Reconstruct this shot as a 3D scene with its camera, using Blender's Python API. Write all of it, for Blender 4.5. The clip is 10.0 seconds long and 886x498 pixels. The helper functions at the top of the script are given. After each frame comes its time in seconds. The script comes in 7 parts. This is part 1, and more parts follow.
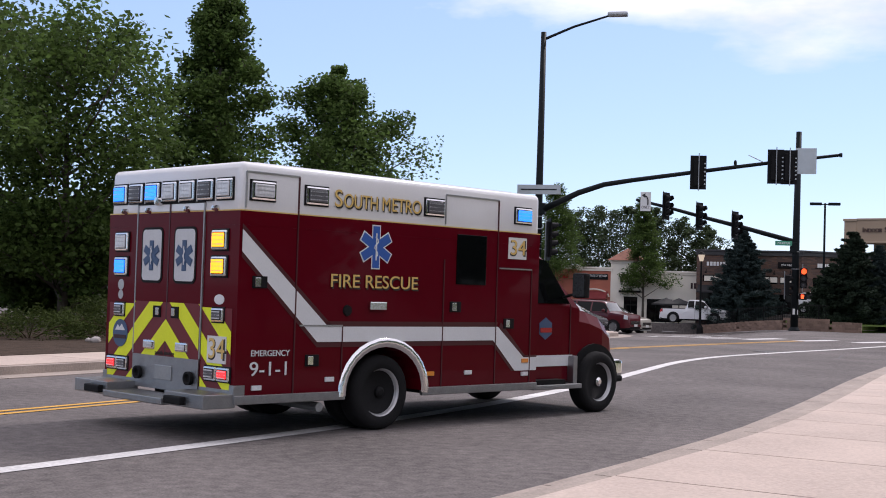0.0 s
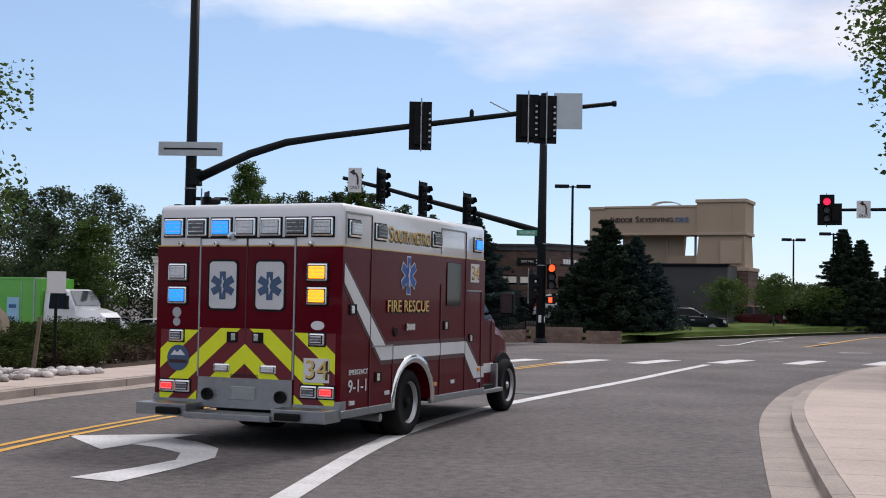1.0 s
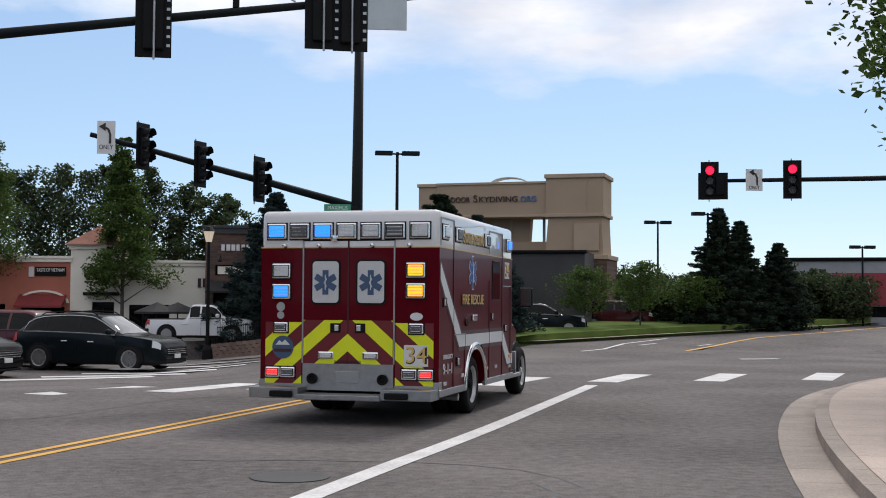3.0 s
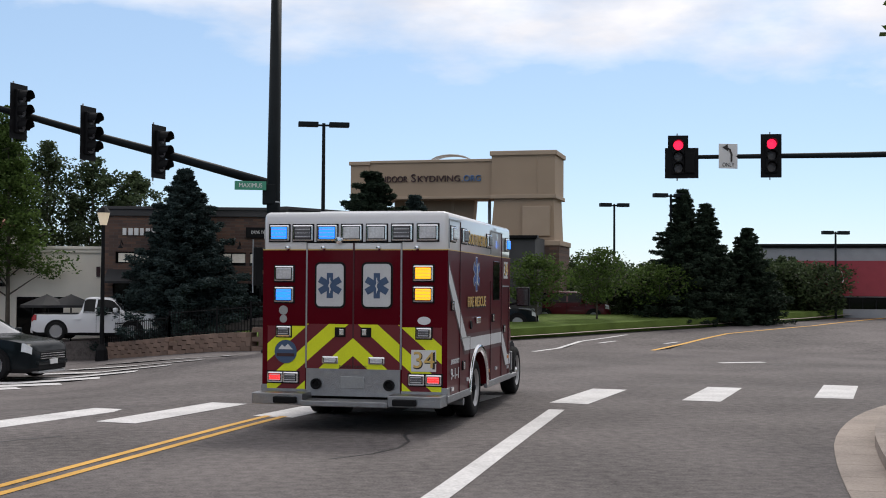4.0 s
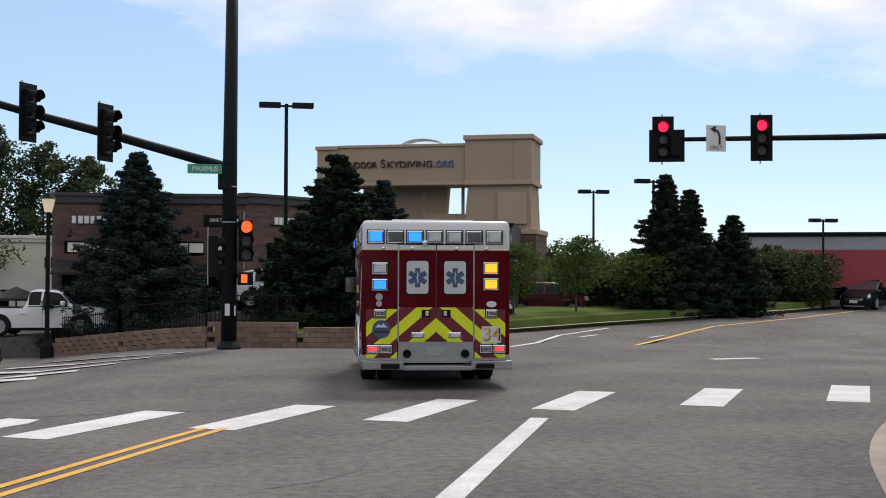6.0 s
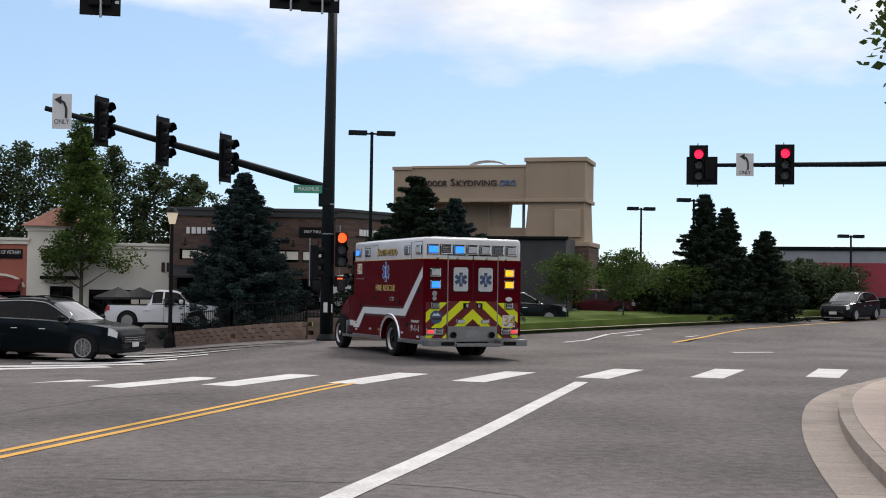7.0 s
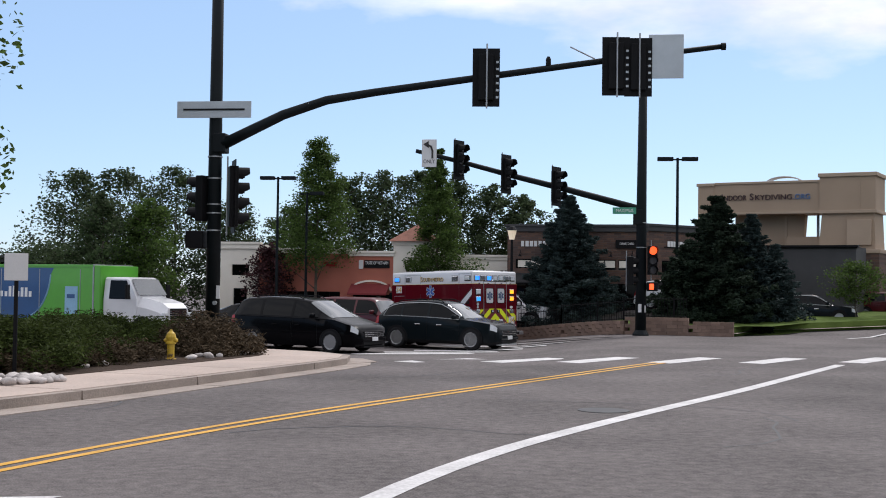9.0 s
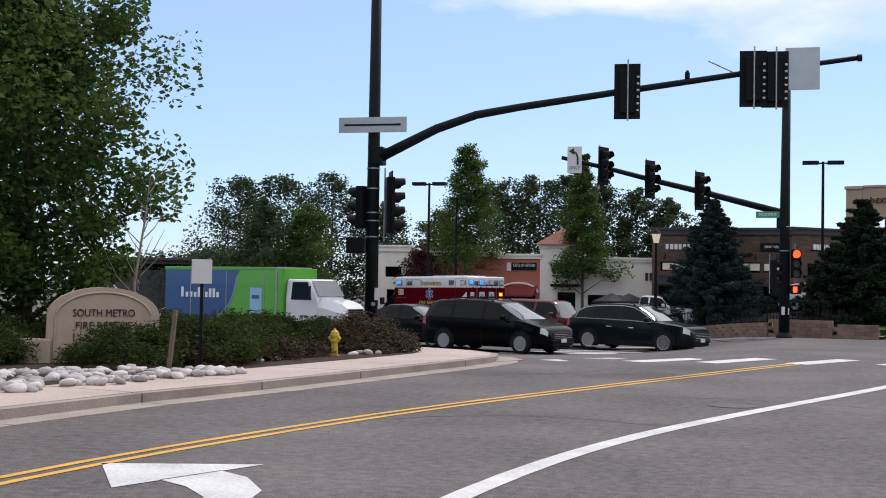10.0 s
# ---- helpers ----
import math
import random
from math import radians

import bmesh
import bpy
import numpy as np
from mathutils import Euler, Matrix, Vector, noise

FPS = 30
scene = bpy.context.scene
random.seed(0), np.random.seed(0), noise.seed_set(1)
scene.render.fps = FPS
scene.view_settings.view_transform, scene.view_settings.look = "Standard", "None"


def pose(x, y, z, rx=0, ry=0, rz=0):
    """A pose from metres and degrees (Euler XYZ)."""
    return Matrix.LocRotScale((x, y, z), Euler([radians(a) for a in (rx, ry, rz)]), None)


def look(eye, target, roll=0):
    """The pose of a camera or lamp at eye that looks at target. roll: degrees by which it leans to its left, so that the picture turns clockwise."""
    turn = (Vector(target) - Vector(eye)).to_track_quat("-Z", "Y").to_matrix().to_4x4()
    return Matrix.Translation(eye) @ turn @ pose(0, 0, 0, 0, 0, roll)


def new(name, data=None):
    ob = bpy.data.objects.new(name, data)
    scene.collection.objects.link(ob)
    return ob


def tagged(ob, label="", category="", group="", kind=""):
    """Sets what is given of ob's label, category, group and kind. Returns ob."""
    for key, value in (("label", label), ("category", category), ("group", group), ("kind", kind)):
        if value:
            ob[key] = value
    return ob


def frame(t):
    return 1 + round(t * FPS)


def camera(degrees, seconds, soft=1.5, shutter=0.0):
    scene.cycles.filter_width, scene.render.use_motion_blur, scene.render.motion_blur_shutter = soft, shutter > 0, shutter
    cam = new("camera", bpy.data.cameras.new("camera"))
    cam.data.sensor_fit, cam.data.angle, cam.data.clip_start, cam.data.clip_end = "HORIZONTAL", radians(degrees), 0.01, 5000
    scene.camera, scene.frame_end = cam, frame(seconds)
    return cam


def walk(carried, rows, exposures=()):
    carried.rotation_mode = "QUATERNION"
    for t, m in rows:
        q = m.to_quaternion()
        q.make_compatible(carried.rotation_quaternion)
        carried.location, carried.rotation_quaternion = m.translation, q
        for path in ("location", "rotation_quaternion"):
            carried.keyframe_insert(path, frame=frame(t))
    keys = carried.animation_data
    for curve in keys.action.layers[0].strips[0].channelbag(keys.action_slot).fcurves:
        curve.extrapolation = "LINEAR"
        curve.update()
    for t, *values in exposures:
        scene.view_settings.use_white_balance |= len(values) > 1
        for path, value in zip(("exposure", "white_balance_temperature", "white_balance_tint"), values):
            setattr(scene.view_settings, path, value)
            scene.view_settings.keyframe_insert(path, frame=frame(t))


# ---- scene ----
cam = camera(39.13, 10.0, soft=1.0)
PATH = [
    (0.0, 0.41, -23.2, 1.55, 14.85, 1.88, -1.81), (0.5, -1.46, -19.01, 1.42, 5.14, 2.13, -1.51),
    (1.0, -0.42, -7.59, 1.69, 2.36, 2.36, -0.98), (1.5, 0.01, 0.25, 1.59, 0.13, 2.8, -0.79),
    (2.0, 0.16, 1.85, 1.54, -1.8, 2.7, -0.5), (2.5, 0.24, 2.82, 1.54, -3.69, 2.53, -0.38),
    (3.0, 0.49, 4.42, 1.57, -5.48, 2.45, -0.36), (4.5, 1.67, 11.97, 1.86, -9.13, 1.43, -0.26),
    (5.0, 1.83, 12.61, 1.82, -9.7, 1.3, -0.12), (6.5, 1.56, 11.2, 1.79, -8.54, 1.51, -0.5),
    (7.0, 0.63, 6.47, 1.59, -6.67, 1.86, -0.84), (7.5, 0.08, 1.54, 1.53, -3.34, 1.76, -0.97),
    (8.0, -0.01, -0.48, 1.62, 0.31, 1.62, -0.87), (8.5, 0.03, -0.92, 1.64, 3.89, 1.7, -0.75),
    (9.0, 0.2, -1.78, 1.69, 7.37, 1.73, -0.74), (9.5, 0.43, -3.3, 1.74, 10.68, 1.64, -0.85),
    (10.0, 0.56, -3.59, 1.75, 14.16, 1.65, -0.93)]
walk(cam, [(t, pose(x, y, z, 90 + p, 0, yw) @ pose(0, 0, 0, 0, 0, -r)) for t, x, y, z, yw, p, r in PATH],
     exposures=[(0.0, 0.38, 6250, 19), (0.5, 0.24, 6250, 16), (1.0, 0.13, 6200, 13), (1.5, 0.07, 6050, 10), (2.0, 0.12, 6150, 10), (3.0, 0.15, 6300, 10), (5.0, 0.18, 6450, 10), (7.5, 0.25, 6450, 10), (9.0, 0.27, 6200, 12), (10.0, 0.32, 6150, 13)])

# ---- light ----
scene.view_settings.exposure = 0.24
SUN_ELEVATION, SUN_TURN = 50.0, 25.0
world = bpy.data.worlds.new("sky")
scene.world = world
world.use_nodes = True
wn, wl = world.node_tree.nodes, world.node_tree.links
wn.clear()


def wnode(kind):
    return wn.new(kind)


def wmath(op, a, b=None, clamp=False):
    n = wnode("ShaderNodeMath")
    n.operation, n.use_clamp = op, clamp
    for k, v in enumerate((a, b)):
        if v is None:
            continue
        if isinstance(v, (int, float)):
            n.inputs[k].default_value = v
        else:
            wl.new(v, n.inputs[k])
    return n.outputs[0]


sky = wnode("ShaderNodeTexSky")
sky.sky_type, sky.sun_disc = "NISHITA", False
sky.sun_elevation, sky.sun_rotation = radians(SUN_ELEVATION), radians(SUN_TURN)
sky.altitude, sky.air_density, sky.dust_density, sky.ozone_density = 1700.0, 1.0, 1.2, 1.5
coord = wnode("ShaderNodeTexCoord")
split = wnode("ShaderNodeSeparateXYZ")
wl.new(coord.outputs["Generated"], split.inputs[0])
stretch = wnode("ShaderNodeMapping")
stretch.inputs["Scale"].default_value = (3.2, 3.2, 9.0)
wl.new(coord.outputs["Generated"], stretch.inputs[0])
puffs = wnode("ShaderNodeTexNoise")
puffs.inputs["Scale"].default_value, puffs.inputs["Detail"].default_value, puffs.inputs["Roughness"].default_value = 1.3, 9.0, 0.55
wl.new(stretch.outputs[0], puffs.inputs["Vector"])
# a bank of cloud that starts some eleven degrees over the horizon and covers the rest of the sky
height = wmath("ADD", split.outputs[2], wmath("MULTIPLY", wmath("SUBTRACT", puffs.outputs[0], 0.5), 0.26))
side = wmath("MULTIPLY", split.outputs[0], 0.10)
edge = wmath("SUBTRACT", wmath("ADD", height, side), 0.195)
cover = wmath("MULTIPLY", edge, 16.0, True)
shade = wnode("ShaderNodeTexNoise")
shade.inputs["Scale"].default_value, shade.inputs["Detail"].default_value = 2.2, 6.0
wl.new(stretch.outputs[0], shade.inputs["Vector"])
white = wnode("ShaderNodeMixRGB")
white.inputs[1].default_value, white.inputs[2].default_value = (6.2, 6.3, 6.9, 1), (9.4, 9.2, 9.3, 1)
wl.new(wmath("MULTIPLY", wmath("SUBTRACT", shade.outputs[0], 0.32), 3.0, True), white.inputs[0])
pale = wnode("ShaderNodeMixRGB")
pale.inputs[0].default_value = 0.42
pale.inputs[2].default_value = (4.6, 6.4, 8.6, 1)
wl.new(sky.outputs[0], pale.inputs[1])
mixed = wnode("ShaderNodeMixRGB")
wl.new(cover, mixed.inputs[0])
wl.new(pale.outputs[0], mixed.inputs[1])
wl.new(white.outputs[0], mixed.inputs[2])
back = wnode("ShaderNodeBackground")
back.inputs[1].default_value = 0.105
wl.new(mixed.outputs[0], back.inputs[0])
wl.new(back.outputs[0], wnode("ShaderNodeOutputWorld").inputs[0])

sun = new("sun", bpy.data.lights.new("sun", "SUN"))
sun.data.energy, sun.data.angle, sun.data.color = 1.8, radians(11), (1.0, 0.95, 0.88)
sun.matrix_world = look((30 * math.sin(radians(SUN_TURN)), 30 * math.cos(radians(SUN_TURN)), 30 * math.tan(radians(SUN_ELEVATION))), (0, 0, 0))


# ---- materials ----
def mat(name, color, rough=0.6, metal=0.0, vary=0.12, scale=3.0, fine=60.0, bump=0.0, coat=0.0, emit=0.0, spec=0.5, random_tint=0.0, island=0.0, mid=0.0):
    m = bpy.data.materials.new(name)
    m.use_nodes = True
    nt = m.node_tree
    b = nt.nodes["Principled BSDF"]
    b.inputs["Roughness"].default_value, b.inputs["Metallic"].default_value = rough, metal
    b.inputs["Coat Weight"].default_value = coat
    b.inputs["Coat Roughness"].default_value = 0.04
    b.inputs["Specular IOR Level"].default_value = spec
    c = (*color, 1)
    if emit:
        b.inputs["Emission Color"].default_value, b.inputs["Emission Strength"].default_value = c, emit
    tc = nt.nodes.new("ShaderNodeTexCoord")
    out = None
    fac = None
    for sc, det in ((scale, 5.0), (fine, 3.0)) + (((mid, 2.0),) if mid else ()):
        n = nt.nodes.new("ShaderNodeTexNoise")
        n.inputs["Scale"].default_value, n.inputs["Detail"].default_value = sc, det
        nt.links.new(tc.outputs["Object"], n.inputs["Vector"])
        if fac is None:
            fac = n.outputs[0]
        else:
            a = nt.nodes.new("ShaderNodeMath")
            a.operation = "ADD"
            nt.links.new(fac, a.inputs[0])
            nt.links.new(n.outputs[0], a.inputs[1])
            fac = a.outputs[0]
        last = n
    ramp = nt.nodes.new("ShaderNodeMapRange")
    ramp.inputs[1].default_value, ramp.inputs[2].default_value = (0.6, 1.4) if not mid else (1.05, 1.95)
    ramp.inputs[3].default_value, ramp.inputs[4].default_value = 1 - vary * 1.6, 1 + vary * 1.6
    nt.links.new(fac, ramp.inputs[0])
    value = ramp.outputs[0]
    for amount, source in ((random_tint, "o"), (island, "g")):
        if not amount:
            continue
        info = nt.nodes.new("ShaderNodeObjectInfo" if source == "o" else "ShaderNodeNewGeometry")
        mr = nt.nodes.new("ShaderNodeMapRange")
        mr.inputs[3].default_value, mr.inputs[4].default_value = 1 - amount, 1 + amount
        nt.links.new(info.outputs["Random" if source == "o" else "Random Per Island"], mr.inputs[0])
        mu = nt.nodes.new("ShaderNodeMath")
        mu.operation = "MULTIPLY"
        nt.links.new(value, mu.inputs[0])
        nt.links.new(mr.outputs[0], mu.inputs[1])
        value = mu.outputs[0]
    mul = nt.nodes.new("ShaderNodeVectorMath")
    mul.operation = "SCALE"
    mul.inputs[0].default_value = color
    nt.links.new(value, mul.inputs["Scale"])
    nt.links.new(mul.outputs[0], b.inputs["Base Color"])
    if bump:
        bn = nt.nodes.new("ShaderNodeBump")
        bn.inputs["Strength"].default_value, bn.inputs["Distance"].default_value = bump, 0.02
        nt.links.new(last.outputs[0], bn.inputs["Height"])
        nt.links.new(bn.outputs[0], b.inputs["Normal"])
    return m


M = {}
M["asphalt"] = mat("asphalt", (0.122, 0.108, 0.105), 0.92, vary=0.36, scale=0.35, fine=8.0, mid=42.0, bump=0.7, spec=0.3)
M["patch"] = mat("patched_asphalt", (0.075, 0.07, 0.07), 0.9, vary=0.15, scale=0.8, fine=45, bump=0.4)
M["crack"] = mat("crack_sealant", (0.03, 0.03, 0.032), 0.6, vary=0.2)
M["concrete"] = mat("concrete", (0.45, 0.365, 0.315), 0.9, vary=0.14, scale=0.7, fine=30, bump=0.25)
M["kerb"] = mat("kerb_concrete", (0.31, 0.26, 0.225), 0.92, vary=0.2, scale=1.2, fine=40, bump=0.3)
M["white_line"] = mat("white_road_paint", (0.57, 0.555, 0.55), 0.75, vary=0.2, scale=1.5, fine=25)
M["yellow_line"] = mat("yellow_road_paint", (0.62, 0.33, 0.045), 0.75, vary=0.16, scale=1.5, fine=25)
M["grass"] = mat("lawn_grass", (0.10, 0.145, 0.035), 0.95, vary=0.3, scale=1.2, fine=60, bump=0.8, spec=0.12)
M["mulch"] = mat("bark_mulch", (0.06, 0.043, 0.033), 0.95, vary=0.35, scale=4, fine=50, bump=0.9, spec=0.12)
M["rock"] = mat("river_rock", (0.48, 0.44, 0.42), 0.85, vary=0.15, scale=6, bump=0.3, random_tint=0.35)
M["red"] = mat("maroon_car_paint", (0.086, 0.001, 0.0066), 0.3, vary=0.04, coat=0.12, spec=0.06)
M["white"] = mat("white_car_paint", (0.66, 0.66, 0.68), 0.3, vary=0.03, coat=0.8)
M["stripe"] = mat("white_reflective_film", (0.62, 0.63, 0.65), 0.45, vary=0.04)
M["chrome"] = mat("chrome", (0.75, 0.75, 0.76), 0.16, 1.0, vary=0.04)
M["plate"] = mat("diamond_plate_aluminium", (0.33, 0.33, 0.34), 0.34, 1.0, vary=0.1, scale=12, fine=110, bump=0.3)
M["dark"] = mat("black_plastic", (0.009, 0.009, 0.01), 0.6, vary=0.15, spec=0.12)
M["rubber"] = mat("tyre_rubber", (0.011, 0.011, 0.012), 0.9, vary=0.2, bump=0.2, spec=0.2)
M["glass"] = mat("dark_tinted_glass", (0.003, 0.0035, 0.004), 0.05, vary=0.05, spec=0.16)
M["glass_pale"] = mat("windscreen_glass", (0.05, 0.058, 0.062), 0.04, vary=0.25, scale=1.2, spec=1.0, coat=1.0)
M["gold"] = mat("gold_leaf_letter", (0.62, 0.42, 0.13), 0.45, vary=0.1)
M["black_film"] = mat("black_film", (0.02, 0.016, 0.016), 0.5, vary=0.1)
M["maroon_film"] = mat("dark_maroon_film", (0.05, 0.004, 0.008), 0.4, vary=0.1)
M["lime"] = mat("fluorescent_lime_film", (0.70, 0.76, 0.008), 0.5, vary=0.05)
M["red_film"] = mat("red_reflective_film", (0.125, 0.005, 0.012), 0.5, vary=0.05)
M["blue_film"] = mat("blue_emblem_film", (0.02, 0.085, 0.34), 0.5, vary=0.05)
M["grey_blue"] = mat("slate_blue_film", (0.045, 0.085, 0.17), 0.5, vary=0.05)
M["frost"] = mat("frosted_window_film", (0.52, 0.53, 0.55), 0.5, vary=0.05)
M["lens"] = mat("clear_ribbed_lens", (0.58, 0.59, 0.62), 0.18, vary=0.16, scale=8, fine=40, coat=0.6)
M["lens_dark"] = mat("smoked_lens", (0.09, 0.09, 0.1), 0.4, vary=0.15)
M["amber_on"] = mat("lit_amber_lens", (1.0, 0.33, 0.01), 0.4, vary=0.1, emit=1.6)
M["blue_on"] = mat("lit_blue_lens", (0.02, 0.2, 1.0), 0.4, vary=0.1, emit=1.5)
M["red_on"] = mat("lit_red_lens", (1.0, 0.03, 0.03), 0.4, vary=0.1, emit=1.2)
M["signal_red"] = mat("lit_red_signal", (1.0, 0.015, 0.06), 0.4, vary=0.02, emit=1.6)
M["signal_orange"] = mat("lit_orange_red_signal", (1.0, 0.09, 0.02), 0.4, vary=0.02, emit=1.6)
M["lamp_glow"] = mat("warm_lamp_glass", (0.75, 0.62, 0.45), 0.4, vary=0.05, emit=0.35)
M["tail"] = mat("red_tail_lens", (0.35, 0.02, 0.02), 0.25, vary=0.1)
M["amber"] = mat("amber_marker", (0.7, 0.25, 0.03), 0.3, vary=0.1)
M["pole"] = mat("dark_green_pole_paint", (0.006, 0.009, 0.011), 0.55, vary=0.2, scale=2, spec=0.15)
M["black_metal"] = mat("black_metal", (0.007, 0.007, 0.008), 0.55, vary=0.2, spec=0.12)
M["galv"] = mat("galvanised_steel", (0.36, 0.37, 0.38), 0.45, 0.8, vary=0.12)
M["sign_back"] = mat("bare_aluminium_sign_back", (0.42, 0.45, 0.47), 0.45, 0.5, vary=0.08)
M["sign_white"] = mat("white_sign_sheeting", (0.62, 0.62, 0.62), 0.5, vary=0.05)
M["sign_green"] = mat("green_sign_sheeting", (0.05, 0.27, 0.17), 0.5, vary=0.05)
M["bark"] = mat("bark", (0.09, 0.075, 0.06), 0.95, vary=0.3, scale=6, bump=0.9)
M["leaf"] = mat("maple_leaf", (0.072, 0.116, 0.029), 0.6, vary=0.2, scale=0.6, island=0.45, spec=0.12)
M["leaf_far"] = mat("cottonwood_leaf", (0.052, 0.074, 0.034), 0.65, vary=0.25, scale=0.5, island=0.45, spec=0.12)
M["needle"] = mat("blue_spruce_needle", (0.034, 0.052, 0.05), 0.7, vary=0.25, scale=1.2, island=0.4, spec=0.12)
M["pine"] = mat("pine_needle", (0.024, 0.038, 0.024), 0.7, vary=0.25, scale=1.2, island=0.4, spec=0.12)
M["juniper"] = mat("juniper_foliage", (0.044, 0.062, 0.015), 0.75, vary=0.3, scale=1.5, island=0.5, spec=0.12)
M["dry"] = mat("dry_juniper_twig", (0.075, 0.055, 0.034), 0.85, vary=0.25, scale=2, island=0.4, spec=0.12)
M["purple"] = mat("purple_plum_leaf", (0.05, 0.02, 0.022), 0.6, vary=0.25, island=0.4, spec=0.12)
M["brick"] = mat("brown_brick", (0.13, 0.085, 0.065), 0.9, vary=0.2, scale=3, fine=30, bump=0.3, random_tint=0.3)
M["brick_wall"] = mat("brown_mortar", (0.15, 0.105, 0.085), 0.95, vary=0.2, scale=4, fine=40)
M["red_stucco"] = mat("terracotta_stucco", (0.42, 0.14, 0.095), 0.9, vary=0.1, scale=1, bump=0.15)
M["cream"] = mat("cream_stucco", (0.80, 0.75, 0.66), 0.9, vary=0.08, scale=1, bump=0.15)
M["tan"] = mat("tan_stucco", (0.34, 0.255, 0.18), 0.9, vary=0.08, scale=0.6, bump=0.15)
M["tan_trim"] = mat("tan_trim", (0.38, 0.29, 0.21), 0.85, vary=0.08, scale=1)
M["charcoal"] = mat("charcoal_block", (0.055, 0.055, 0.058), 0.9, vary=0.12, scale=1.5)
M["grey_wall"] = mat("grey_panel", (0.28, 0.29, 0.31), 0.8, vary=0.08)
M["crimson"] = mat("crimson_panel", (0.27, 0.03, 0.045), 0.6, vary=0.08)
M["awning"] = mat("dark_red_awning_cloth", (0.2, 0.028, 0.03), 0.85, vary=0.12)
M["black_cloth"] = mat("black_canvas", (0.02, 0.02, 0.022), 0.85, vary=0.15)
M["roof_tile"] = mat("clay_roof_tile", (0.26, 0.115, 0.08), 0.9, vary=0.2, scale=4, bump=0.4)
M["letter_white"] = mat("white_sign_letter", (0.75, 0.75, 0.74), 0.5, vary=0.03)
M["letter_brown"] = mat("maroon_sign_letter", (0.04, 0.014, 0.017), 0.6, vary=0.1)
M["letter_blue"] = mat("blue_sign_letter", (0.05, 0.14, 0.32), 0.5, vary=0.1)
M["block_wall"] = mat("retaining_block", (0.20, 0.135, 0.105), 0.95, vary=0.2, scale=3, bump=0.4, random_tint=0.18)
M["hydrant"] = mat("yellow_hydrant_paint", (0.55, 0.36, 0.03), 0.5, vary=0.15, scale=10)
M["sandstone"] = mat("precast_sandstone", (0.46, 0.37, 0.28), 0.9, vary=0.1, scale=3, bump=0.2)
M["bare_wood"] = mat("bare_grey_twig", (0.3, 0.26, 0.22), 0.9, vary=0.2, scale=8)
M["wood_old"] = mat("weathered_wood", (0.14, 0.105, 0.08), 0.9, vary=0.25, scale=8, bump=0.5)
M["truck_green"] = mat("bright_green_truck_paint", (0.09, 0.36, 0.03), 0.35, vary=0.05, coat=0.4)
M["truck_blue"] = mat("blue_truck_graphic", (0.015, 0.075, 0.22), 0.35, vary=0.15, scale=1.0, coat=0.4)
M["pale_blue"] = mat("pale_blue_graphic", (0.25, 0.45, 0.62), 0.35, vary=0.1, coat=0.4)
M["van_green"] = mat("dark_green_graphic", (0.02, 0.14, 0.085), 0.35, vary=0.05, coat=0.5)
M["van_pale"] = mat("pale_green_graphic", (0.28, 0.45, 0.38), 0.35, vary=0.05, coat=0.5)
M["silver"] = mat("silver_car_paint", (0.4, 0.41, 0.42), 0.3, 0.4, vary=0.04, coat=0.8)
M["black_paint"] = mat("black_car_paint", (0.002, 0.002, 0.003), 0.22, vary=0.05, coat=0.09, spec=0.08)
M["green_black"] = mat("dark_green_grey_car_paint", (0.006, 0.009, 0.011), 0.22, vary=0.05, coat=0.13, spec=0.08)
M["jeep_red"] = mat("dark_red_car_paint", (0.075, 0.004, 0.009), 0.35, vary=0.05, coat=0.5, spec=0.2)
M["tan_paint"] = mat("champagne_car_paint", (0.34, 0.32, 0.28), 0.3, 0.3, vary=0.04, coat=0.8)
M["alloy"] = mat("bright_alloy", (0.42, 0.42, 0.43), 0.32, 0.5, vary=0.06)
M["rim_dark"] = mat("dark_wheel_well", (0.012, 0.012, 0.013), 0.6, vary=0.1)
M["headlight"] = mat("headlamp_glass", (0.6, 0.62, 0.64), 0.12, vary=0.1)
M["win_lit"] = mat("bright_shop_window", (0.5, 0.47, 0.42), 0.2, vary=0.35, scale=2.0, emit=0.25)



def translucent(m, share):
    """Lets a share of the light through thin leaves."""
    nt = m.node_tree
    b = nt.nodes["Principled BSDF"]
    t = nt.nodes.new("ShaderNodeBsdfTranslucent")
    nt.links.new(b.inputs["Base Color"].links[0].from_socket, t.inputs["Color"])
    mix = nt.nodes.new("ShaderNodeMixShader")
    mix.inputs[0].default_value = share
    nt.links.new(b.outputs[0], mix.inputs[1])
    nt.links.new(t.outputs[0], mix.inputs[2])
    nt.links.new(mix.outputs[0], nt.nodes["Material Output"].inputs["Surface"])


for leafy, share in (("leaf", 0.45), ("leaf_far", 0.35), ("juniper", 0.25), ("needle", 0.15), ("pine", 0.15)):
    translucent(M[leafy], share)

# ---- mesh helpers ----
V = Vector


def link_mesh(name, bm, material, smooth=False):
    bmesh.ops.recalc_face_normals(bm, faces=bm.faces)
    me = bpy.data.meshes.new(name)
    bm.to_mesh(me)
    bm.free()
    for m in (material if isinstance(material, (list, tuple)) else [material]):
        me.materials.append(m)
    if smooth:
        for p in me.polygons:
            p.use_smooth = True
    return me


def part(name, bm, material, parent, label="", smooth=False):
    me = bm if isinstance(bm, bpy.types.Mesh) else link_mesh(name, bm, material, smooth)
    ob = new(name, me)
    ob.parent = parent
    if label:
        tagged(ob, label)
    return ob


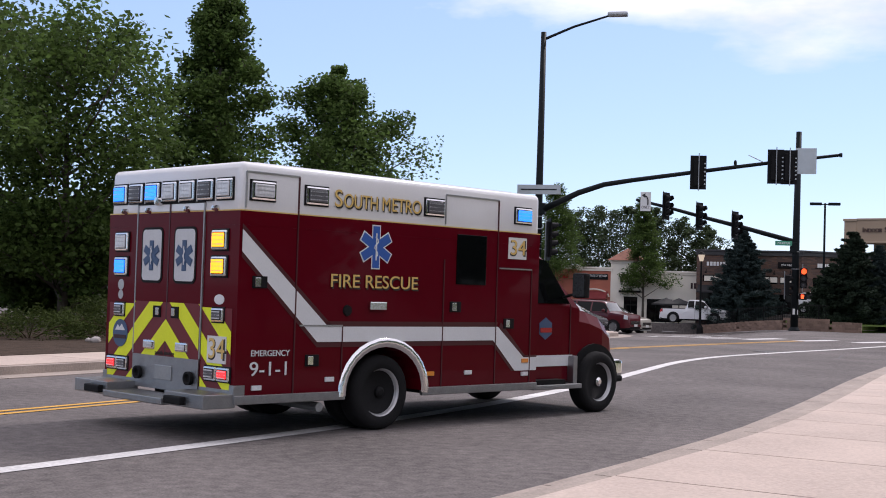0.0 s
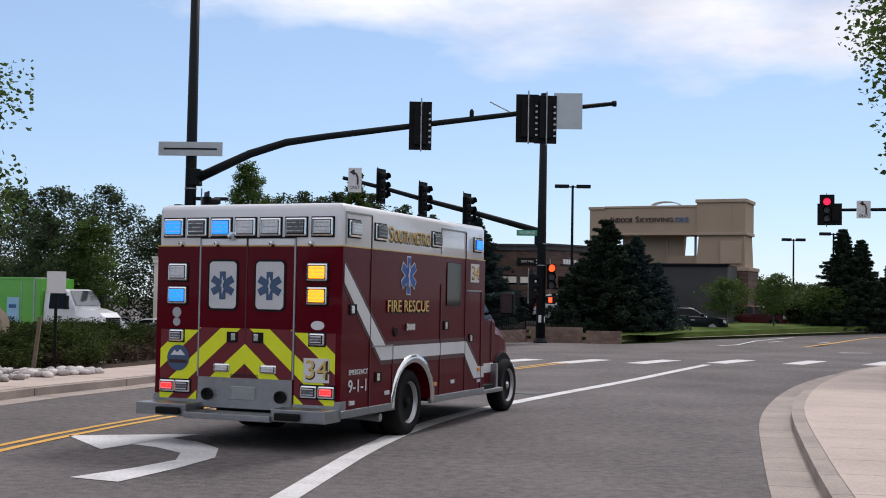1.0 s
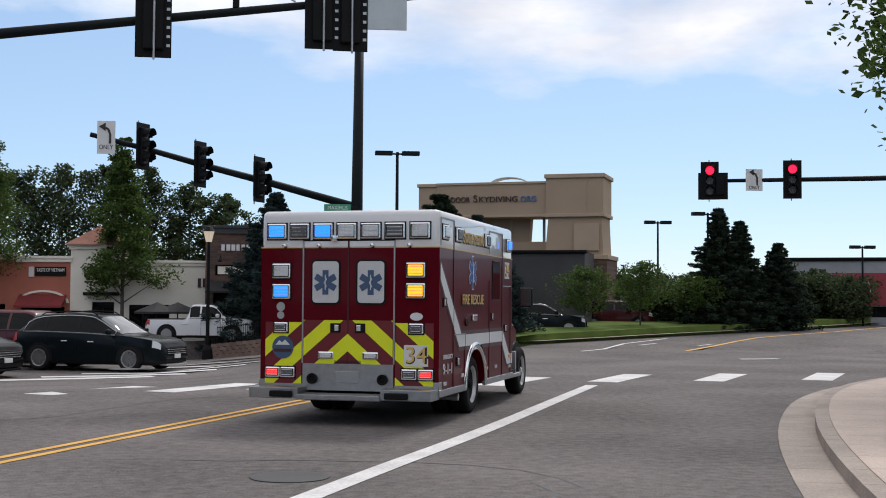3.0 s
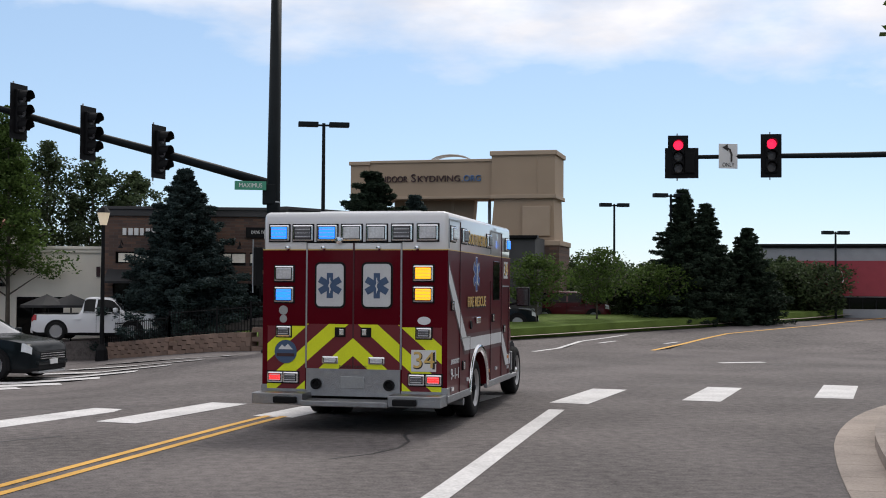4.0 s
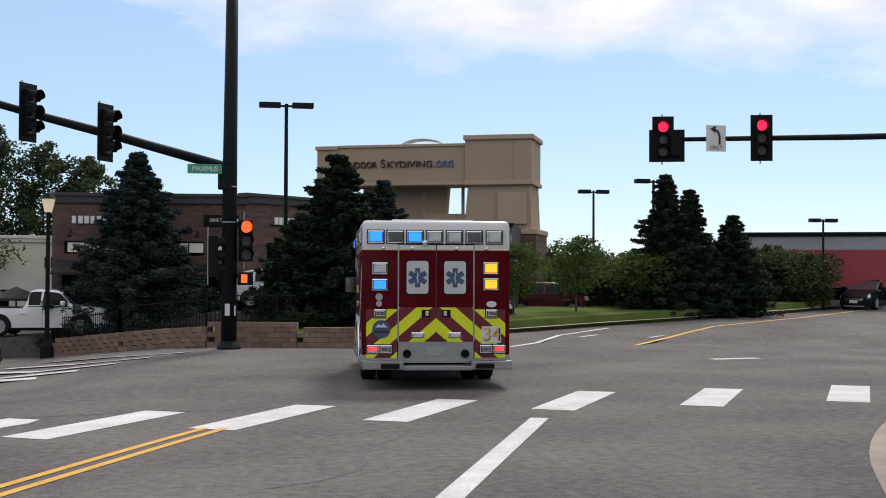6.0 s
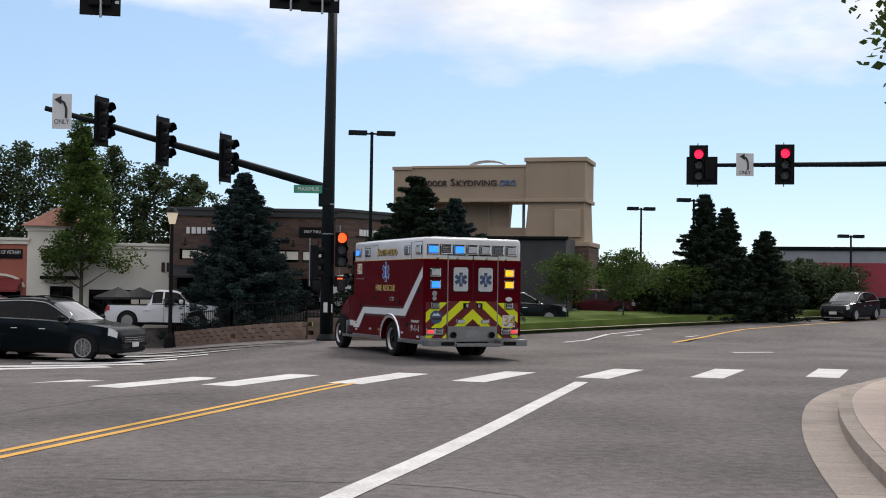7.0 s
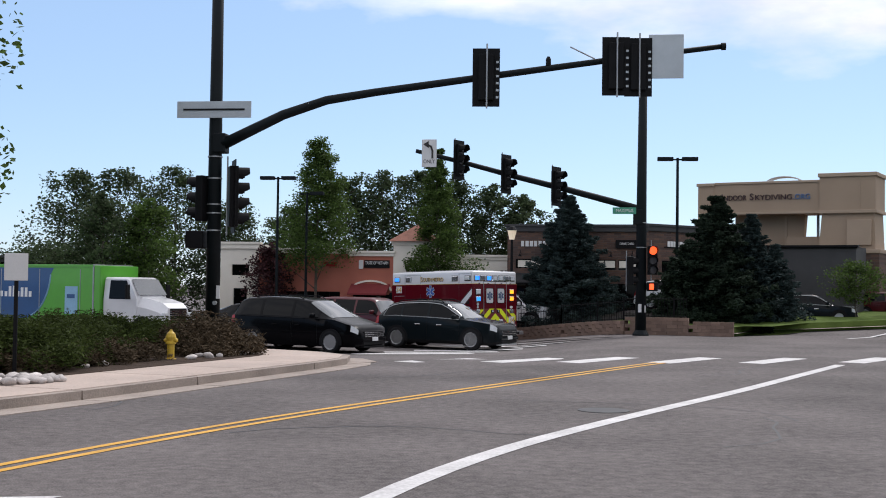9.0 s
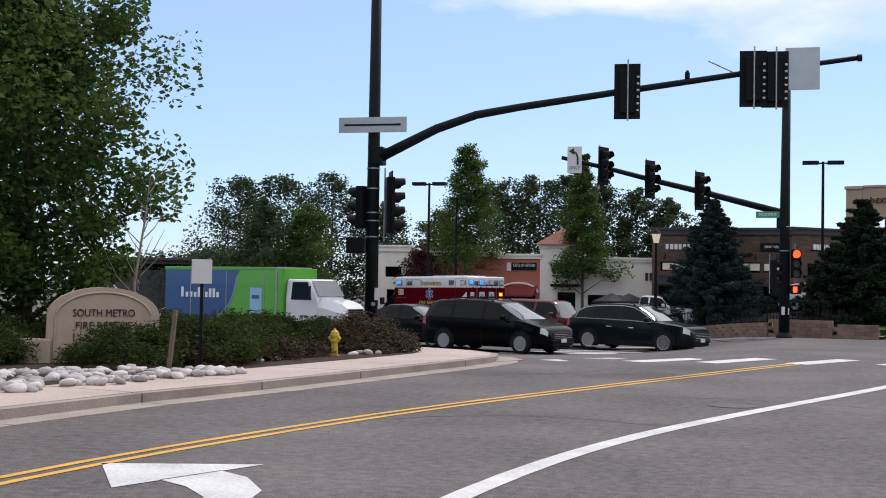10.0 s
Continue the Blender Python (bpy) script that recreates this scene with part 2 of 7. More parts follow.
def thing(name, m, label, category, group="", kind=""):
    ob = new(name)
    ob.empty_display_size = 0.2
    ob.matrix_basis = m
    return tagged(ob, label, category, group, kind)


def box(bm, lo, hi, bevel=0.0, m=None, mi=0):
    lo, hi = V(lo), V(hi)
    r = bmesh.ops.create_cube(bm, size=1.0)
    vs = r["verts"]
    for v in vs:
        v.co = V([(lo[k] + hi[k]) / 2 + v.co[k] * (hi[k] - lo[k]) for k in range(3)])
    fs = list({f for v in vs for f in v.link_faces})
    if bevel:
        es = list({e for v in vs for e in v.link_edges})
        r = bmesh.ops.bevel(bm, geom=es, offset=bevel, segments=2, profile=0.6, affect="EDGES")
        vs = list({v for f in r["faces"] for v in f.verts} | {v for v in vs if v.is_valid})
        fs = list({f for v in vs for f in v.link_faces})
    for f in fs:
        f.material_index = mi
    if m is not None:
        bmesh.ops.transform(bm, matrix=m, verts=vs)
    return vs


def nbox(lo, hi, bevel=0.0, m=None):
    bm = bmesh.new()
    box(bm, lo, hi, bevel, m)
    return bm


def tube(bm, pts, radii, n=10, caps=True):
    pts = [V(p) for p in pts]
    radii = radii if isinstance(radii, (list, tuple)) else [radii] * len(pts)
    rings = []
    up = V((0, 0, 1))
    for k, p in enumerate(pts):
        d = (pts[min(k + 1, len(pts) - 1)] - pts[max(k - 1, 0)]).normalized()
        a = d.cross(up)
        if a.length < 0.05:
            a = d.cross(V((0, 1, 0)))
        a.normalize()
        b = d.cross(a)
        rings.append([bm.verts.new(p + (a * math.cos(2 * math.pi * i / n) + b * math.sin(2 * math.pi * i / n)) * radii[k]) for i in range(n)])
    for r0, r1 in zip(rings, rings[1:]):
        for i in range(n):
            bm.faces.new((r0[i], r0[(i + 1) % n], r1[(i + 1) % n], r1[i]))
    if caps:
        bm.faces.new(rings[0])
        bm.faces.new(rings[-1])
    return bm


def ntube(pts, radii, n=10):
    return tube(bmesh.new(), pts, radii, n)


def prism(bm, outline, y0, y1, axis="y", mi=0):
    """An outline of (a, b) drawn out from y0 to y1 along an axis; a, b are the other two axes in order."""
    def at3(a, b, c):
        return {"x": (c, a, b), "y": (a, c, b), "z": (a, b, c)}[axis]
    r0 = [bm.verts.new(at3(a, b, y0)) for a, b in outline]
    r1 = [bm.verts.new(at3(a, b, y1)) for a, b in outline]
    n = len(outline)
    fs = [bm.faces.new(r0), bm.faces.new(r1)]
    for i in range(n):
        fs.append(bm.faces.new((r0[i], r0[(i + 1) % n], r1[(i + 1) % n], r1[i])))
    for f in fs:
        f.material_index = mi
    return bm


def nprism(outline, y0, y1, axis="y"):
    return prism(bmesh.new(), outline, y0, y1, axis)


def loft(bm, sections, caps=True):
    rings = [[bm.verts.new(p) for p in s] for s in sections]
    n = len(rings[0])
    for r0, r1 in zip(rings, rings[1:]):
        for i in range(n):
            bm.faces.new((r0[i], r0[(i + 1) % n], r1[(i + 1) % n], r1[i]))
    if caps:
        bm.faces.new(rings[0])
        bm.faces.new(rings[-1])
    return bm


def lathe(bm, profile, n=24, m=None):
    """profile of (radius, z), turned round z."""
    rings = [[bm.verts.new((r * math.cos(2 * math.pi * i / n), r * math.sin(2 * math.pi * i / n), z)) for i in range(n)] for r, z in profile]
    vs = [v for r in rings for v in r]
    for r0, r1 in zip(rings, rings[1:]):
        for i in range(n):
            bm.faces.new((r0[i], r0[(i + 1) % n], r1[(i + 1) % n], r1[i]))
    bm.faces.new(rings[0])
    bm.faces.new(rings[-1])
    if m is not None:
        bmesh.ops.transform(bm, matrix=m, verts=vs)
    return bm


def nlathe(profile, n=24, m=None):
    return lathe(bmesh.new(), profile, n, m)


def letters(name, text, size, parent, m, material, depth=0.004, label="", width=None):
    """Raised letters in the built-in font, drawn in the plane x, y of the pose m, centred."""
    cu = bpy.data.curves.new(name, "FONT")
    cu.body, cu.size, cu.extrude = text, size, depth
    cu.align_x, cu.align_y = "CENTER", "CENTER"
    ob = bpy.data.objects.new(name, cu)
    scene.collection.objects.link(ob)
    bpy.context.view_layer.update()
    me = bpy.data.meshes.new_from_object(ob)
    bpy.data.objects.remove(ob)
    if width and me.vertices:
        xs = [v.co.x for v in me.vertices]
        k = width / (max(xs) - min(xs))
        for v in me.vertices:
            v.co.x *= k
    # each letter becomes a piece of its own
    bm = bmesh.new()
    bm.from_mesh(me)
    bpy.data.meshes.remove(me)
    seen, runs = set(), []
    for v in bm.verts:
        if v in seen:
            continue
        pile, island = [v], []
        seen.add(v)
        while pile:
            u = pile.pop()
            island.append(u)
            for e in u.link_edges:
                o = e.other_vert(u)
                if o not in seen:
                    seen.add(o)
                    pile.append(o)
        lo, hi = min(u.co.x for u in island), max(u.co.x for u in island)
        runs.append([lo, hi, island])
    runs.sort(key=lambda q: q[0])
    glyphs = []
    for lo, hi, island in runs:
        if glyphs and lo < glyphs[-1][1] - 0.35 * (hi - lo):
            glyphs[-1][1] = max(hi, glyphs[-1][1])
            glyphs[-1][2] += island
        else:
            glyphs.append([lo, hi, list(island)])
    out = None
    for lo, hi, verts in glyphs:
        index = {v: k for k, v in enumerate(verts)}
        faces = {f for v in verts for f in v.link_faces}
        piece = bpy.data.meshes.new("letter")
        piece.from_pydata([tuple(v.co) for v in verts], [], [[index[v] for v in f.verts] for f in faces])
        piece.materials.append(material)
        out = new("letter" if len(glyphs) > 1 else name, piece)
        out.parent = parent
        out.matrix_basis = m
        if label:
            tagged(out, label)
    bm.free()
    return out


# ---- lie of the land ----
EYE, NEAR, SQUEEZE = 1.6, 48.0, 0.28


def rise(x, y):
    """Height of the ground: level at the crossing, falling a little to the left, climbing gently towards the far road."""
    d = math.hypot(x, y)
    f = min(1.0, max(0.0, (d - 26.0) / 12.0))
    a = min(1.0, max(0.0, (0.03 - x / max(d, 1.0)) / 0.13))
    dip = -0.45 * f * f * (3 - 2 * f) * a * a * (3 - 2 * a) if y > 0 else 0.0
    f = min(1.0, max(0.0, (d - 44.0) / 12.0))
    dip -= 0.25 * f * f * (3 - 2 * f) * a * a * (3 - 2 * a) if y > 0 else 0.0
    if d <= NEAR:
        return dip
    b = min(1.0, max(0.0, (x / d + 0.04) / 0.12))
    b = b * b * (3 - 2 * b) if y > 0 else 0.0
    return dip + b * EYE * (1 - d / (NEAR + (d - NEAR) / SQUEEZE))


def at(x, y):
    """Plan position of a survey point (the far side of the crossing is drawn in towards it)."""
    d = math.hypot(x, y)
    k = 1.0 if d <= NEAR else (NEAR + (d - NEAR) * SQUEEZE) / d
    return x * k, y * k, k


def up(z, k):
    return EYE + (z - EYE) * k


def sheet(name, outline, h0, h1, material, label, category, kind="structure", cell=3.0):
    """A flat-topped slab that follows the ground, h0 to h1 above it, on an outline in plan."""
    bm = bmesh.new()
    f = bm.faces.new([bm.verts.new((x, y, 0)) for x, y in outline])
    bmesh.ops.triangulate(bm, faces=[f])
    for _ in range(4):
        es = [e for e in bm.edges if e.calc_length() > cell]
        if not es:
            break
        bmesh.ops.subdivide_edges(bm, edges=es, cuts=1)
        bmesh.ops.triangulate(bm, faces=[f for f in bm.faces if len(f.verts) > 3])
    top = list(bm.faces)
    if h1 - h0 > 0.02:
        r = bmesh.ops.extrude_face_region(bm, geom=top)
        ups = {v for v in r["geom"] if isinstance(v, bmesh.types.BMVert)}
    else:
        ups = set(bm.verts)
    for v in bm.verts:
        v.co.z = rise(v.co.x, v.co.y) + (h1 if v in ups else h0)
    ob = new(name, link_mesh(name, bm, material))
    return tagged(ob, label, category, "", kind)


def eased(pts, times=2):
    """The polyline with its corners cut."""
    for _ in range(times):
        out = [pts[0]]
        for (x0, y0), (x1, y1) in zip(pts, pts[1:]):
            out += [(x0 * 0.75 + x1 * 0.25, y0 * 0.75 + y1 * 0.25), (x0 * 0.25 + x1 * 0.75, y0 * 0.25 + y1 * 0.75)]
        pts = out + [pts[-1]]
    return pts


def strip(name, pts, width, material, label, category="road marking", h=0.006, kind="structure", parent=None):
    bm = bmesh.new()
    dense = []
    for (x0, y0), (x1, y1) in zip(pts, pts[1:]):
        n = max(1, int(math.hypot(x1 - x0, y1 - y0) / 1.5))
        dense += [(x0 + (x1 - x0) * k / n, y0 + (y1 - y0) * k / n) for k in range(n)]
    dense.append(pts[-1])
    prev = None
    for k, p in enumerate(dense):
        a, b = V(dense[max(k - 1, 0)]), V(dense[min(k + 1, len(dense) - 1)])
        d = (b - a).normalized()
        nrm = V((d.y, -d.x)) * width / 2
        row = [bm.verts.new((p[0] + s * nrm.x, p[1] + s * nrm.y, rise(p[0], p[1]) + h)) for s in (-1, 1)]
        if prev:
            bm.faces.new((prev[0], prev[1], row[1], row[0]))
        prev = row
    ob = new(name, link_mesh(name, bm, material))
    return tagged(ob, label, category, "", kind)


def along(p, d, s, n=0.0):
    return (p[0] + d[0] * s + d[1] * n, p[1] + d[1] * s - d[0] * n)


ROAD = (0.3746, 0.9272)

# ---- ground, roads and pavements ----
bm = bmesh.new()
radii = [0.0, 8, 16, 22] + list(range(24, 62, 1)) + [64, 72, 84, 100, 130, 180, 260, 400, 700, 1500]
prev = None
for r in radii[1:]:
    ring = []
    for k in range(240):
        a = 2 * math.pi * k / 240
        x, y = r * math.cos(a), r * math.sin(a)
        ring.append(bm.verts.new((x, y, rise(x, y))))
    if prev is None:
        bm.faces.new(ring)
    else:
        for k in range(240):
            bm.faces.new((prev[k], prev[(k + 1) % 240], ring[(k + 1) % 240], ring[k]))
    prev = ring
tagged(new("ground", link_mesh("ground", bm, M["asphalt"])), "grey weathered asphalt road surface reaching to the horizon", "road", "", "structure")

RIGHT = [(-8.0, -46.7), (-2.6, -19.0), (0.1, -10.0), (1.25, -4.0), (2.3, 2.5), (3.15, 7.0), (3.95, 11.0), (4.9, 14.5), (6.1, 18.2), (7.4, 21.5), (8.8, 24.5), (10.7, 27.4), (13.2, 29.8), (16.5, 31.4), (30, 35.0), (60, 43)]
LEFT = [(-24.0, -46.7), (-14.5, -20.0), (-11.2, -6.5), (-9.9, -1.0), (-9.0, 4.5), (-8.45, 9.6), (-7.9, 12.6), (-7.16, 15.24), (-6.47, 18.26), (-5.49, 22.55), (-5.2, 24.3), (-5.4, 25.6), (-6.3, 26.7), (-7.6, 27.4), (-9.6, 28.2), (-30, 36.4), (-60, 48.5)]


def offset(line, n):
    """The line moved n metres to its right."""
    out = []
    for k, p in enumerate(line):
        a, b = V(line[max(k - 1, 0)]), V(line[min(k + 1, len(line) - 1)])
        d = (b - a).normalized()
        out.append((p[0] + d.y * n, p[1] - d.x * n))
    return out


def band(line, n0, n1):
    return offset(line, n0) + offset(line, n1)[::-1]


def pavement_pieces(name, line, n0, n1, h, step, material, label, host):
    """Concrete poured in bays with sawn joints, each bay a piece of its host."""
    pts = []
    for (x0, y0), (x1, y1) in zip(line, line[1:]):
        n = max(1, round(math.hypot(x1 - x0, y1 - y0) / step))
        pts += [(x0 + (x1 - x0) * k / n, y0 + (y1 - y0) * k / n) for k in range(n)]
    pts.append(line[-1])
    a, b = offset(pts, n0), offset(pts, n1)
    for k in range(len(pts) - 1):
        if pts[k][1] < -26 or abs(pts[k][0]) > 34:
            continue
        g = 0.006
        bm = bmesh.new()
        q = [V(a[k]).lerp(V(a[k + 1]), g), V(a[k]).lerp(V(a[k + 1]), 1 - g), V(b[k]).lerp(V(b[k + 1]), 1 - g), V(b[k]).lerp(V(b[k + 1]), g)]
        lo = [bm.verts.new((p.x, p.y, -0.05)) for p in q]
        hi = [bm.verts.new((p.x, p.y, h)) for p in q]
        bm.faces.new(hi)
        for i in range(4):
            bm.faces.new((lo[i], lo[(i + 1) % 4], hi[(i + 1) % 4], hi[i]))
        part(name, bm, material, host)


# right-hand side: gutter, kerb, pavement and verge
tagged(new("pavement"), "pale concrete pavement with gutter and kerb", "pavement", "", "structure")
right_walk = bpy.data.objects["pavement"]
RIGHT = eased(RIGHT)
pavement_pieces("gutter_bay", RIGHT, -0.45, 0.0, 0.012, 3.0, M["kerb"], "", right_walk)
pavement_pieces("kerb_stone", RIGHT, 0.0, 0.18, 0.14, 3.0, M["kerb"], "", right_walk)
pavement_pieces("paving_bay", RIGHT, 0.18, 3.4, 0.15, 2.4, M["concrete"], "", right_walk)
sheet("verge", band(RIGHT, 3.4, 26.0), -0.05, 0.16, M["grass"], "mown green grass verge beside the pavement", "grass")
# left-hand corner: gutter, kerb, pavement and planted bed
left_walk = tagged(new("pavement"), "pale concrete corner pavement with a worn kerb", "pavement", "", "structure")
pavement_pieces("gutter_bay", LEFT, 0.5, 0.0, 0.012, 3.0, M["kerb"], "", left_walk)
pavement_pieces("kerb_stone", LEFT, 0.0, -0.18, 0.14, 3.0, M["kerb"], "", left_walk)
pavement_pieces("paving_bay", LEFT, -0.18, -1.95, 0.15, 2.4, M["concrete"], "", left_walk)
LEFT_IN = offset(LEFT, -1.95)
sheet("planting_bed", LEFT_IN + [(-60, 5), (-60, -40)], -0.05, 0.16, M["mulch"], "brown bark mulch bed under junipers and trees", "planting bed")
# the flared end of the corner kerb
sheet("ramp", [(-5.25, 24.2), (-4.75, 25.4), (-5.3, 26.6), (-6.6, 27.4), (-6.3, 26.7), (-5.4, 25.6)], -0.02, 0.02, M["kerb"], "worn concrete kerb ramp flush with the road", "ramp")

# road markings
WHITE0 = (5.63, 27.98)
strip("edge_line", eased([(-18, -46), (-7.0, -19), (-4.3, -10.8), (-3.2, -6), (-2.5, -1), (-2.15, 3.0), (-1.75, 7.4), (-0.95, 11.0), (0.5, 14.88), (2.46, 19.6), (4.0, 23.7), WHITE0]), 0.24, M["white_line"], "long solid white painted lane line")
YEL = [(-22, -46), (-10.2, -19), (-6.9, -6.6), (-6.25, -2.4), (-6.05, 2.0), (-5.75, 6.6), (-4.66, 11.2), (-3.63, 14.44), (-2.01, 18.64), (0.85, 25.88), (1.5, 27.4)]
YEL = eased(YEL)
strip("centre_line", offset(YEL, -0.12), 0.11, M["yellow_line"], "solid yellow painted line of a double centre line")
strip("centre_line", offset(YEL, 0.12), 0.11, M["yellow_line"], "solid yellow painted line of a double centre line")
for k, (x, y) in enumerate([(-4.2, 25.7), (-2.3, 26.3), (-0.6, 26.75), (1.45, 27.3), (3.6, 27.9), (6.05, 28.95), (8.3, 29.2), (10.7, 29.5)]):
    d = (0.47, 0.88)
    strip("crosswalk_bar", [(x, y), along((x, y), d, 3.0)], 0.62, M["white_line"], "worn white painted crosswalk bar", h=0.005)
for k in range(7):
    f = k / 6
    x, y = -5.7 + 4.5 * f, 37.2 + 7.3 * f
    strip("crosswalk_bar", [(x - 1.85, y - 0.8 + 1.6 * f), (x + 1.75, y + 0.9 - 2.2 * f)], 0.55, M["white_line"], "worn white painted crosswalk bar", h=0.012)
strip("stop_bar", [at(12.36, 39.12)[:2], at(13.6, 39.4)[:2]], 0.3, M["white_line"], "short white stop bar across the far lane")
for pts in ([(12.6, 45.2), (15, 50), (20.71, 61.96), (30.35, 76.11), (55, 112)],):
    strip("far_centre_line", [at(*p)[:2] for p in pts], 0.16, M["yellow_line"], "faded yellow centre line of the far road")
for pts in ([(8.91, 44.62), (12.2, 52.5), (15.98, 60.18)], [(12.4, 50.8), (13.6, 53.0)], [(14.6, 50.5), (15.6, 52.2)]):
    strip("far_lane_line", [at(*p)[:2] for p in pts], 0.16, M["white_line"], "faded white lane line of the far road")


def turn_arrow(x, y):
    """A left-turn arrow painted on the lane: a hooked shaft and a broad head."""
    bm = bmesh.new()
    def p(s, n):
        a, b = along((x, y), ROAD, s * 1.3, n * 1.4)
        return bm.verts.new((a, b, 0.006))
    shaft = [(-1.3, 0.42, 0.2), (-0.6, 0.42, 0.2), (0.0, 0.36, 0.22), (0.45, 0.1, 0.25), (0.72, -0.3, 0.28), (0.8, -0.62, 0.28)]
    prev = None
    for s, n, w in shaft:
        t = (s + 1.3) / 2.1
        row = (p(s - w * t, n - w * (1 - t)), p(s + w * t, n + w * (1 - t)))
        if prev:
            bm.faces.new((prev[0], prev[1], row[1], row[0]))
        prev = row
    bm.faces.new((p(0.1, -0.6), p(1.5, -0.6), p(0.75, -1.45)))
    return tagged(new("turn_arrow", link_mesh("turn_arrow", bm, M["white_line"])), "white painted left turn arrow on the lane", "road marking", "", "structure")


turn_arrow(-3.95, 5.5)

# cracks and patches in the asphalt
rng = random.Random(4)
for x, y, h, n in [(-4, 12, 1.2, 7), (-1, 17, -0.5, 8), (2, 23, 0.2, 7), (-6.5, 14, 1.2, 9), (1.5, 12, 1.1, 6), (-4, 21, 0.4, 9), (5, 33, 0.3, 12), (-2, 29, 0.2, 10), (8, 38, 0.25, 12), (-9, 2, 1.2, 12), (-7, -4, 1.1, 10)]:
    pts = [(x, y)]
    for _ in range(n):
        h += rng.uniform(-0.5, 0.5)
        pts.append((pts[-1][0] + 0.6 * math.cos(h), pts[-1][1] + 0.6 * math.sin(h)))
    strip("road_crack", pts, 0.035, M["crack"], "thin dark sealed crack in the asphalt", "crack", h=0.003)
for x, y in [(0.21, 15.71), (-4.0, 33.5)]:
    bm = nlathe([(0.0, 0.0), (0.36, 0.0), (0.36, 0.008), (0.3, 0.012), (0.0, 0.012)], 20)
    ob = new("manhole_cover", link_mesh("manhole_cover", bm, M["crack"]))
    ob.location = (x, y, 0)
    tagged(ob, "dark round iron manhole cover set in the road", "manhole cover", "", "structure")

# far side: lawn behind the retaining wall, and the long verge of the far road
sheet("far_lawn", [(-3.5, 50.8), (-1.35, 47.65), (1.05, 45.65), (3.3, 45.15), (4.9, 44.9), (6.0, 48.3), (8.2, 48.75), (10.82, 49.93), (16.6, 52.9), (22.5, 57.0), (40.0, 73.0), (44.0, 96.0), (21.77, 67.48), (13.85, 57.6), (9, 55.5), (1, 54), (-3.5, 53.0)], 0.0, 0.34, M["grass"], "green lawn bank behind the far kerb", "grass")
strip("far_kerb", [(4.9, 44.7), (6.0, 48.15), (8.2, 48.6), (10.92, 49.78), (16.7, 52.75), (22.6, 56.85), (40.1, 72.85)], 0.3, M["concrete"], "pale concrete kerb of the far road", "kerb", h=0.12)

# ---- plants ----
def leaf_mesh(name, centres, spread, count, size, material, seed, flat=0.5, long=1.6):
    """A crown as one mesh: many small four-cornered leaves in uneven clumps round the centres."""
    r = np.random.RandomState(seed)
    c = np.array(centres, float)
    pick = r.randint(0, len(c), count)
    sp = np.array(spread, float)[pick] if np.ndim(spread) else np.full(count, spread)
    p = c[pick] + np.clip(r.normal(size=(count, 3)), -1.7, 1.7) * sp[:, None] * np.array([1, 1, 0.75])
    a = r.normal(size=(count, 3))
    a[:, 2] *= flat
    a /= np.linalg.norm(a, axis=1)[:, None]
    b = np.cross(a, r.normal(size=(count, 3)))
    b /= np.linalg.norm(b, axis=1)[:, None]
    s = size * r.uniform(0.6, 1.3, count)[:, None]
    v = np.stack([p - a * s * long, p - b * s, p + a * s * long, p + b * s], 1).reshape(-1, 3)
    me = bpy.data.meshes.new(name)
    me.from_pydata(v.tolist(), [], [(4 * k, 4 * k + 1, 4 * k + 2, 4 * k + 3) for k in range(count)])
    me.materials.append(material)
    return me


def broadleaf(name, m, height, width, seed, label, leaf, leaves=9000, size=0.085, bare=0.22, shape="oval", category="tree", group="", trunk=0.13, kind=""):
    """A tree: tapered trunk, limbs that fork, and a crown of leaf clumps with gaps."""
    r = random.Random(seed)
    t = thing(name, m, label, category, group, kind)
    bm = bmesh.new()
    lean = r.uniform(-0.03, 0.03) * height
    tube(bm, [(0, 0, -0.1), (0.01, 0, height * 0.25), (lean * 0.5, 0.02, height * 0.55), (lean, 0, height * 0.92)], [trunk, trunk * 0.8, trunk * 0.5, 0.015], 8)
    centres, spread = [], []
    n = 36
    for k in range(n):
        f = bare + (0.97 - bare) * (k + r.random()) / n
        z = f * height
        q = (f - bare) / (1 - bare)
        if shape == "oval":
            w = math.sin(math.pi * min(1, 0.16 + 0.84 * q)) ** 0.7
        elif shape == "cone":
            w = 1.02 - 0.92 * q
        else:
            w = min(1.0, 0.55 + q) * (1.0 if q < 0.7 else (1.25 - 0.9 * (q - 0.7) / 0.3 * 0.9))
        a = k * 2.4 + r.uniform(-0.4, 0.4)
        reach = width / 2 * max(0.12, w) * r.uniform(0.72, 1.12)
        x0 = lean * q
        tip = (x0 + reach * math.cos(a), reach * math.sin(a), z + reach * 0.25)
        mid = (x0 + reach * 0.5 * math.cos(a + 0.1), reach * 0.5 * math.sin(a + 0.1), z - reach * 0.05)
        tube(bm, [(x0 * 0.6, 0, max(0.3, z - reach * 0.4)), mid, tip], [trunk * 0.32, trunk * 0.18, 0.012], 5)
        for g in (0.45, 0.72, 1.0):
            jit = width * (0.3 + 0.7 * max(0.12, min(1.0, w)))
            centres.append((x0 + reach * g * math.cos(a) + r.uniform(-0.1, 0.1) * jit, reach * g * math.sin(a) + r.uniform(-0.1, 0.1) * jit, z + reach * 0.25 * g + r.uniform(-0.04, 0.06) * height))
            spread.append(jit * r.uniform(0.06, 0.115))
    part("trunk", bm, M["bark"], t, smooth=True)
    part("crown", leaf_mesh("crown", centres, spread, leaves, size, leaf, seed), None, t)
    return t


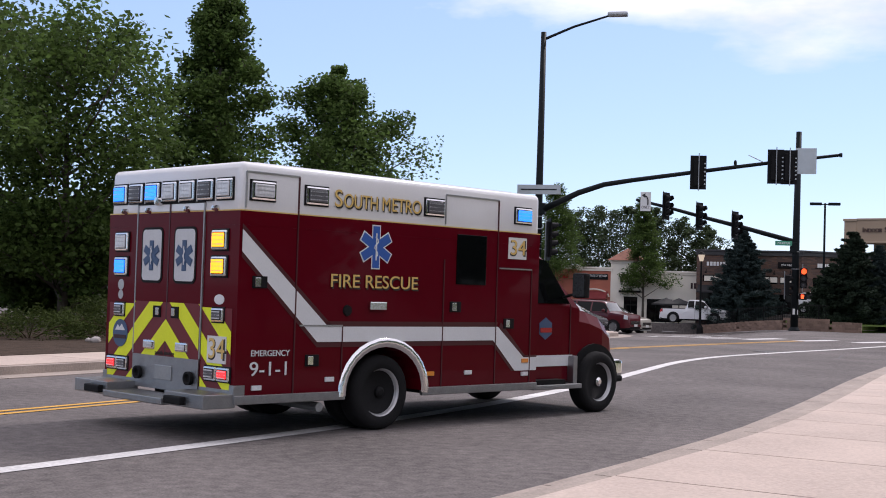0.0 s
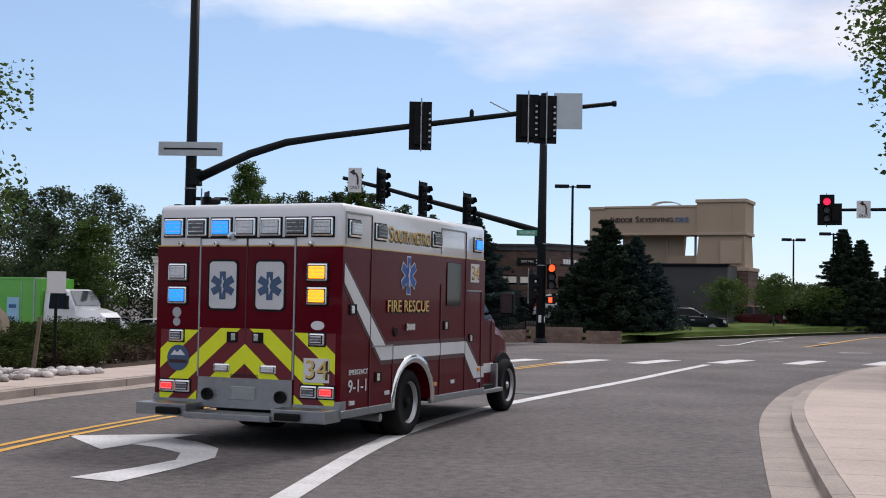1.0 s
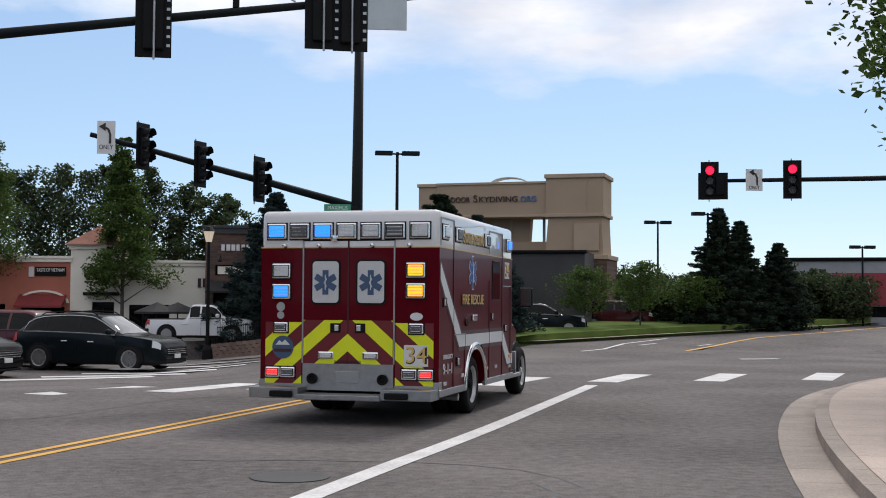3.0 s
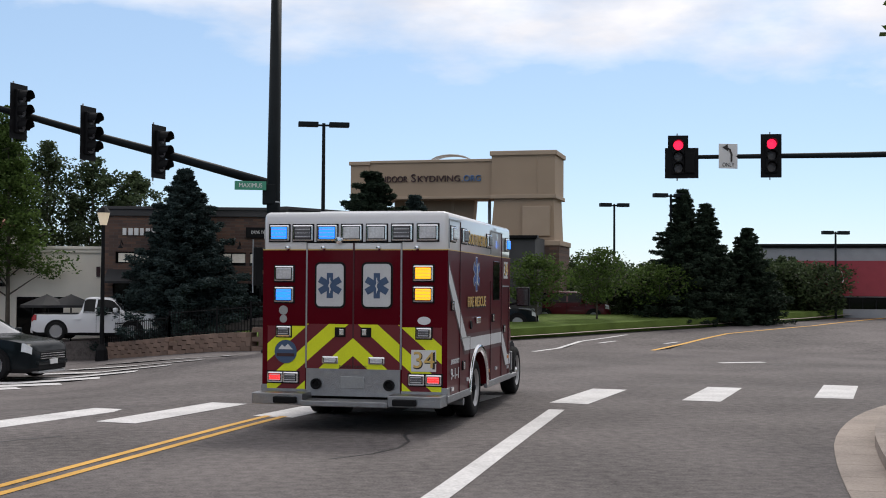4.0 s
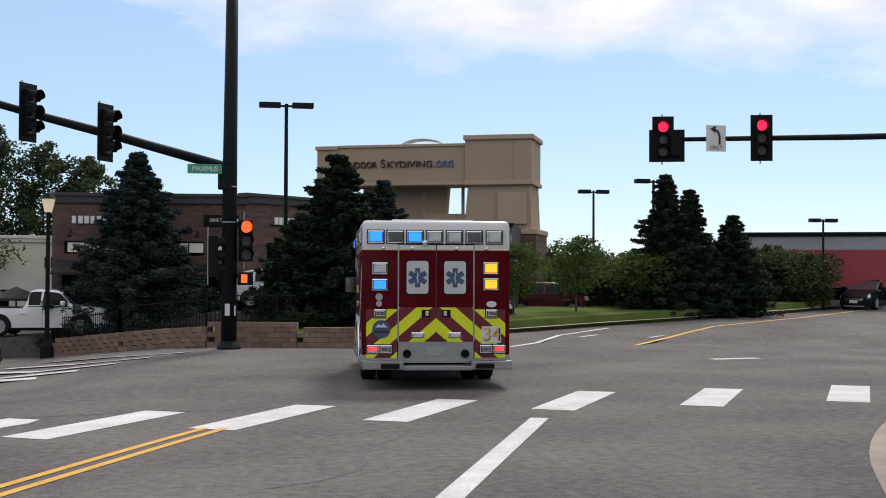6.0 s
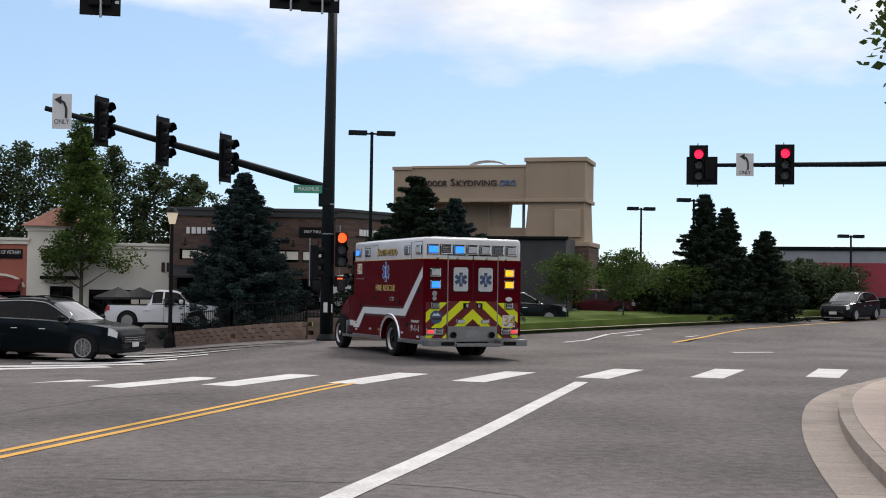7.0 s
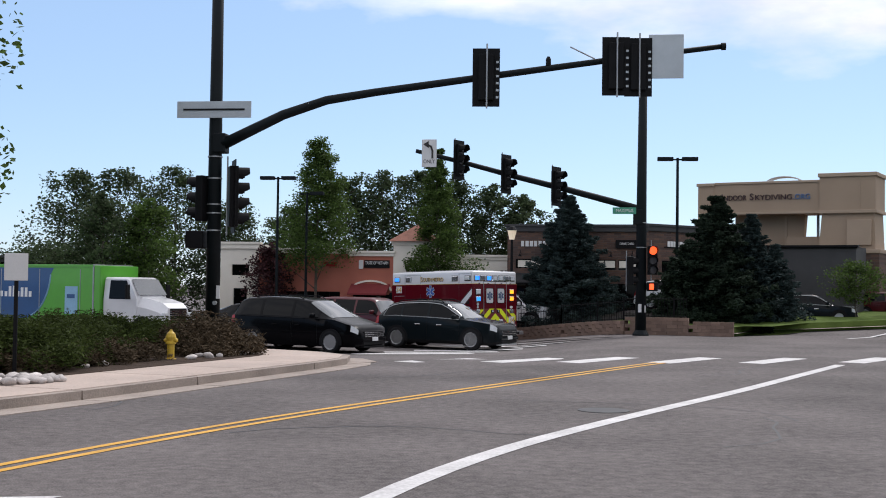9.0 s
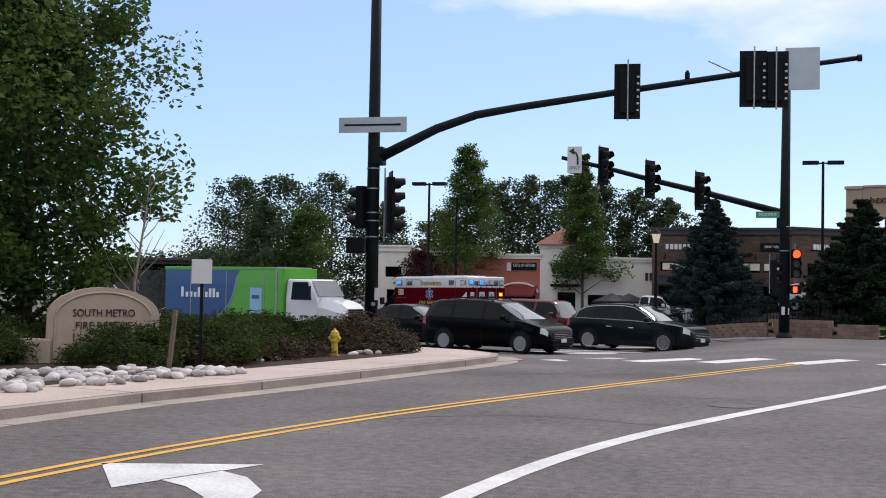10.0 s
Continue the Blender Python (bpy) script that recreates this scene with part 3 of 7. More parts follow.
def conifer(name, m, height, width, seed, label, needle, count=15000, size=0.06, bare=0.03, category="tree", group="", ragged=0.2, full=0.85):
    """A spruce or pine: straight trunk, whorls of drooping boughs and needle sprays along them."""
    r = random.Random(seed)
    t = thing(name, m, label, category, group)
    bm = bmesh.new()
    tube(bm, [(0, 0, -0.1), (0, 0, height * 0.5), (0, 0, height * 0.98)], [0.035 * height ** 0.8, 0.02 * height ** 0.8, 0.01], 8)
    centres, spread = [], []
    levels = int(13 + height * 3.2)
    for k in range(levels):
        f = bare + (1 - bare) * (k / levels)
        z = f * height
        reach = width / 2 * (1 - f) ** full * (1.0 if f > 0.08 else 0.85)
        reach *= (1.05, 0.88, 0.97)[k % 3]
        nb = 6 + int(6 * (1 - f))
        for j in range(nb):
            a = 2 * math.pi * (j + r.random() * 0.8) / nb + k * 0.7
            L = reach * r.uniform(1 - 2 * ragged, 1 + ragged) + 0.06
            if k % 2 == 0 and j % 2 == 0:
                tube(bm, [(0, 0, z), (L * 0.9 * math.cos(a), L * 0.9 * math.sin(a), z - L * 0.08)], [0.022, 0.006], 4)
            for g in np.linspace(0.25, 1.0, 5):
                centres.append((L * g * math.cos(a), L * g * math.sin(a), z - 0.16 * L * g + 0.3 * L * max(0, g - 0.6) + r.uniform(-0.03, 0.03)))
                spread.append((0.026 * width * (0.3 + 0.8 * (1 - f)) + 0.012) * (1.15 - 0.45 * g))
    part("trunk", bm, M["bark"], t)
    part("crown", leaf_mesh("crown", centres, spread, count, size, needle, seed, flat=0.45, long=3.2), None, t)
    return t


def shrub(m, rx, ry, rz, seed, label, leaf=None, count=1500, size=0.035, twigs=True):
    r = np.random.RandomState(seed)
    t = thing("juniper_shrub", m, label, "shrub", "junipers in the corner bed")
    cs = []
    for _ in range(44):
        a, q = r.uniform(0, 2 * math.pi), math.sqrt(r.uniform())
        cs.append((rx * q * math.cos(a), ry * q * math.sin(a), rz * (0.12 + 0.74 * (1 - q ** 3) * r.uniform(0.55, 1.1))))
    part("foliage", leaf_mesh("foliage", cs, 0.12 * (rx + ry) / 2, count, size, leaf or M["juniper"], seed, long=4.2), None, t)
    bm = bmesh.new()
    for k in range(8):
        a = 2 * math.pi * k / 8 + r.uniform(-0.2, 0.2)
        tube(bm, [(0.1 * math.cos(a), 0.1 * math.sin(a), 0.0), (rx * 0.5 * math.cos(a), ry * 0.5 * math.sin(a), rz * 0.35), (rx * 0.95 * math.cos(a), ry * 0.95 * math.sin(a), rz * r.uniform(0.3, 0.7))], [0.02, 0.012, 0.004], 4)
    part("stem", bm, M["dry"], t)
    return t


# the tall tree and its neighbours over the bed beside the road
broadleaf("maple_tree", pose(-15.6, 21.6, 0.16, rz=20), 9.3, 5.6, 11, "tall dark green broadleaf tree in the planted bed", M["leaf"], 50000, 0.05, 0.06, "oval", trunk=0.2)
broadleaf("maple_tree", pose(-17.6, 15.0, 0.16, rz=80), 11.0, 6.2, 12, "tall dark green broadleaf tree in the planted bed", M["leaf"], 48000, 0.052, 0.04, "cone", trunk=0.2)
broadleaf("maple_tree", pose(-19.5, 9.0, 0.16, rz=10), 8.5, 6.5, 13, "broad green tree with a spreading crown", M["leaf"], 34000, 0.055, 0.12, "wide", trunk=0.17)
broadleaf("maple_tree", pose(-20.5, 2.0, 0.16, rz=140), 8.5, 6.0, 14, "broad green tree with a spreading crown", M["leaf"], 30000, 0.055, 0.12, "wide", trunk=0.17)
for k, (x, y, h, w) in enumerate(((-24.5, 24.0, 3.4, 4.6), (-27.5, 20.0, 4.0, 5.0), (-24.0, 15.5, 3.2, 4.6), (-27.0, 11.0, 3.8, 5.0), (-23.5, 28.5, 3.0, 4.2), (-29.0, 26.0, 4.4, 5.2))):
    broadleaf("thicket_tree", pose(x, y, 0.1, rz=60 * k), h, w, 400 + k, "low dense green tree behind the planted bed", M["leaf"], 15000, 0.07, 0.03, "wide", trunk=0.09, group="thicket behind the bed")
# a street tree beside the pavement whose leaves hang into the upper corner
broadleaf("street_tree", pose(13.6, 26.2, 0.16), 10.5, 7.4, 21, "green leafy street tree beside the pavement", M["leaf"], 30000, 0.06, 0.42, "wide", trunk=0.16)

# a leafless sapling beside the tall tree
rs = random.Random(5)
sapling = thing("bare_sapling", pose(-12.7, 21.2, 0.15), "thin pale leafless sapling beside the tall tree", "tree")
part("stem", ntube([(0, 0, -0.1), (0.06, 0.02, 1.6), (0.25, 0.05, 2.9), (0.38, 0.05, 4.1)], [0.045, 0.035, 0.022, 0.006], 7), M["bare_wood"], sapling)
for k in range(16):
    z = 1.2 + 2.6 * k / 16
    a = rs.uniform(0, 6.28)
    L = rs.uniform(0.5, 1.1) * (1.15 - 0.15 * z)
    p = (0.03 + 0.085 * z, 0.03, z)
    q = (p[0] + L * 0.5 * math.cos(a), p[1] + L * 0.5 * math.sin(a), z + L * 0.5)
    part("branch", ntube([p, q, (q[0] + L * 0.35 * math.cos(a + 0.3), q[1] + L * 0.35 * math.sin(a + 0.3), q[2] + L * 0.6)], [0.016, 0.01, 0.004], 5), M["bare_wood"], sapling)

rng = random.Random(8)
k = 0
for x, y in [(-8.5, 24.9), (-10.7, 17.6), (-13.6, 15.9), (-9.5, 25.4), (-10.1, 23.4), (-10.2, 21.8), (-10.9, 22.8), (-10.2, 20.2), (-11.4, 21.2), (-9.9, 18.9), (-11.0, 19.6), (-12.6, 19.9), (-12.3, 21.9), (-10.5, 24.6), (-12.0, 24.0), (-13.6, 22.8), (-13.8, 20.4), (-13.8, 17.0), (-14.6, 18.6), (-14.6, 15.6), (-14.4, 12.6), (-15.6, 13.4), (-13.6, 11.0), (-15.2, 9.8), (-14.6, 7.0), (-16.0, 5.0), (-16.0, 2.0), (-17.4, -1.0), (-17.0, 8.2), (-15.6, -3.0), (-14.2, 3.4), (-15.4, -8.0), (-11.6, 25.6), (-14.0, 24.4)]:
    k += 1
    dry = k == 1
    shrub(pose(x, y, 0.15, rz=rng.uniform(0, 360)), rng.uniform(1.1, 1.45), rng.uniform(1.0, 1.3), rng.uniform(0.7, 0.9) if y > 11 else rng.uniform(0.8, 1.1), 100 + k,
          "low brown dry juniper with bare twigs" if dry else "low spreading dark green juniper in the bed", M["dry"] if dry else None, 10500 if y > 11 else 5000, 0.012)

for k, (x, y) in enumerate([(-8.35, 24.0), (-9.15, 22.0), (-9.2, 20.8), (-9.4, 19.6), (-9.75, 18.4), (-7.9, 24.9)]):
    shrub(pose(x, y, 0.14, rz=50 * k), 0.75, 0.7, 0.42, 160 + k, "low brown dry juniper at the bed's edge", M["dry"], 3600, 0.012)


def rock_mesh(seed, r):
    rs = random.Random(seed)
    bm = bmesh.new()
    bmesh.ops.create_icosphere(bm, subdivisions=2, radius=r)
    sx, sy, sz = rs.uniform(0.9, 1.5), rs.uniform(0.8, 1.1), rs.uniform(0.5, 0.75)
    for v in bm.verts:
        n = noise.noise(v.co * (1.3 / r) + V((seed * 7.1, 0, 0))) * 0.28 + 1
        v.co = V((v.co.x * sx * n, v.co.y * sy * n, v.co.z * sz * n))
    return link_mesh("rock", bm, M["rock"], True)


rocks = [rock_mesh(k, 0.11) for k in range(7)]
rng = random.Random(3)


def rock_bed(name, spots, label):
    host = tagged(new(name), label, "rocks", "", "stuff")
    spots = sorted(spots, key=lambda p: -p[1])
    if len(spots) > 300:
        bm = bmesh.new()
        for k, (x, y, sc) in enumerate(spots[300:]):
            n0 = len(bm.verts)
            bm.from_mesh(rocks[k % 7])
            bm.verts.ensure_lookup_table()
            mv = Matrix.Translation((x, y, 0.16 + 0.04 * sc)) @ Matrix.Rotation(k * 1.7, 4, "Z") @ Matrix.Scale(sc, 4)
            for v in bm.verts[n0:]:
                v.co = mv @ v.co
        part("rock_heap", bm, M["rock"], host, smooth=True)
    for x, y, sc in spots[:300]:
        ob = new("rock", rng.choice(rocks))
        ob.parent = host
        ob.location, ob.rotation_euler = (x, y, 0.16 + 0.04 * sc), (rng.uniform(-0.3, 0.3), rng.uniform(-0.3, 0.3), rng.uniform(0, 6.3))
        ob.scale = (sc, sc, sc)


spots = []
for _ in range(640):
    s = rng.uniform(-10.0, 6.3)
    n = rng.uniform(0.1, 2.7) * (1.0 if s < 4.6 else max(0.1, (6.6 - s) / 2.0))
    base = (-9.6 + 0.2474 * s, 10.5 + 0.969 * s)
    spots.append((base[0] - 0.97 * n, base[1] + 0.25 * n, rng.uniform(0.55, 1.15)))
rock_bed("river_rocks", spots, "pale rounded river rocks heaped at the bed's edge")
rock_bed("river_rocks", [(-8.05, 22.6, 0.9), (-7.85, 23.1, 1.1), (-8.15, 23.3, 0.8), (-7.75, 23.5, 0.7), (-7.6, 24.6, 0.9), (-9.0, 19.6, 0.7), (-8.9, 20.2, 0.8)], "few pale rocks beside the hydrant")

# ---- wheels and cars ----
WHEELS = {}


def wheel(name, parent, x, y, r, w, side, rim="spoke", dual=False):
    """A wheel at x, y with its axle along x; side is +1 where its outer face looks to +x."""
    key = (round(r, 3), w, rim)
    if key not in WHEELS:
        turn = pose(0, 0, 0, 0, 90, 0)
        ty = nlathe([(r * 0.62, -w / 2), (r * 0.9, -w / 2), (r * 0.985, -w * 0.4), (r, -w * 0.2), (r, w * 0.2), (r * 0.985, w * 0.4), (r * 0.9, w / 2), (r * 0.64, w / 2 + 0.002), (r * 0.62, w * 0.3)], 28, turn)
        me_t = link_mesh("tyre", ty, M["rubber"], True)
        rb = bmesh.new()
        lathe(rb, [(0.0, w * 0.12), (r * 0.2, w * 0.12), (r * 0.22, w * 0.05), (r * 0.5, -w * 0.05), (r * 0.6, w * 0.38), (r * 0.64, w * 0.5), (r * 0.66, w * 0.5), (r * 0.62, w * 0.3), (r * 0.62, -w * 0.4), (0.0, -w * 0.4)] if rim != "spoke" else
              [(0.0, w * 0.02), (r * 0.55, 0.0), (r * 0.6, w * 0.38), (r * 0.66, w * 0.49), (r * 0.67, w * 0.47), (r * 0.62, w * 0.2), (r * 0.62, -w * 0.4), (0.0, -w * 0.4)], 28, turn)
        me_r = link_mesh("rim", rb, M["alloy"] if rim != "spoke" else M["rim_dark"], True)
        sb = bmesh.new()
        if rim == "spoke":
            for k in range(10):
                a = 2 * math.pi * k / 10
                box(sb, (w * 0.3, -0.015, r * 0.1), (w * 0.5, 0.015, r * 0.64), 0.0, Matrix.Rotation(a, 4, "X"))
            lathe(sb, [(r * 0.6, w * 0.46), (r * 0.67, w * 0.52), (r * 0.69, w * 0.5), (r * 0.67, w * 0.44), (r * 0.6, w * 0.42), (r * 0.6, w * 0.46)], 28, turn)
            lathe(sb, [(0.0, w * 0.2), (r * 0.15, w * 0.2), (r * 0.14, w * 0.46), (0.0, w * 0.46)], 12, turn)
            ms = M["alloy"]
        else:
            for k in range(8):
                a = 2 * math.pi * k / 8
                bmesh.ops.create_cone(sb, cap_ends=True, segments=10, radius1=r * 0.07, radius2=r * 0.07, depth=0.012,
                                      matrix=pose(w * 0.03, 0, 0) @ Matrix.Rotation(a, 4, "X") @ pose(0, 0, r * 0.4, 0, 90, 0))
            lathe(sb, [(0.0, w * 0.1), (r * 0.16, w * 0.1), (r * 0.15, w * 0.42), (r * 0.08, w * 0.5), (0.0, w * 0.5)], 12, turn)
            ms = M["dark"] if rim == "dish" else M["chrome"]
        me_s = link_mesh("hub", sb, ms)
        WHEELS[key] = (me_t, me_r, me_s)
    me_t, me_r, me_s = WHEELS[key]
    wh = new(name, me_t)
    wh.parent = parent
    wh.matrix_basis = pose(x, y, r, 0, 0, 0 if side > 0 else 180)
    for nm, me in (("rim", me_r), ("hub", me_s)):
        o = new(nm, me)
        o.parent = wh
    return wh


# outlines of the car bodies, from nose to tail: (share of the length, share of the height)
CAR_TOPS = {
    "suv": [(0.5, 0.36), (0.49, 0.46), (0.465, 0.53), (0.38, 0.575), (0.27, 0.61), (0.245, 0.625), (0.16, 0.79), (0.075, 0.93), (0.0, 0.975), (-0.12, 0.985), (-0.3, 0.955), (-0.38, 0.91), (-0.455, 0.70), (-0.475, 0.62), (-0.495, 0.54), (-0.5, 0.38)],
    "van": [(0.5, 0.33), (0.488, 0.43), (0.46, 0.50), (0.40, 0.55), (0.33, 0.605), (0.305, 0.625), (0.2, 0.80), (0.11, 0.935), (0.0, 0.985), (-0.2, 1.0), (-0.38, 0.975), (-0.44, 0.925), (-0.475, 0.75), (-0.492, 0.60), (-0.5, 0.40)],
    "jeep": [(0.5, 0.38), (0.49, 0.55), (0.47, 0.59), (0.3, 0.63), (0.25, 0.645), (0.2, 0.81), (0.16, 0.945), (0.1, 0.985), (-0.3, 1.0), (-0.44, 0.975), (-0.475, 0.89), (-0.486, 0.62), (-0.5, 0.4)],
    "sedan": [(0.5, 0.36), (0.488, 0.48), (0.46, 0.55), (0.3, 0.63), (0.26, 0.65), (0.16, 0.83), (0.07, 0.955), (-0.02, 1.0), (-0.15, 0.985), (-0.33, 0.80), (-0.37, 0.75), (-0.47, 0.72), (-0.49, 0.62), (-0.5, 0.4)],
    "pickup": [(0.5, 0.38), (0.49, 0.56), (0.46, 0.61), (0.25, 0.65), (0.2, 0.80), (0.15, 0.945), (0.1, 0.985), (-0.05, 1.0), (-0.09, 0.97), (-0.112, 0.64), (-0.13, 0.60), (-0.49, 0.60), (-0.5, 0.4)],
}
CAR_BELTS = {"suv": (0.60, 0.655), "van": (0.605, 0.64), "jeep": (0.63, 0.64), "sedan": (0.635, 0.67), "pickup": (0.63, 0.64)}
CAR_WINDOWS = {
    "suv": [(-0.415, -0.275), (-0.255, -0.055), (-0.035, 0.205)],
    "van": [(-0.445, -0.25), (-0.232, -0.005), (0.012, 0.195), (0.21, 0.265)],
    "jeep": [(-0.455, -0.26), (-0.235, -0.03), (-0.01, 0.205)],
    "sedan": [(-0.29, -0.215), (-0.2, -0.03), (-0.01, 0.2)],
    "pickup": [(-0.085, 0.005), (0.02, 0.2)],
}
CAR_SCREENS = {"suv": (0.085, 0.24, -0.47, -0.395), "van": (0.12, 0.30, -0.488, -0.445), "jeep": (0.165, 0.245, -0.484, -0.462), "sedan": (0.08, 0.255, -0.35, -0.18), "pickup": (0.155, 0.245, -0.11, -0.092)}


def car(m, label, category, L, W, H, paint, kind="suv", wheel_r=0.36, group="", glass=None, rails=False, name=None, lower=None):
    """A passenger car facing +y, its tyres on z = 0: a lofted shell whose windows, screens, lamps and cladding are pieces of their own."""
    t = thing(name or category.replace(" ", "_"), m, label, category, group)
    hw = W / 2
    glass = glass or M["glass"]
    tops, belts = CAR_TOPS[kind][::-1], CAR_BELTS[kind]
    ws0, ws1, rs0, rs1 = CAR_SCREENS[kind]
    marks = [v for w in CAR_WINDOWS[kind] for v in w] + [ws0, ws1, rs0, rs1, 0.438, 0.482, -0.494, -0.452]
    fs = sorted(set([round(v, 4) for v in list(np.linspace(-0.5, 0.5, 41)) + [-0.493, 0.493] + marks]))

    def smooth(f, xs, ys):
        return sum(np.interp(f + d, xs, ys) for d in (-0.012, -0.004, 0.004, 0.012)) / 4

    def wide(f):
        return hw * np.interp(f, [-0.5, -0.485, -0.44, -0.3, 0.0, 0.3, 0.42, 0.475, 0.495, 0.5], [0.84, 0.91, 0.965, 0.995, 1.0, 0.99, 0.94, 0.84, 0.72, 0.66])

    rows = []
    for f in fs:
        zt = H * smooth(f, [p[0] for p in tops], [p[1] for p in tops])
        zb = min(H * np.interp(f, [-0.45, 0.3], [belts[1], belts[0]]), zt - 0.015 * H)
        z0 = np.interp(f, [-0.5, -0.46, 0.45, 0.5], [0.34, 0.21, 0.19, 0.26]) * (H / 1.7)
        w = wide(f)
        tall = min(1.0, max(0.0, (zt - zb) / (0.33 * H)))
        wr = w * (0.86 - 0.15 * tall)
        wb = w * 0.955
        side = [(w * 0.93, z0), (w * 0.985, z0 + 0.13 * (zb - z0)), (w * 1.0, z0 + 0.45 * (zb - z0)), (w * 0.992, z0 + 0.72 * (zb - z0)), (wb, zb)]
        ze = zb + (zt - zb) * (0.5 + 0.42 * tall)
        for g in (0.07, 0.5, 0.93, 1.0):
            side.append((wb + (wr - wb) * (g + 0.12 * math.sin(math.pi * g) * -1 * tall), zb + (ze - zb) * g))
        side += [(wr * 0.86, zt - (zt - ze) * 0.25), (wr * 0.45, zt)]
        rows.append([(sx * a, f * L, z) for sx, seq in ((1, side), (-1, side[::-1])) for a, z in seq])
    n = len(rows[0])
    half = n // 2
    piles = {}

    def which(i, f):
        k = i if i < half else n - 2 - i
        if k == half - 1 or k in (8, 9):
            if ws0 < f < ws1:
                return "windscreen"
            if rs0 < f < rs1:
                return "rear_window"
        if k in (5, 6):
            for q, (a, b) in enumerate(CAR_WINDOWS[kind]):
                if a < f < b:
                    return ("side_window", q, i < half)
        if k == 3 and 0.438 < f < 0.482:
            return ("headlight", 0, i < half)
        if k == 3 and -0.494 < f < -0.452:
            return ("tail_light", 0, i < half)
        if k == 0 and kind in ("suv", "jeep", "pickup"):
            return ("sill_cladding", 0, i < half)
        return "body"

    for j in range(len(rows) - 1):
        f = (fs[j] + fs[j + 1]) / 2
        for i in range(n - 1):
            piles.setdefault(which(i, f), []).append((j, i))
    stuffs = {"windscreen": M["glass_pale"], "rear_window": glass, "side_window": glass, "headlight": M["headlight"], "tail_light": M["tail"], "sill_cladding": lower or M["dark"], "body": paint}
    for key, cells in piles.items():
        nm = key if isinstance(key, str) else key[0]
        bm = bmesh.new()
        at_v = {}
        push = {"windscreen": 0.006, "rear_window": 0.006, "side_window": -0.006, "headlight": 0.012, "tail_light": 0.012}.get(nm, 0.0)

        def vert(j, i):
            if (j, i) not in at_v:
                x, y, z = rows[j][i]
                at_v[(j, i)] = bm.verts.new((x * (1 + push), y * (1 + push * 0.3), z + (push if "screen" in nm or nm == "rear_window" else 0.0)))
            return at_v[(j, i)]
        for j, i in cells:
            bm.faces.new((vert(j, i), vert(j, i + 1), vert(j + 1, i + 1), vert(j + 1, i)))
        if nm == "body":
            for j in (0, len(rows) - 1):
                bm.faces.new([vert(j, i) for i in range(n)])
            for j in range(len(rows) - 1):
                bm.faces.new((vert(j, 0), vert(j, n - 1), vert(j + 1, n - 1), vert(j + 1, 0)))
        part(nm, bm, stuffs[nm], t, smooth=True).data.set_sharp_from_angle(angle=math.radians(40))

    def spot(f, i):
        j = min(range(len(fs)), key=lambda q: abs(fs[q] - f))
        return V(rows[j][i])

    for sx in (-1, 1):
        side_i = (lambda i: i) if sx > 0 else (lambda i: n - 1 - i)
        win = CAR_WINDOWS[kind]
        if kind == "suv":
            line = [spot(f, side_i(7)) + V((sx * 0.012, 0, 0.0)) for f in np.linspace(win[0][0] + 0.03, win[-1][1] - 0.01, 14)]
            low = [spot(f, side_i(5)) + V((sx * 0.012, 0, -0.01)) for f in np.linspace(win[-1][1] - 0.01, win[0][0], 8)]
            part("window_trim", ntube(line + low + line[:1], 0.016, 5), M["silver"], t, "bright trim round the side windows")
        else:
            part("window_trim", ntube([spot(f, side_i(4)) + V((sx * 0.006, 0, 0.0)) for f in np.linspace(win[0][0], win[-1][1], 8)], 0.012, 5), M["dark"], t)
        yb = win[-1][1] if kind != "van" else 0.19
        p = spot(yb - 0.02, side_i(5))
        mb = nbox((min(sx * 0.04, sx * 0.24), -0.06, 0.0), (max(sx * 0.04, sx * 0.24), 0.07, 0.15), 0.045)
        o = part("mirror", mb, paint, t, smooth=True)
        o.location = p + V((0, 0, 0.0))
        for f in (-0.13, 0.055):
            p = spot(f, side_i(3))
            hb = part("door_handle", nbox((-0.015, -0.1, -0.018), (0.03, 0.1, 0.018), 0.01) if sx > 0 else nbox((-0.03, -0.1, -0.018), (0.015, 0.1, 0.018), 0.01), M["chrome"] if kind == "suv" else paint, t)
            hb.location = p + V((0, 0, 0.02))
        for f in ((win[1][1] + 0.01, win[-2][0] if kind == "van" else win[1][0] - 0.005, win[-1][1] + 0.005 if kind != "van" else 0.2)):
            a = [spot(f, side_i(i)) + V((sx * 0.001, 0, 0)) for i in (1, 2, 3, 4)]
            part("door_seam", ntube(a, 0.006, 4), M["dark"], t)
        if rails:
            part("roof_rail", ntube([spot(f, side_i(9)) + V((0, 0, dz)) for f, dz in ((-0.33, 0.0), (-0.3, 0.05), (-0.15, 0.055), (0.0, 0.055), (0.03, 0.045), (0.055, 0.0))], 0.018, 6), M["dark"], t)
        for fy, nm in ((0.302, "front_wheel"), (-0.295, "rear_wheel")):
            w = wide(fy)
            ab = bmesh.new()
            ring = [(math.cos(a), math.sin(a)) for a in np.linspace(-0.25, math.pi + 0.25, 19)]
            prism(ab, [(fy * L + c * (wheel_r + 0.07), wheel_r + s_ * (wheel_r + 0.07)) for c, s_ in ring], min(sx * (w - 0.3), sx * (w + 0.006)), max(sx * (w - 0.3), sx * (w + 0.006)), "x")
            part("wheel_arch", ab, M["dark"], t)
            wheel(nm, t, sx * (w - 0.085), fy * L, wheel_r, 0.22, sx)
    gw = hw * 0.56
    gr = part("grille", nbox((-gw, 0.47 * L, 0.29 * H), (gw, 0.503 * L, 0.405 * H), 0.03), M["dark"], t)
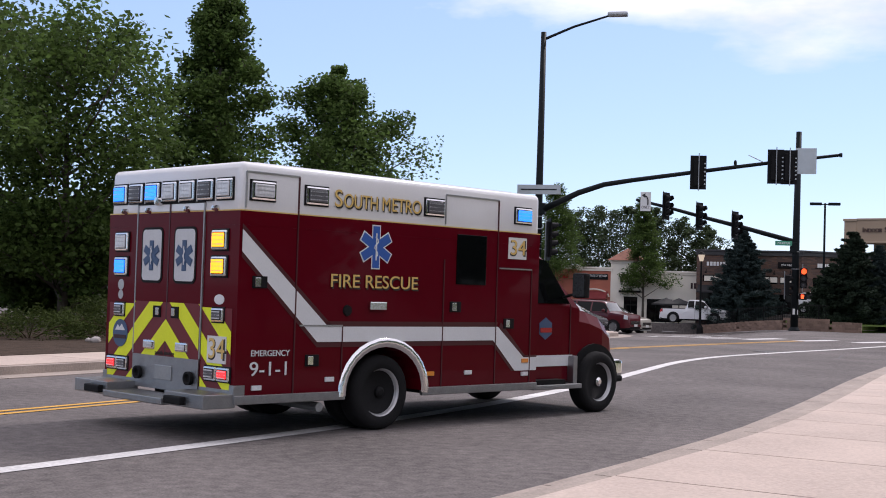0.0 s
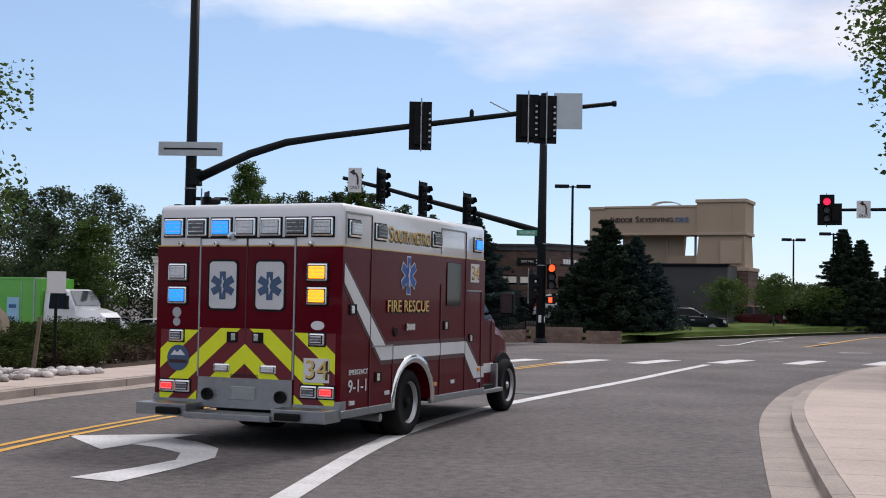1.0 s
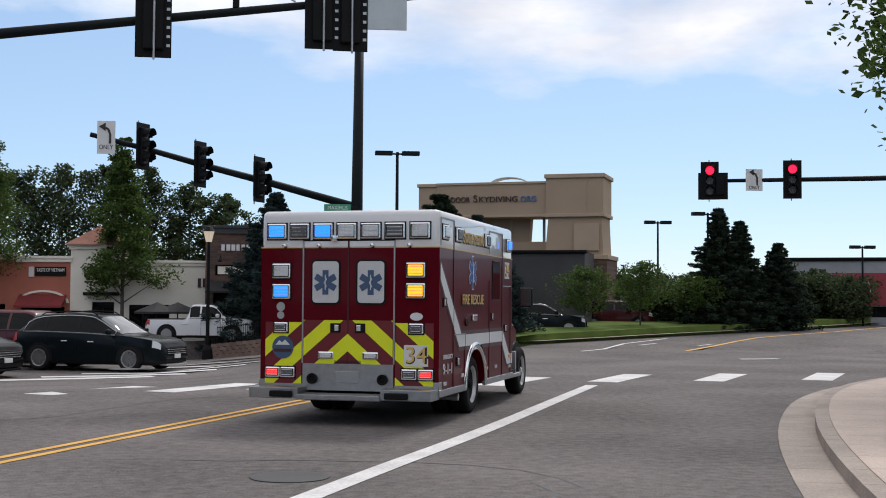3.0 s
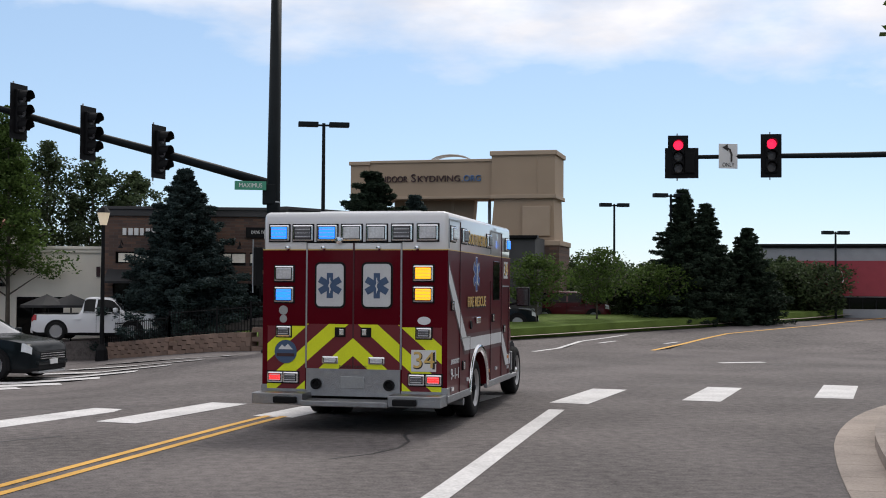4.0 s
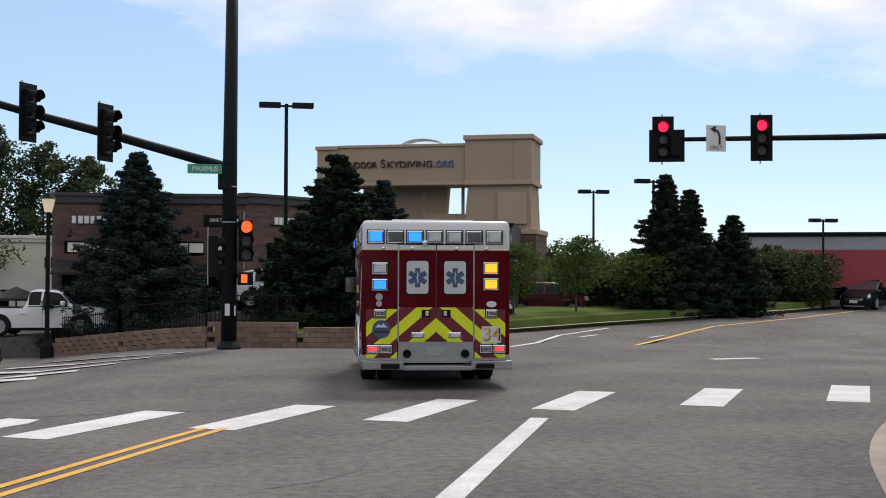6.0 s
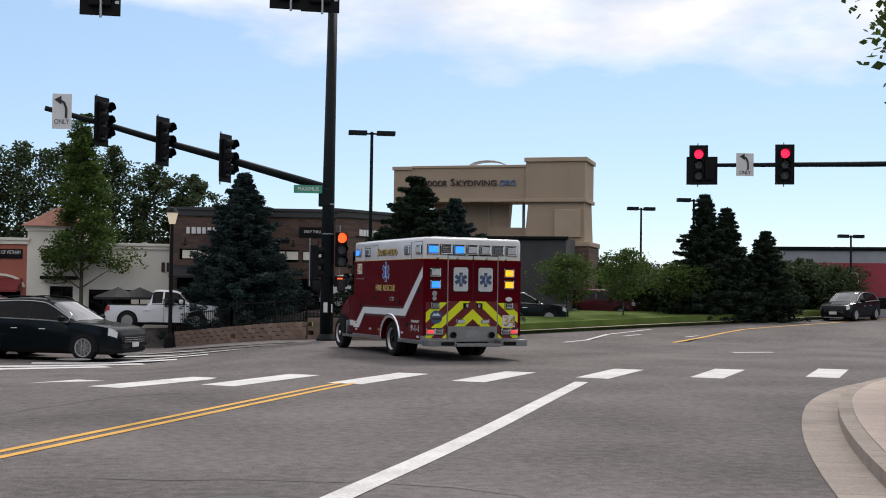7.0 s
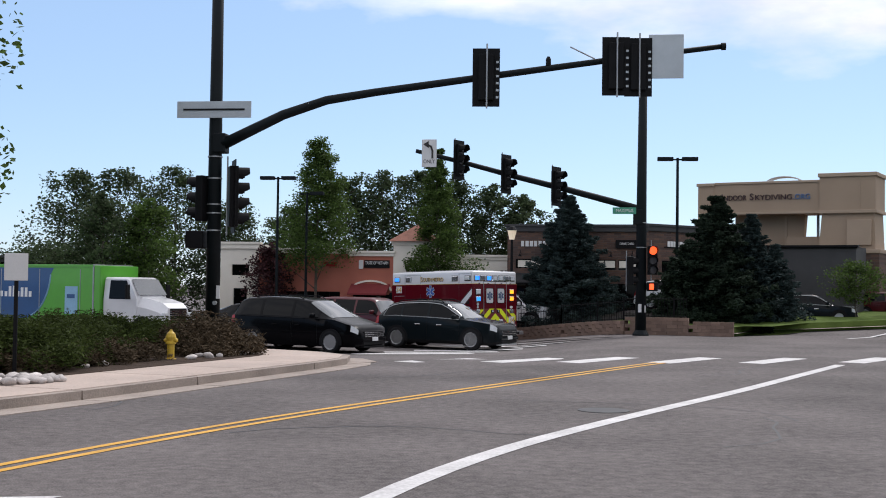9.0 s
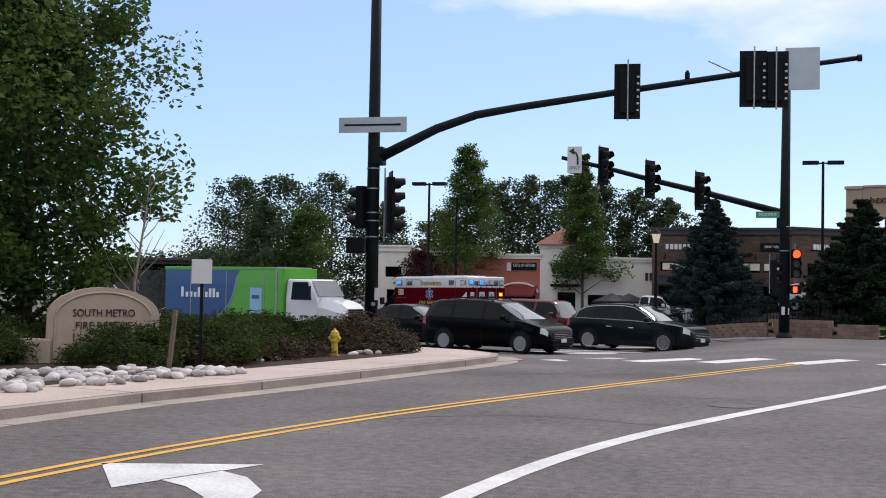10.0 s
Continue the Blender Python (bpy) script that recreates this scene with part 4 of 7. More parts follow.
    for k in range(3):
        part("grille_bar", nbox((-gw, 0.498 * L, (0.305 + 0.033 * k) * H), (gw, 0.506 * L, (0.305 + 0.033 * k) * H + 0.014), 0.004), M["chrome"], gr)
    part("air_intake", nbox((-hw * 0.62, 0.46 * L, 0.15 * H), (hw * 0.62, 0.502 * L, 0.225 * H), 0.03), M["dark"], t)
    part("front_bumper", nbox((-hw * 0.7, 0.455 * L, 0.215 * H), (hw * 0.7, 0.508 * L, 0.285 * H), 0.04), paint, t)
    part("skid_plate", nbox((-hw * 0.6, 0.46 * L, 0.105 * H), (hw * 0.6, 0.505 * L, 0.14 * H), 0.02), M["silver"] if kind == "suv" else M["dark"], t)
    part("rear_bumper", nbox((-hw * 0.84, -0.508 * L, 0.16 * H), (hw * 0.84, -0.47 * L, 0.30 * H), 0.05), lower or paint, t)
    part("number_plate", nbox((-0.16, 0.505 * L, 0.225 * H), (0.16, 0.512 * L, 0.225 * H + 0.12), 0.01), M["sign_white"], t)
    return t


# ---- the ambulance ----
amb = thing("ambulance", pose(0, 0, 0), "maroon and white box ambulance with lime chevrons on its rear", "ambulance")
AW, AL, AH, AZ, RED = 1.22, 4.53, 2.76, 0.43, 2.27


def rounded_box(bm, lo, hi, r, seg=3):
    box(bm, lo, hi)
    es = [e for e in bm.edges if (e.verts[0].co - e.verts[1].co).length > 0.01]
    bmesh.ops.bevel(bm, geom=es, offset=r, segments=seg, profile=0.5, affect="EDGES")
    return bm


def quad(bm, pts, push):
    return bm.faces.new([bm.verts.new(V(p) + V(push)) for p in pts])


# module, with the wheel cut-outs left open below
bm = bmesh.new()
side_out = [(0.0, AZ), (1.42, AZ)] + [(1.99 + 0.57 * math.cos(a), 0.42 + 0.50 * math.sin(a)) for a in np.linspace(math.pi, 0, 13)] + [(2.56, AZ), (AL, AZ), (AL, RED), (0.0, RED)]
prism(bm, side_out, -AW, AW, "x")
part("lower_body", bm, M["red"], amb)
bm = bmesh.new()
rounded_box(bm, (-AW, 0.0, RED - 0.12), (AW, AL, AH), 0.07)
part("upper_body", bm, M["white"], amb, "white upper body with rounded roof edges", True).data.polygons.foreach_set("use_smooth", [True] * len(bpy.data.meshes["upper_body"].polygons))
bm = bmesh.new()
box(bm, (-AW - 0.003, -0.003, RED - 0.14), (AW + 0.003, AL + 0.003, RED), 0.0)
part("paint_break", bm, M["red"], amb)
part("gold_pinstripe", nbox((-AW - 0.005, -0.005, RED), (AW + 0.005, AL + 0.005, RED + 0.012)), M["gold"], amb)
part("roof_hatch", nbox((-0.7, 0.7, AH - 0.01), (0.7, 2.6, AH + 0.05), 0.02), M["white"], amb)
for sx in (-1, 1):
    part("roof_rail", nbox((sx * 1.02 - 0.015, 0.3, AH), (sx * 1.02 + 0.015, 4.2, AH + 0.02), 0.005), M["white"], amb)
    part("rub_rail", nbox((sx * AW - 0.03, -0.01, AZ - 0.07), (sx * AW + 0.02, 1.42, AZ + 0.02), 0.008), M["plate"], amb, "bright aluminium rub rail")
    part("rub_rail", nbox((sx * AW - 0.03, 2.56, AZ - 0.07), (sx * AW + 0.02, AL, AZ + 0.02), 0.008), M["plate"], amb, "bright aluminium rub rail")
    # wheel arch trim
    bm = bmesh.new()
    ring = [(math.cos(a), math.sin(a)) for a in np.linspace(math.pi + 0.05, -0.05, 17)]
    r0 = [bm.verts.new((sx * (AW + d), 1.99 + c * r, 0.42 + s_ * (r - 0.07))) for r, d in ((0.56, 0.012), (0.60, 0.03), (0.655, 0.03), (0.665, 0.006)) for c, s_ in ring]
    n = len(ring)
    for j in range(3):
        for k in range(n - 1):
            bm.faces.new((r0[j * n + k], r0[j * n + k + 1], r0[(j + 1) * n + k + 1], r0[(j + 1) * n + k]))
    part("wheel_arch_trim", bm, M["chrome"], amb, "polished wheel arch trim", True)
    # stripes: a fall from the rear corner, a band along the side, a drop to the cab
    for nm, w, mt, push in (("stripe_edge", 0.055, M["maroon_film"], 0.004), ("side_stripe", 0.0, M["stripe"], 0.008)):
        bm = bmesh.new()
        px = (sx * push, 0, 0)
        for a in ([(0.03, 1.87 - w), (0.03, 2.09 + w), (1.16 + w, 1.13 + w * 0.3), (1.02, 0.97 - w)],
                  [(1.02, 0.97 - w), (1.16, 1.13 + w), (3.8, 1.13 + w), (3.72, 0.97 - w)],
                  [(3.72, 0.97 - w), (3.8 + w, 1.13 + w), (4.28 + w, 0.76), (4.12 - w, 0.6)],
                  [(4.12 - w, 0.6), (4.28, 0.76 + w * 0.5), (AL - 0.01, 0.76 + w * 0.5), (AL - 0.01, 0.6)]):
            quad(bm, [(sx * AW, y, z) for y, z in a], px)
        part(nm, bm, mt, amb)
    # seams of the lockers
    for y, z0, z1 in ((0.72, AZ, 2.66), (0.06, 2.3, 2.66), (1.36, AZ, 1.13), (2.86, AZ, 1.9), (3.76, AZ, 2.64), (4.39, AZ, 1.83), (2.86, 2.3, 2.64)):
        part("locker_seam", nbox((sx * AW - 0.004, y - 0.008, z0), (sx * AW + 0.011, y + 0.008, z1)), M["maroon_film"] if z0 < 2 else M["galv"], amb)
    for y0, y1, z in ((0.06, 0.72, 2.66), (2.86, 3.76, 2.64), (0.78, 1.36, 1.14), (3.8, 4.39, 1.83)):
        part("locker_edge", nbox((sx * AW - 0.004, y0, z - 0.008), (sx * AW + 0.014, y1, z + 0.008)), M["galv"], amb)
    # window of the side door
    if sx > 0:
        part("side_window", nbox((sx * AW - 0.004, 3.06, 1.62), (sx * AW + 0.012, 3.56, 2.2), 0.005), M["glass"], amb, "dark tinted side window")
    for y, z in ((0.26, 1.57), (0.96, 0.78), (3.06, 1.36), (3.99, 1.17)):
        h = part("locker_handle", nbox((sx * AW - 0.002, y - 0.09, z - 0.06), (sx * AW + 0.014, y + 0.09, z + 0.06), 0.005), M["dark"], amb)
        part("handle_paddle", nbox((sx * AW + 0.012, y - 0.07, z - 0.045), (sx * AW + 0.03, y - 0.0, z + 0.045), 0.005), M["chrome"], h)
    for y, z, mt in ((0.26, 0.52, M["lens"]), (1.2, 0.58, M["lens"]), (2.68, 0.6, M["amber"]), (3.3, 0.6, M["lens"]), (4.3, 0.56, M["lens"]), (4.3, 0.72, M["amber"])):
        part("marker_light", nbox((sx * (AW + 0.01) - 0.01, y - 0.06, z - 0.025), (sx * (AW + 0.01) + 0.01, y + 0.06, z + 0.025), 0.006), mt, amb)
    part("scene_light", nbox((sx * (AW + 0.02) - 0.02, 1.72, 1.31), (sx * (AW + 0.02) + 0.02, 1.96, 1.4), 0.012), M["chrome"], amb)
    part("fuel_cap", nlathe([(0, 0), (0.06, 0), (0.055, 0.02), (0, 0.02)], 14, pose(sx * AW, 1.42, 1.3, 0, 90 * sx, 0)), M["dark"], amb)
    # writing
    face = pose(sx * (AW + 0.012), 0, 0) @ (pose(0, 0, 0, 90, 0, 90) if sx > 0 else pose(0, 0, 0, 90, 0, -90))
    def put(text, size, y, z, mt, w, name="lettering", dy=0.0, push=0.0):
        mm = pose(sx * (AW + 0.010 + push), y, z) @ (pose(0, 0, 0, 90, 0, 90) if sx > 0 else pose(0, 0, 0, 90, 0, -90))
        return letters(name, text, size, amb, mm, mt, 0.003, width=w)
    for y0, mt, dz, pu in ((0.0, M["black_film"], -0.018, 0.0), (0.0, M["gold"], 0.0, 0.006)):
        off = 0.02 if mt is M["black_film"] else 0.0
        mid = 1.74 if sx > 0 else 2.3
        put("S", 0.26, mid - 0.5 * sx + off * sx, 2.47 + dz, mt, None, push=pu)
        put("OUTH M", 0.21, mid - 0.09 * sx + off * sx, 2.455 + dz, mt, 0.66, push=pu)
        put("ETRO", 0.21, mid + 0.49 * sx + off * sx, 2.455 + dz, mt, 0.44, push=pu)
        put("FIRE RESCUE", 0.2, (1.8 if sx > 0 else 2.3) + off * sx, 1.605 + dz, mt, 1.26, push=pu)
    part("number_panel", nbox((sx * (AW + 0.004) - 0.004, 3.95, 1.95), (sx * (AW + 0.004) + 0.004, 4.28, 2.21)), M["sign_white"], amb)
    put("34", 0.28, 4.125, 2.07, M["black_film"], 0.30, push=0.001)
    put("34", 0.26, 4.115, 2.08, M["gold"], 0.27, push=0.004)
    put("EMERGENCY", 0.085, 0.42, 0.86, M["stripe"], 0.48)
    put("9-1-1", 0.2, 0.42, 0.7, M["stripe"], 0.46)


def star_of_life(parent, m, r, blue, rim):
    """A six-barred star with a pale rod and a winding line on it."""
    for nm, k, mt, z in (("star_rim", 1.0, rim, 0.0), ("emblem_star", 0.88, blue, 0.003)):
        bm = bmesh.new()
        for j in range(3):
            w, l = r * 0.26 * (k if k == 1 else 0.8), r * (k if k == 1 else 0.94)
            rot = Matrix.Rotation(math.pi / 3 * j, 4, "Z")
            quad(bm, [rot @ V(p) for p in ((-w, -l, z + j * 0.0004), (w, -l, z + j * 0.0004), (w, l, z + j * 0.0004), (-w, l, z + j * 0.0004))], (0, 0, 0))
        o = part(nm, bm, mt, parent)
        o.matrix_basis = m
    bm = ntube([(0, -r * 0.6, 0.007), (0, r * 0.62, 0.007)], r * 0.035, 5)
    o = part("emblem_rod", bm, M["stripe"], parent)
    o.matrix_basis = m
    bm = ntube([(0.09 * r * math.sin(k * 1.1) * (1 + k * 0.05), -r * 0.45 + r * 0.1 * k, 0.008) for k in range(10)], r * 0.03, 4)
    o = part("emblem_serpent", bm, M["stripe"], parent)
    o.matrix_basis = m


for sx in (-1, 1):
    star_of_life(amb, pose(sx * (AW + 0.005), 1.8 if sx > 0 else 2.3, 1.99) @ (pose(0, 0, 0, 90, 0, 90) if sx > 0 else pose(0, 0, 0, 90, 0, -90)), 0.24, M["blue_film"], M["stripe"])


def strobe(parent, m, w, h, lens, name="strobe_light"):
    """A chrome-rimmed warning lamp on the plane x, z of m, looking to -y: bezel, lens, ribs."""
    b = part(name, nbox((-w / 2, -0.034, -h / 2), (w / 2, 0.0, h / 2), 0.02), M["chrome"], parent, "chrome-rimmed warning light")
    b.matrix_basis = m
    part("gasket", nbox((-w / 2 - 0.012, -0.012, -h / 2 - 0.012), (w / 2 + 0.012, 0.0, h / 2 + 0.012), 0.005), M["dark"], b)
    part("lens_well", nbox((-w / 2 + 0.02, -0.037, -h / 2 + 0.02), (w / 2 - 0.02, -0.02, h / 2 - 0.02), 0.008), M["dark"], b)
    part("lens", nbox((-w / 2 + 0.03, -0.05, -h / 2 + 0.03), (w / 2 - 0.03, -0.02, h / 2 - 0.03), 0.012), lens, b)
    for k in range(3):
        z = -h / 2 + h * (0.28 + 0.22 * k)
        part("lens_rib", nbox((-w / 2 + 0.035, -0.05, z - 0.006), (w / 2 - 0.035, -0.04, z + 0.006)), M["lens"], b)
    return b


def on_rear(x, z):
    return pose(x, 0, z)


# rear wall
for x, lens in ((-1.0, "blue_on"), (-0.68, "lens_dark"), (-0.355, "blue_on"), (-0.03, "lens"), (0.3, "lens"), (0.63, "lens_dark"), (0.965, "lens")):
    strobe(amb, on_rear(x, 2.49), 0.27, 0.21, M[lens])
for x, z, lens in ((-0.93, 1.97, "lens"), (-0.93, 1.70, "blue_on"), (0.91, 1.98, "amber_on"), (0.91, 1.715, "amber_on")):
    strobe(amb, on_rear(x, z), 0.26, 0.2, M[lens])
for x, z, w in ((-0.93, 1.23, 0.2), (0.92, 1.23, 0.2)):
    strobe(amb, on_rear(x, z), w, 0.14, M["lens_dark"])
for x in (-0.3, 0.31):
    strobe(amb, on_rear(x, 0.875), 0.22, 0.1, M["lens"], "step_light")
for x, lens in ((-1.04, "red_on"), (-0.83, "lens_dark"), (0.83, "lens_dark"), (1.05, "red_on")):
    strobe(amb, on_rear(x, 0.645), 0.21, 0.14, M[lens], "tail_light")
for sx in (-1, 1):
    for y, lens in ((0.26, "lens"), (0.95, "lens_dark"), (2.67 if sx > 0 else 3.55, "lens_dark"), (4.2, "blue_on")):
        strobe(amb, pose(sx * AW, y, 2.48, 0, 0, 90 * sx), 0.3, 0.19, M[lens])
for x in (-0.88, -0.4, 0.33, 0.83):
    part("clearance_lamp", nlathe([(0, 0), (0.035, 0), (0.025, 0.06), (0, 0.065)], 12, pose(x, 0, 2.3, 90, 0, 0)), M["chrome"], amb)
part("rear_camera", nlathe([(0, 0), (0.045, 0), (0.045, 0.07), (0, 0.075)], 14, pose(-0.19, 0, 2.39, 90, 0, 0)), M["chrome"], amb)
# doors
for sx in (-1, 1):
    x0, x1 = sorted((sx * 0.01, sx * 0.615))
    d = part("rear_door", nbox((x0, -0.014, 0.77), (x1, 0.0, RED - 0.004), 0.004), M["red"], amb)
    part("rear_door_top", nbox((x0, -0.010, RED + 0.014), (x1, 0.01, 2.36), 0.003), M["white"], amb)
    w0, w1 = sorted((sx * 0.13, sx * 0.49))
    def rounded(x0, x1, z0, z1, r):
        return [(cx + r * math.cos(a), cz + r * math.sin(a)) for cx, cz, a0 in ((x1 - r, z1 - r, 0), (x0 + r, z1 - r, 90), (x0 + r, z0 + r, 180), (x1 - r, z0 + r, 270)) for a in np.radians(np.linspace(a0, a0 + 90, 6))]
    f = part("window_frame", nprism(rounded(w0 - 0.025, w1 + 0.025, 1.53, 2.12, 0.07), -0.022, -0.010), M["dark"], d)
    part("frosted_pane", nprism(rounded(w0, w1, 1.555, 2.095, 0.05), -0.026, -0.015), M["frost"], d)
    star_of_life(amb, pose((w0 + w1) / 2, -0.029, 1.82, 90, 0, 0), 0.16, M["grey_blue"], M["grey_blue"])
    part("door_handle", nbox((sx * 0.17 - 0.07, -0.03, 1.17), (sx * 0.17 + 0.07, -0.012, 1.29), 0.006), M["dark"], d)
    part("handle_paddle", nbox((sx * 0.15 - 0.03, -0.04, 1.19), (sx * 0.15 + 0.03, -0.025, 1.27), 0.006), M["chrome"], d)
for x in (-0.625, 0.625, 0.0):
    part("door_seam", nbox((x - 0.01, -0.018, 0.77), (x + 0.01, 0.0, 2.36)), M["galv"] if x else M["maroon_film"], amb)
part("door_seam", nbox((-0.63, -0.014, 2.36), (0.63, 0.0, 2.375)), M["dark"], amb)


def chevron(x0, x1, push, z0=0.765, z1=1.33):
    """Lime and red bands that rise to the middle of the door, clipped to the panel."""
    base = nbox((x0, -push, z0), (x1, 0.0, z1))
    part("chevron_ground", base, M["red_film"], amb)
    for k in range(-3, 6):
        for sx in (-1, 1):
            lo, hi = (max(x0, 0.0), x1) if sx > 0 else (max(-x1, 0.0), -x0)
            if hi <= lo:
                continue
            c0 = 0.93 + 0.452 * k
            poly = [(lo, c0 - 0.86 * lo - 0.0), (hi, c0 - 0.86 * hi), (hi, c0 - 0.86 * hi + 0.226), (lo, c0 - 0.86 * lo + 0.226)]
            for lim, sgn in ((z0, 1), (z1, -1)):
                out = []
                for a, b in zip(poly, poly[1:] + poly[:1]):
                    ia, ib = sgn * (a[1] - lim) >= 0, sgn * (b[1] - lim) >= 0
                    if ia:
                        out.append(a)
                    if ia != ib:
                        t = (lim - a[1]) / (b[1] - a[1])
                        out.append((a[0] + (b[0] - a[0]) * t, lim))
                poly = out
                if len(poly) < 3:
                    break
            if len(poly) < 3:
                continue
            bm = bmesh.new()
            bm.faces.new([bm.verts.new((sx * a, -push - 0.003, b)) for a, b in poly])
            part("chevron_band", bm, M["lime"], amb)


chevron(-0.61, 0.61, 0.017)
chevron(-1.15, -0.64, 0.006, 0.5, 1.30)
chevron(0.64, 1.15, 0.006, 0.5, 1.30)
part("number_panel", nbox((0.76, -0.016, 0.75), (1.08, 0.0, 1.02)), M["sign_white"], amb)
letters("number_shadow", "34", 0.31, amb, pose(0.935, -0.017, 0.875, 90, 0, 0), M["black_film"], 0.002, width=0.30)
letters("number", "34", 0.29, amb, pose(0.92, -0.018, 0.885, 90, 0, 0), M["gold"], 0.003, width=0.27)
letters("lettering", "south metro", 0.062, amb, pose(0.0, -0.023, 0.80, 90, 0, 0), M["black_film"], 0.002, width=0.36)
part("round_badge", nlathe([(0, 0), (0.15, 0), (0.15, 0.006), (0, 0.006)], 20, pose(-0.9, -0.010, 0.97, 90, 0, 0)), M["grey_blue"], amb, "round blue department badge")
part("badge_scroll", nbox((-1.02, -0.02, 0.91), (-0.78, -0.014, 0.95)), M["letter_brown"], amb)
part("badge_peak", nprism([(-1.0, 1.0), (-0.8, 1.0), (-0.87, 1.07), (-0.91, 1.03), (-0.95, 1.06)], -0.02, -0.014), M["stripe"], amb)
part("oval_sticker", nlathe([(0, 0), (0.085, 0), (0.085, 0.004), (0, 0.004)], 20, pose(0.92, 0, 1.385, 90, 0, 0) @ Matrix.Diagonal((1, 0.6, 1, 1))), M["stripe"], amb)
for z, r in ((1.5, 0.06), (1.39, 0.05)):
    part("round_sticker", nlathe([(0, 0), (r, 0), (r, 0.004), (0, 0.004)], 16, pose(-0.94, 0, z, 90, 0, 0)), M["silver"], amb)
# rear steel: kick panel, step, corner guards
part("kick_panel", nbox((-0.62, -0.02, 0.42), (0.62, 0.0, 0.765)), M["plate"], amb)
part("number_plate", nbox((-0.16, -0.03, 0.52), (0.15, -0.018, 0.67), 0.005), M["galv"], amb)
for sx in (-1, 1):
    part("exhaust_port", nlathe([(0.035, 0.0), (0.07, 0.0), (0.07, 0.05), (0.05, 0.05), (0.035, 0.02)], 18, pose(sx * 0.48, -0.01, 0.57, 90, 0, 0)), M["dark"], amb)
    x0, x1 = sorted((sx * 0.55, sx * 1.22))
    part("corner_step", nbox((x0, -0.36, 0.33), (x1, 0.02, 0.47), 0.01), M["plate"], amb)
    x0, x1 = sorted((sx * 0.62, sx * 0.92))
    part("rubber_bumper", nbox((x0, -0.42, 0.35), (x1, -0.35, 0.43), 0.015), M["dark"], amb)
    part("corner_guard", nbox((sx * 1.19 - 0.04, -0.015, 0.42), (sx * 1.19 + 0.04, 0.12, 0.55), 0.005), M["plate"], amb)
    part("side_band", nbox((min(sx * 0.63, sx * 1.2), -0.012, 0.42), (max(sx * 0.63, sx * 1.2), 0.0, 0.5)), M["plate"], amb)
part("rear_step", nbox((-0.56, -0.40, 0.32), (0.56, 0.0, 0.39), 0.01), M["plate"], amb)
part("chassis", nbox((-0.5, 0.2, 0.35), (0.5, 6.2, 0.6)), M["dark"], amb)
part("underbody", nbox((-1.15, 0.1, 0.40), (1.15, 1.35, 0.46)), M["dark"], amb)
part("underbody", nbox((-1.15, 2.6, 0.38), (1.15, 5.2, 0.46)), M["dark"], amb)
part("rear_axle", ntube([(-1.0, 1.99, 0.41), (1.0, 1.99, 0.41)], 0.07, 8), M["dark"], amb)
part("tail_pipe", ntube([(0.3, 1.0, 0.33), (0.9, 1.1, 0.3), (1.2, 1.1, 0.29)], 0.05, 8), M["galv"], amb)
# cab
CW = 1.0
cab = []
for y, z0, zb, zt, k, kt in ((4.52, 0.48, 1.4, 2.12, 1.0, 0.86), (4.75, 0.45, 1.4, 2.13, 1.0, 0.86), (5.05, 0.42, 1.4, 2.06, 1.0, 0.84), (5.3, 0.42, 1.4, 1.82, 1.0, 0.86), (5.66, 0.45, 1.36, 1.45, 0.98, 0.92)):
    cab.append([(-CW * k, y, z0), (-CW * k, y, zb), (-CW * kt, y, zt - 0.08), (-CW * kt * 0.85, y, zt), (CW * kt * 0.85, y, zt), (CW * kt, y, zt - 0.08), (CW * k, y, zb), (CW * k, y, z0)])
part("cab", loft(bmesh.new(), cab), M["red"], amb)
hood = []
for y, z0, z1, k in ((5.6, 0.45, 1.4, 0.98), (5.9, 0.5, 1.36, 0.97), (6.2, 0.55, 1.28, 0.95), (6.42, 0.55, 1.16, 0.9), (6.5, 0.58, 1.02, 0.86)):
    hood.append([(-CW * k, y, z0), (-CW * k, y, z1 - 0.2), (-CW * k * 0.9, y, z1 - 0.04), (-CW * k * 0.5, y, z1), (CW * k * 0.5, y, z1), (CW * k * 0.9, y, z1 - 0.04), (CW * k, y, z1 - 0.2), (CW * k, y, z0)])
part("bonnet", loft(bmesh.new(), hood), M["red"], amb)
bm = bmesh.new()
quad(bm, [(-0.86, 5.62, 1.43), (0.86, 5.62, 1.43), (0.72, 5.08, 2.03), (-0.72, 5.08, 2.03)], (0, 0.03, 0.02))
part("windscreen", bm, M["glass"], amb)
